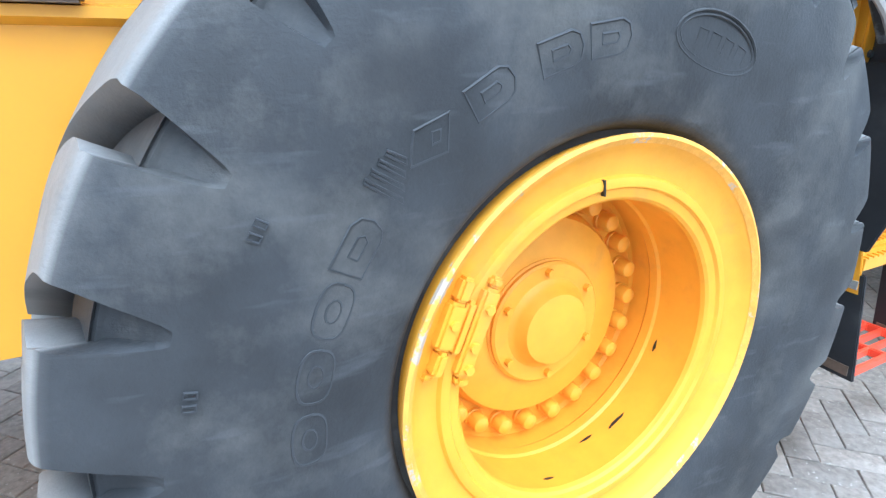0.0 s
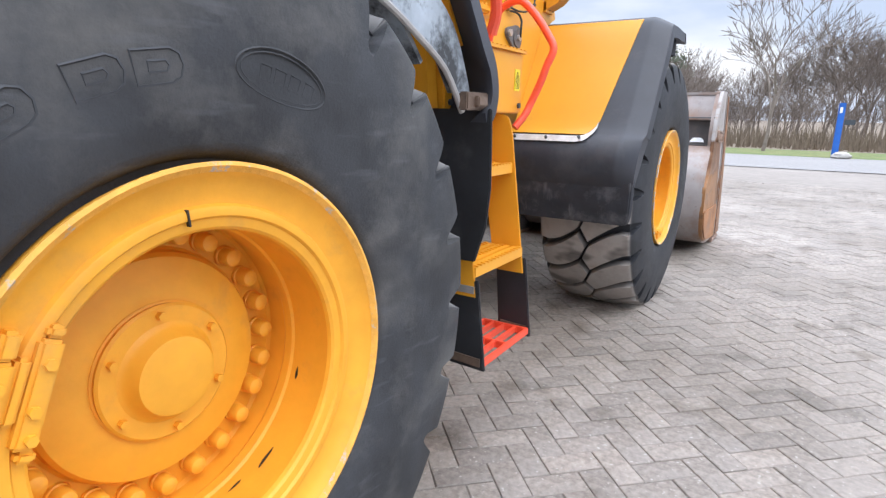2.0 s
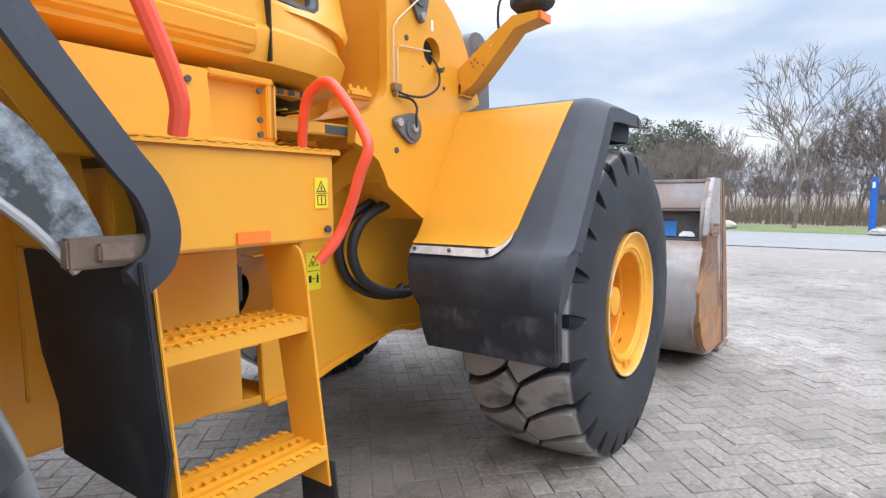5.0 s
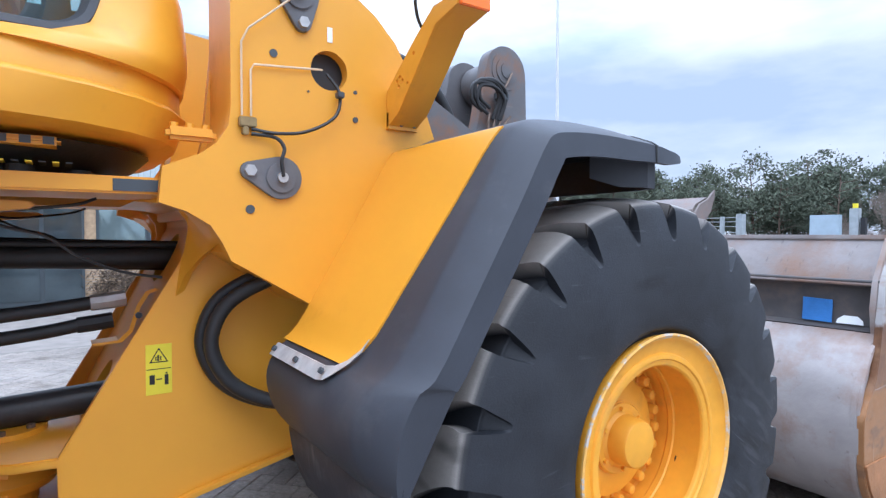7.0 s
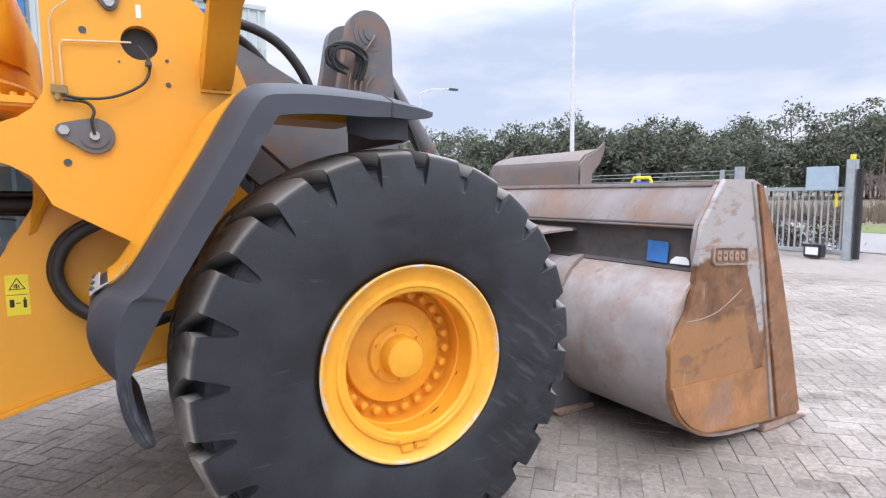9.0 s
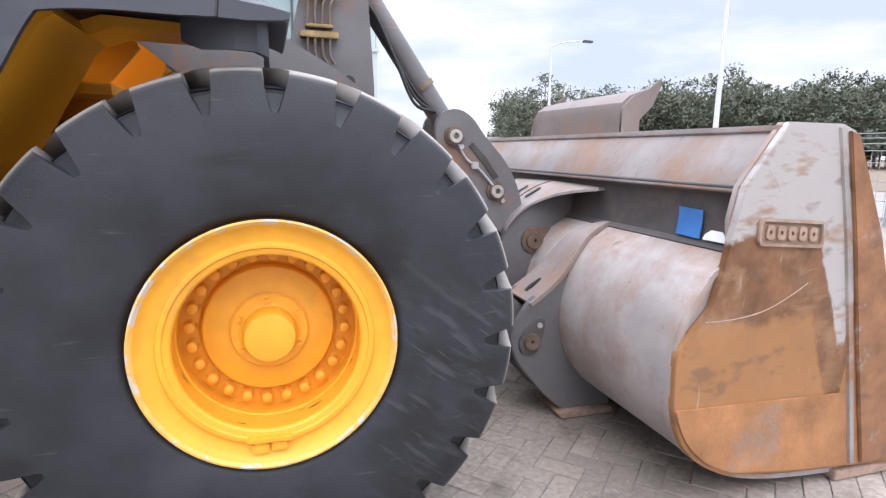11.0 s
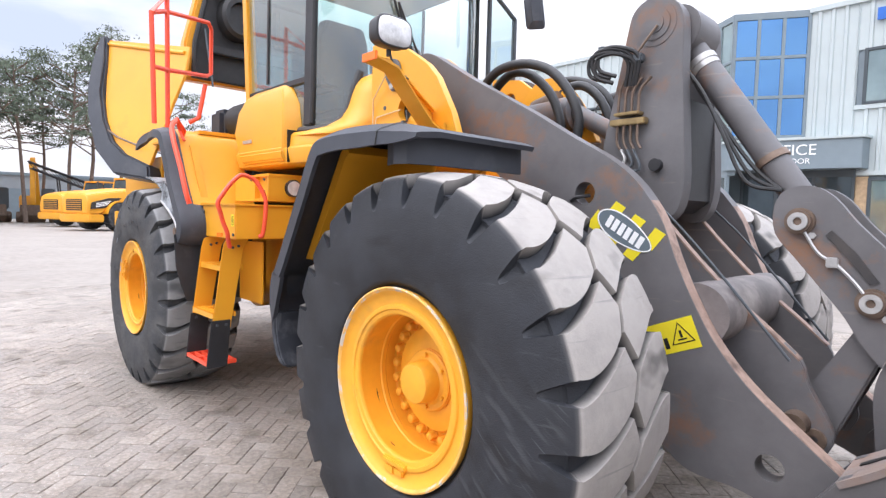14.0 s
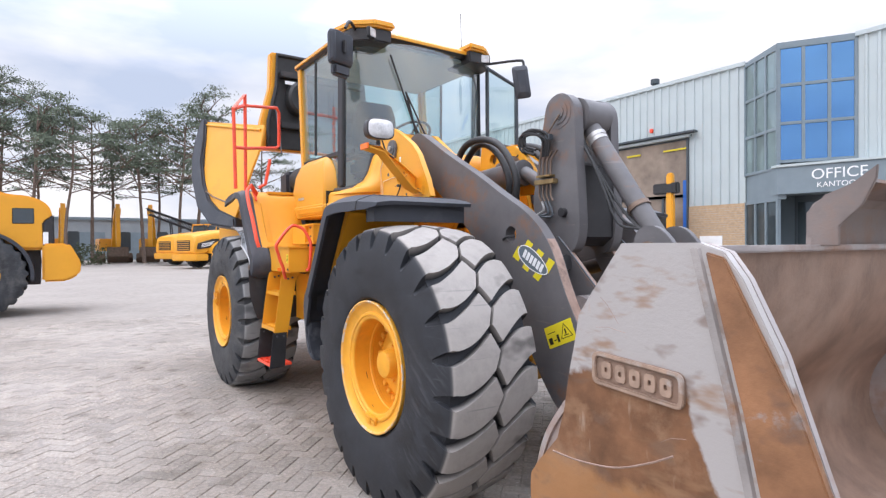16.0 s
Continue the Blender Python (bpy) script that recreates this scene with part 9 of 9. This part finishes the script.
def hauler(x, y, turn, label):
    t = thing("articulated_hauler", (x, y, 0), label, "dump truck", "parked haulers")
    t.matrix_basis = pose(x, y, 0, 0, 0, turn)
    for wx in (0.0, 4.4, 6.1):
        for wy in (-1.15, 1.15):
            spare_wheel(t, wx, wy, 0.86, 0.6, 1)
    # hood: low nose, sides drawn in above the wheel, falling forward
    hood = [[(a, yy, zz) for yy, zz in ((-w, lo), (w, lo), (w + 0.02, h - 0.62), (w - 0.12, h - 0.14), (w - 0.40, h), (-w + 0.40, h), (-w + 0.12, h - 0.14), (-w - 0.02, h - 0.62))] for a, w, lo, h in ((-2.05, 0.98, 1.05, 2.05), (-1.95, 1.06, 0.98, 2.28), (-1.2, 1.16, 1.05, 2.44), (-0.2, 1.20, 1.72, 2.58), (0.9, 1.20, 1.72, 2.70), (1.5, 1.20, 1.10, 2.72))]
    part("hood", Geo().loft(hood), YELLOW, t, "yellow falling hood", 0.05)
    part("bumper", Geo().loft([[(a, yy, z) for a, yy in ((-2.30, -0.85), (-2.30, 0.85), (-2.0, 1.28), (-1.05, 1.30), (-1.05, -1.30), (-2.0, -1.28))] for z in (0.52, 1.0)]), YELLOW, t, "yellow bumper", 0.06)
    part("grille", Geo().box(-2.085, -2.03, -0.66, 0.66, 1.22, 1.92), BLACKPAINT, t, "black grille", 0.03)
    for k in range(5):
        part("grille_bar", Geo().box(-2.11, -2.08, -0.62, 0.62, 1.30 + 0.13 * k, 1.335 + 0.13 * k), YELLOW, t)
    for s in (-1, 1):
        part("lamp_band", Geo().plate([(-1.88, 1.32), (-1.80, 1.72), (-0.70, 2.02), (0.25, 2.06), (-0.05, 1.80), (-0.95, 1.40)], [], s * 1.10, s * 1.235), BLACKPAINT, t, "dark slanted lamp panel", 0.02)
        for k in range(3):
            part("headlamp", Geo().plate([(-1.62 + 0.02 * k, 1.44 + 0.10 * k), (-1.60 + 0.02 * k, 1.49 + 0.10 * k), (-0.72 + 0.10 * k, 1.66 + 0.10 * k), (-0.78 + 0.10 * k, 1.60 + 0.10 * k)], [], s * 1.236, s * 1.246), WHITEPRINT, t, "pale headlamp slat")
        arch = [(1.02 * math.cos(radians(d)), 0.86 + 1.02 * math.sin(radians(d))) for d in range(10, 171, 10)]
        inner = [(0.95 * math.cos(radians(d)), 0.86 + 0.95 * math.sin(radians(d))) for d in range(10, 171, 10)]
        part("fender", Geo().loft([[(p, s * 0.85, q), (p, s * 1.46, q), (pi, s * 1.46, qi), (pi, s * 0.85, qi)] for (p, q), (pi, qi) in zip(arch, inner)]), YELLOW, t, "yellow wheel arch")
        part("step", Geo().box(1.15, 1.65, s * 1.05, s * 1.40, 0.55, 0.60), BLACKPAINT, t)
        part("mirror", Geo().box(0.86, 0.92, s * 1.46, s * 1.62, 2.75, 3.15), BLACKPAINT, t, "black mirror", 0.02)
        part("mirror_stalk", Geo().tube([(1.4, s * 1.02, 3.0), (0.92, s * 1.50, 3.05)], 0.025, 6), BLACKPAINT, t)
    cab = part("cab", Geo().loft([[(a0, -0.86, z), (a1, -0.86, z), (a1, 0.86, z), (a0, 0.86, z)] for a0, a1, z in ((1.45, 2.75, 1.3), (1.42, 2.75, 2.70), (1.58, 2.72, 3.30))]), ENTRY, t, "dark glazed cab", 0.04)
    part("cab_roof", Geo().box(1.50, 2.80, -0.92, 0.92, 3.30, 3.42), YELLOW, cab, "yellow cab roof", 0.04)
    for px, py in ((1.44, -0.87), (1.44, 0.87), (2.74, -0.87), (2.74, 0.87)):
        part("pillar", Geo().tube([(px, py, 1.3), (px, py, 2.7), (px + (0.14 if px < 2 else -0.03), py, 3.32)], 0.045, 6), YELLOW, cab)
    g = Geo().loft([[(a, yy, zz) for yy, zz in ((-0.9, b), (0.9, b), (1.35, 2.75), (-1.35, 2.75))] for a, b in ((3.1, 1.9), (3.6, 1.5), (7.4, 1.6), (8.3, 2.3))])
    part("dump_body", g, YELLOW, t, "yellow dump body", 0.03)
    part("chassis", Geo().box(0.5, 7.2, -0.5, 0.5, 0.75, 1.35), BLACKPAINT, t)
    return t


hauler(-44.0, 6.1, 122, "yellow articulated hauler parked at the yard's end")
hauler(-36.2, 6.2, 118, "yellow articulated hauler parked close behind the loader")
# feed belt of a screening machine, aslant before the far hall
belt = thing("conveyor", (-48.0, 5.0, 0), "dark lattice conveyor belt standing aslant behind the haulers", "conveyor")
for s in (-0.45, 0.45):
    part("chord", Geo().tube([(s, -1.2, 4.75), (s, 3.6, 3.0)], 0.06, 6), BLACKPAINT, belt)
    part("chord", Geo().tube([(s, -1.1, 4.30), (s, 3.6, 2.45)], 0.06, 6), BLACKPAINT, belt)
    for k in range(9):
        u = k / 9
        part("brace", Geo().tube([(s, -1.2 + 4.8 * u, 4.75 - 1.75 * u), (s, -1.1 + 4.7 * (u + 0.11), 4.30 - 1.85 * (u + 0.11))], 0.035, 5), BLACKPAINT, belt)
part("belt", Geo().loft([[(-0.42, y, z), (0.42, y, z), (0.42, y, z + 0.05), (-0.42, y, z + 0.05)] for y, z in ((-1.3, 4.80), (3.6, 3.02))]), ENGINE, belt, "black rubber belt")
for y, z in ((3.3, 2.6), (0.6, 3.7)):
    for s in (-0.45, 0.45):
        part("leg", Geo().tube([(s, y, z), (s, y + 0.3, 0.0)], 0.06, 6), BLACKPAINT, belt)


def digger(x, y, turn, up):
    t = thing("excavator", (x, y, 0), "yellow tracked excavator with its boom raised", "excavator", "excavators at the yard's end")
    t.matrix_basis = pose(x, y, 0, 0, 0, turn)
    for s in (-1, 1):
        g = Geo().plate([(-2.0, 0.45), (-1.7, 0.0), (1.7, 0.0), (2.0, 0.45), (1.7, 0.9), (-1.7, 0.9)], [], s * 1.4, s * 0.9)
        part("track", g, material_dark, t, "rusty brown crawler track", 0.05)
    part("house", Geo().box(-2.2, 0.9, -1.3, 1.3, 1.1, 2.3), YELLOW, t, "yellow engine house", 0.08)
    part("cab", Geo().box(0.0, 1.4, 0.35, 1.3, 1.1, 2.95), DARKFRAME, t, "dark glazed cab", 0.08)
    boom = [(0.8, 1.5), (1.4, 3.0), (2.4, 4.6 * up), (3.0, 4.9 * up), (3.1, 4.6 * up), (2.3, 3.9 * up), (1.7, 2.6), (1.2, 1.4)]
    part("boom", Geo().plate(boom, [], -0.3, 0.25), YELLOW, t, "yellow bent boom", 0.03)
    part("stick", Geo().plate([(2.75, 5.3 * up), (3.2, 5.2 * up), (3.5, 2.0), (3.2, 1.3), (2.95, 1.8)], [], -0.2, 0.15), YELLOW, t, "yellow stick", 0.03)
    part("ram", Geo().tube([(2.0, -0.02, 4.6 * up), (2.85, -0.02, 5.2 * up)], 0.10, 10), BRIGHT, t)
    part("digging_bucket", Geo().plate([(2.8, 1.5), (3.5, 1.5), (3.7, 0.6), (3.2, 0.05), (2.6, 0.3)], [], -0.9, 0.8), material_dark, t, "rusty digging bucket", 0.05)
    return t


material_dark = material("rusty_crawler", (0.10, 0.065, 0.045), 0.8, vary=0.35, scale=8, bump=0.3)
for x, y, turn, up in ((-56, 5.4, -14, 1.04), (-57, 1.9, 3, 1.05), (-56, -2.3, 2, 1.02)):
    digger(x, y, turn, up)
shed = thing("storage_hall", (-75, 6, 0), "low pale grey storage hall far off behind pines", "building")
part("wall", Geo().box(-6, 6, -9, 14, -0.03, 4.6), SHEDGREY, shed)
part("roof", Geo().box(-6.2, 6.2, -9.2, 14.2, 4.6, 4.9), TRIM, shed)
for k in range(4):
    part("door", Geo().box(6.0, 6.05, -7 + 5 * k, -4 + 5 * k, 0, 3.2), TRIM, shed)
bush = [(-48 - 6 * random.Random(k).random(), -1.6 + 0.16 * k, 1.4 * random.Random(k + 99).random()) for k in range(14)]
tagged(leafy("shrubs", bush, 0.16, 40, HEDGE, None, "dark green shrubs between parked machines", 0.45, 6), category="shrub", kind="stuff")


def road_vehicle(name, x, y, turn, paint, outline, glass, width, wheels, r, label, cat):
    """A parked car or van: body along x with a side outline, glass band and four wheels."""
    t = thing(name, (x, y, 0), label, cat)
    t.matrix_basis = pose(x, y, 0, 0, 0, turn)
    h = width / 2
    part("body", Geo().plate(eased(outline, 3, True), [], -h, h), paint, t, bevel=0.05)
    for s in (-1, 1):
        part("side_window", Geo().plate(glass, [], s * (h + 0.002), s * (h + 0.008)), ENTRY, t, "dark side window")
        for wx in wheels:
            wh = part("wheel", Geo().spin([(0.10, -0.01), (r * 0.62, -0.01), (r * 0.68, -0.03), (r * 0.95, -0.03), (r, 0.02), (r, 0.2)], (0, 0, 0), 28), RUBBER, t, "black tyre")
            wh.matrix_basis = pose(wx, s * (h + 0.01), r, 0, 0, 0 if s < 0 else 180)
            part("hub", Geo().spin([(0.0, -0.03), (0.06, -0.03), (r * 0.60, -0.018), (r * 0.62, 0.0)], (0, 0, 0), 10), BRIGHT, wh, "bright alloy rim")
    return t


road_vehicle("parked_car", 8.05, 13.7, -90, BLACKPAINT, [(2.15, 0.35), (2.2, 0.62), (1.2, 0.88), (0.45, 1.36), (-0.9, 1.38), (-1.7, 0.98), (-2.15, 0.92), (-2.2, 0.40), (-1.0, 0.24), (1.0, 0.24)], [(0.95, 0.92), (0.40, 1.27), (-0.85, 1.30), (-1.45, 0.98)], 1.75, (1.35, -1.3), 0.32, "black car parked beside the brick wall", "car")
road_vehicle("parked_van", 11.8, 37.0, 0, WHITEPRINT, [(2.6, 0.4), (2.65, 1.0), (1.9, 1.25), (1.2, 1.95), (-2.4, 2.05), (-2.6, 1.8), (-2.6, 0.4), (-1.0, 0.3), (1.0, 0.3)], [(1.7, 1.22), (1.15, 1.78), (0.4, 1.80), (0.4, 1.22)], 1.9, (1.7, -1.6), 0.34, "white van parked far off behind the hall", "van")
# small excavator in the garage mouth
mini = thing("mini_excavator", (-3.4, 11.2, 0), "small yellow excavator before the hall door", "excavator")
for s in (-1, 1):
    part("track", Geo().plate([(-0.8, 0.2), (-0.65, 0.0), (0.65, 0.0), (0.8, 0.2), (0.65, 0.4), (-0.65, 0.4)], [], s * 0.5, s * 0.3), material_dark, mini, "crawler track", 0.02)
part("house", Geo().box(-0.8, 0.7, -0.6, 0.6, 0.5, 1.1), YELLOW, mini, "yellow house", 0.15)
part("cab", Geo().box(-0.6, 0.35, -0.5, 0.5, 1.1, 2.3), DARKFRAME, mini, "dark cab", 0.05)
part("boom", Geo().plate([(0.55, 1.1), (0.78, 1.1), (0.74, 3.45), (0.64, 3.5), (0.55, 3.42)], [], -0.08, 0.08), YELLOW, mini, "yellow upright boom", 0.03)
part("boom_head", Geo().box(0.15, 0.9, -0.10, 0.10, 2.9, 3.2), BLACKPAINT, mini, bevel=0.03)
# tape and scrap on the bucket's black beam
g = Geo().loft([[(5.238 + d, y, z) for y, z in ((-1.25, z0), (-1.11, z0 + 0.004))] + [(5.234 + d, y, z) for y, z in ((-1.11, z0 + 0.004), (-1.25, z0))] for d, z0 in ((0.000, 1.05), (0.005, 1.085), (0.010, 1.13), (0.008, 1.168))])
part("tape_strip", g, BLUETAPE, bucket, "blue tape patch")
g = Geo().loft([[(5.236 + d, -1.39 + e, z), (5.236 + d, -1.27 - e, z), (5.232 + d, -1.27 - e, z), (5.232 + d, -1.39 + e, z)] for d, e, z in ((0.002, 0.0, 1.052), (0.008, 0.004, 1.072), (0.014, 0.03, 1.092))])
part("paper_scrap", g, WHITEPRINT, bucket, "torn white scrap")


# ---- paving blocks in herringbone, laid aslant to the machine ----
def paving():
    L, W, gap, turn = 0.211, 0.1055, 0.0034, radians(-46)
    c, s = math.cos(turn), math.sin(turn)
    r = np.random.RandomState(4)
    cells = []
    n = 130
    for i in range(-n, n):
        for j in range(-n, n):
            # unit of two blocks stepping along the diagonal
            for k in range(1):
                ox = (i + j * 2) * W
                oy = (i - j * 2) * W
                cells.append((ox, oy, L, W))
                cells.append((ox, oy + W, W, L))
    P = np.array(cells)
    cx, cy = P[:, 0] + P[:, 2] / 2, P[:, 1] + P[:, 3] / 2
    X, Y = cx * c - cy * s + 3.0, cx * s + cy * c - 1.0
    keep = (X > PX0 + 0.1) & (X < PX1 - 0.1) & (Y > PY0 + 0.1) & (Y < PY1 - 0.1)
    P, X, Y = P[keep], X[keep], Y[keep]
    m = len(P)
    hx, hy = P[:, 2] / 2 - gap / 2, P[:, 3] / 2 - gap / 2
    lift, tip = r.normal(0, 0.0012, m), r.normal(0, 0.009, (m, 2))
    return X, Y, hx, hy, lift, tip, c, s


X, Y, HX, HY, LIFT, TIP, CT, ST = paving()
near = (X > 0.9) & (X < 2.9) & (Y > -2.45) & (Y < -1.15)
near_ids = np.nonzero(near)[0][:300]
far_mask = np.ones(len(X), bool)
far_mask[near_ids] = False


def block_corners(ids, local):
    sx, sy = np.array((-1, 1, 1, -1)), np.array((-1, -1, 1, 1))
    out = []
    for inset, z in ((0.0, -0.012), (0.0, -0.003), (0.0035, 0.0)):
        lx, ly = sx * (HX[ids][:, None] - inset), sy * (HY[ids][:, None] - inset)
        zz = np.minimum(z + LIFT[ids][:, None] + lx * TIP[ids][:, :1] + ly * TIP[ids][:, 1:], 0.002)
        if local:
            out.append(np.stack([lx, ly, zz], 2))
        else:
            out.append(np.stack([X[ids][:, None] + lx * CT - ly * ST, Y[ids][:, None] + lx * ST + ly * CT, zz], 2))
    return np.concatenate(out, 1)


FACES = [(8, 9, 10, 11)] + [(i + k, (i + 1) % 4 + k, (i + 1) % 4 + k + 4, i + k + 4) for k in (0, 4) for i in range(4)]
ids = np.nonzero(far_mask)[0]
V = block_corners(ids, False)
F = (np.arange(len(ids))[:, None, None] * 12 + np.array(FACES)[None]).reshape(-1, 4)
pavement = tagged(raw("pavement", V.reshape(-1, 3).tolist(), F.tolist(), PAVER), "weathered grey concrete blocks in herringbone bond", "paving", kind="structure")
shapes = {}
for k in near_ids:
    key = (round(float(HX[k]), 3), round(float(HY[k]), 3), int(k) % 6)
    if key not in shapes:
        me = bpy.data.meshes.new("paving_block")
        me.from_pydata(block_corners(np.array([k]), True)[0].tolist(), [], FACES)
        me.materials.append(PAVER)
        shapes[key] = me
    o = new("paving_block", shapes[key])
    o.parent = pavement
    o.matrix_basis = Matrix.Translation((X[k], Y[k], 0)) @ Matrix.Rotation(math.atan2(ST, CT), 4, "Z")
# small pale grit and scraps lying on the blocks
r = np.random.RandomState(12)
V, F = [], []
for k in range(420):
    x, y = (r.uniform(-9, 8), r.uniform(-7.5, -1.3)) if k < 330 else (r.uniform(6, 15), r.uniform(-5, 6))
    a, q = r.uniform(0, 6.3), r.uniform(0.003, 0.009) * (1.6 if r.rand() < 0.12 else 1)
    b = len(V)
    for j in range(5):
        t = a + j * 1.2566
        V.append((x + q * math.cos(t) * r.uniform(0.6, 1.3), y + q * math.sin(t) * r.uniform(0.6, 1.3), -0.002))
    V.append((x, y, q * 0.7 + 0.001))
    F += [(b + j, b + (j + 1) % 5, b + 5) for j in range(5)]
tagged(raw("grit", V, F, STONE, None, "small pale stones and grit scattered on the paving"), category="grit", kind="stuff")
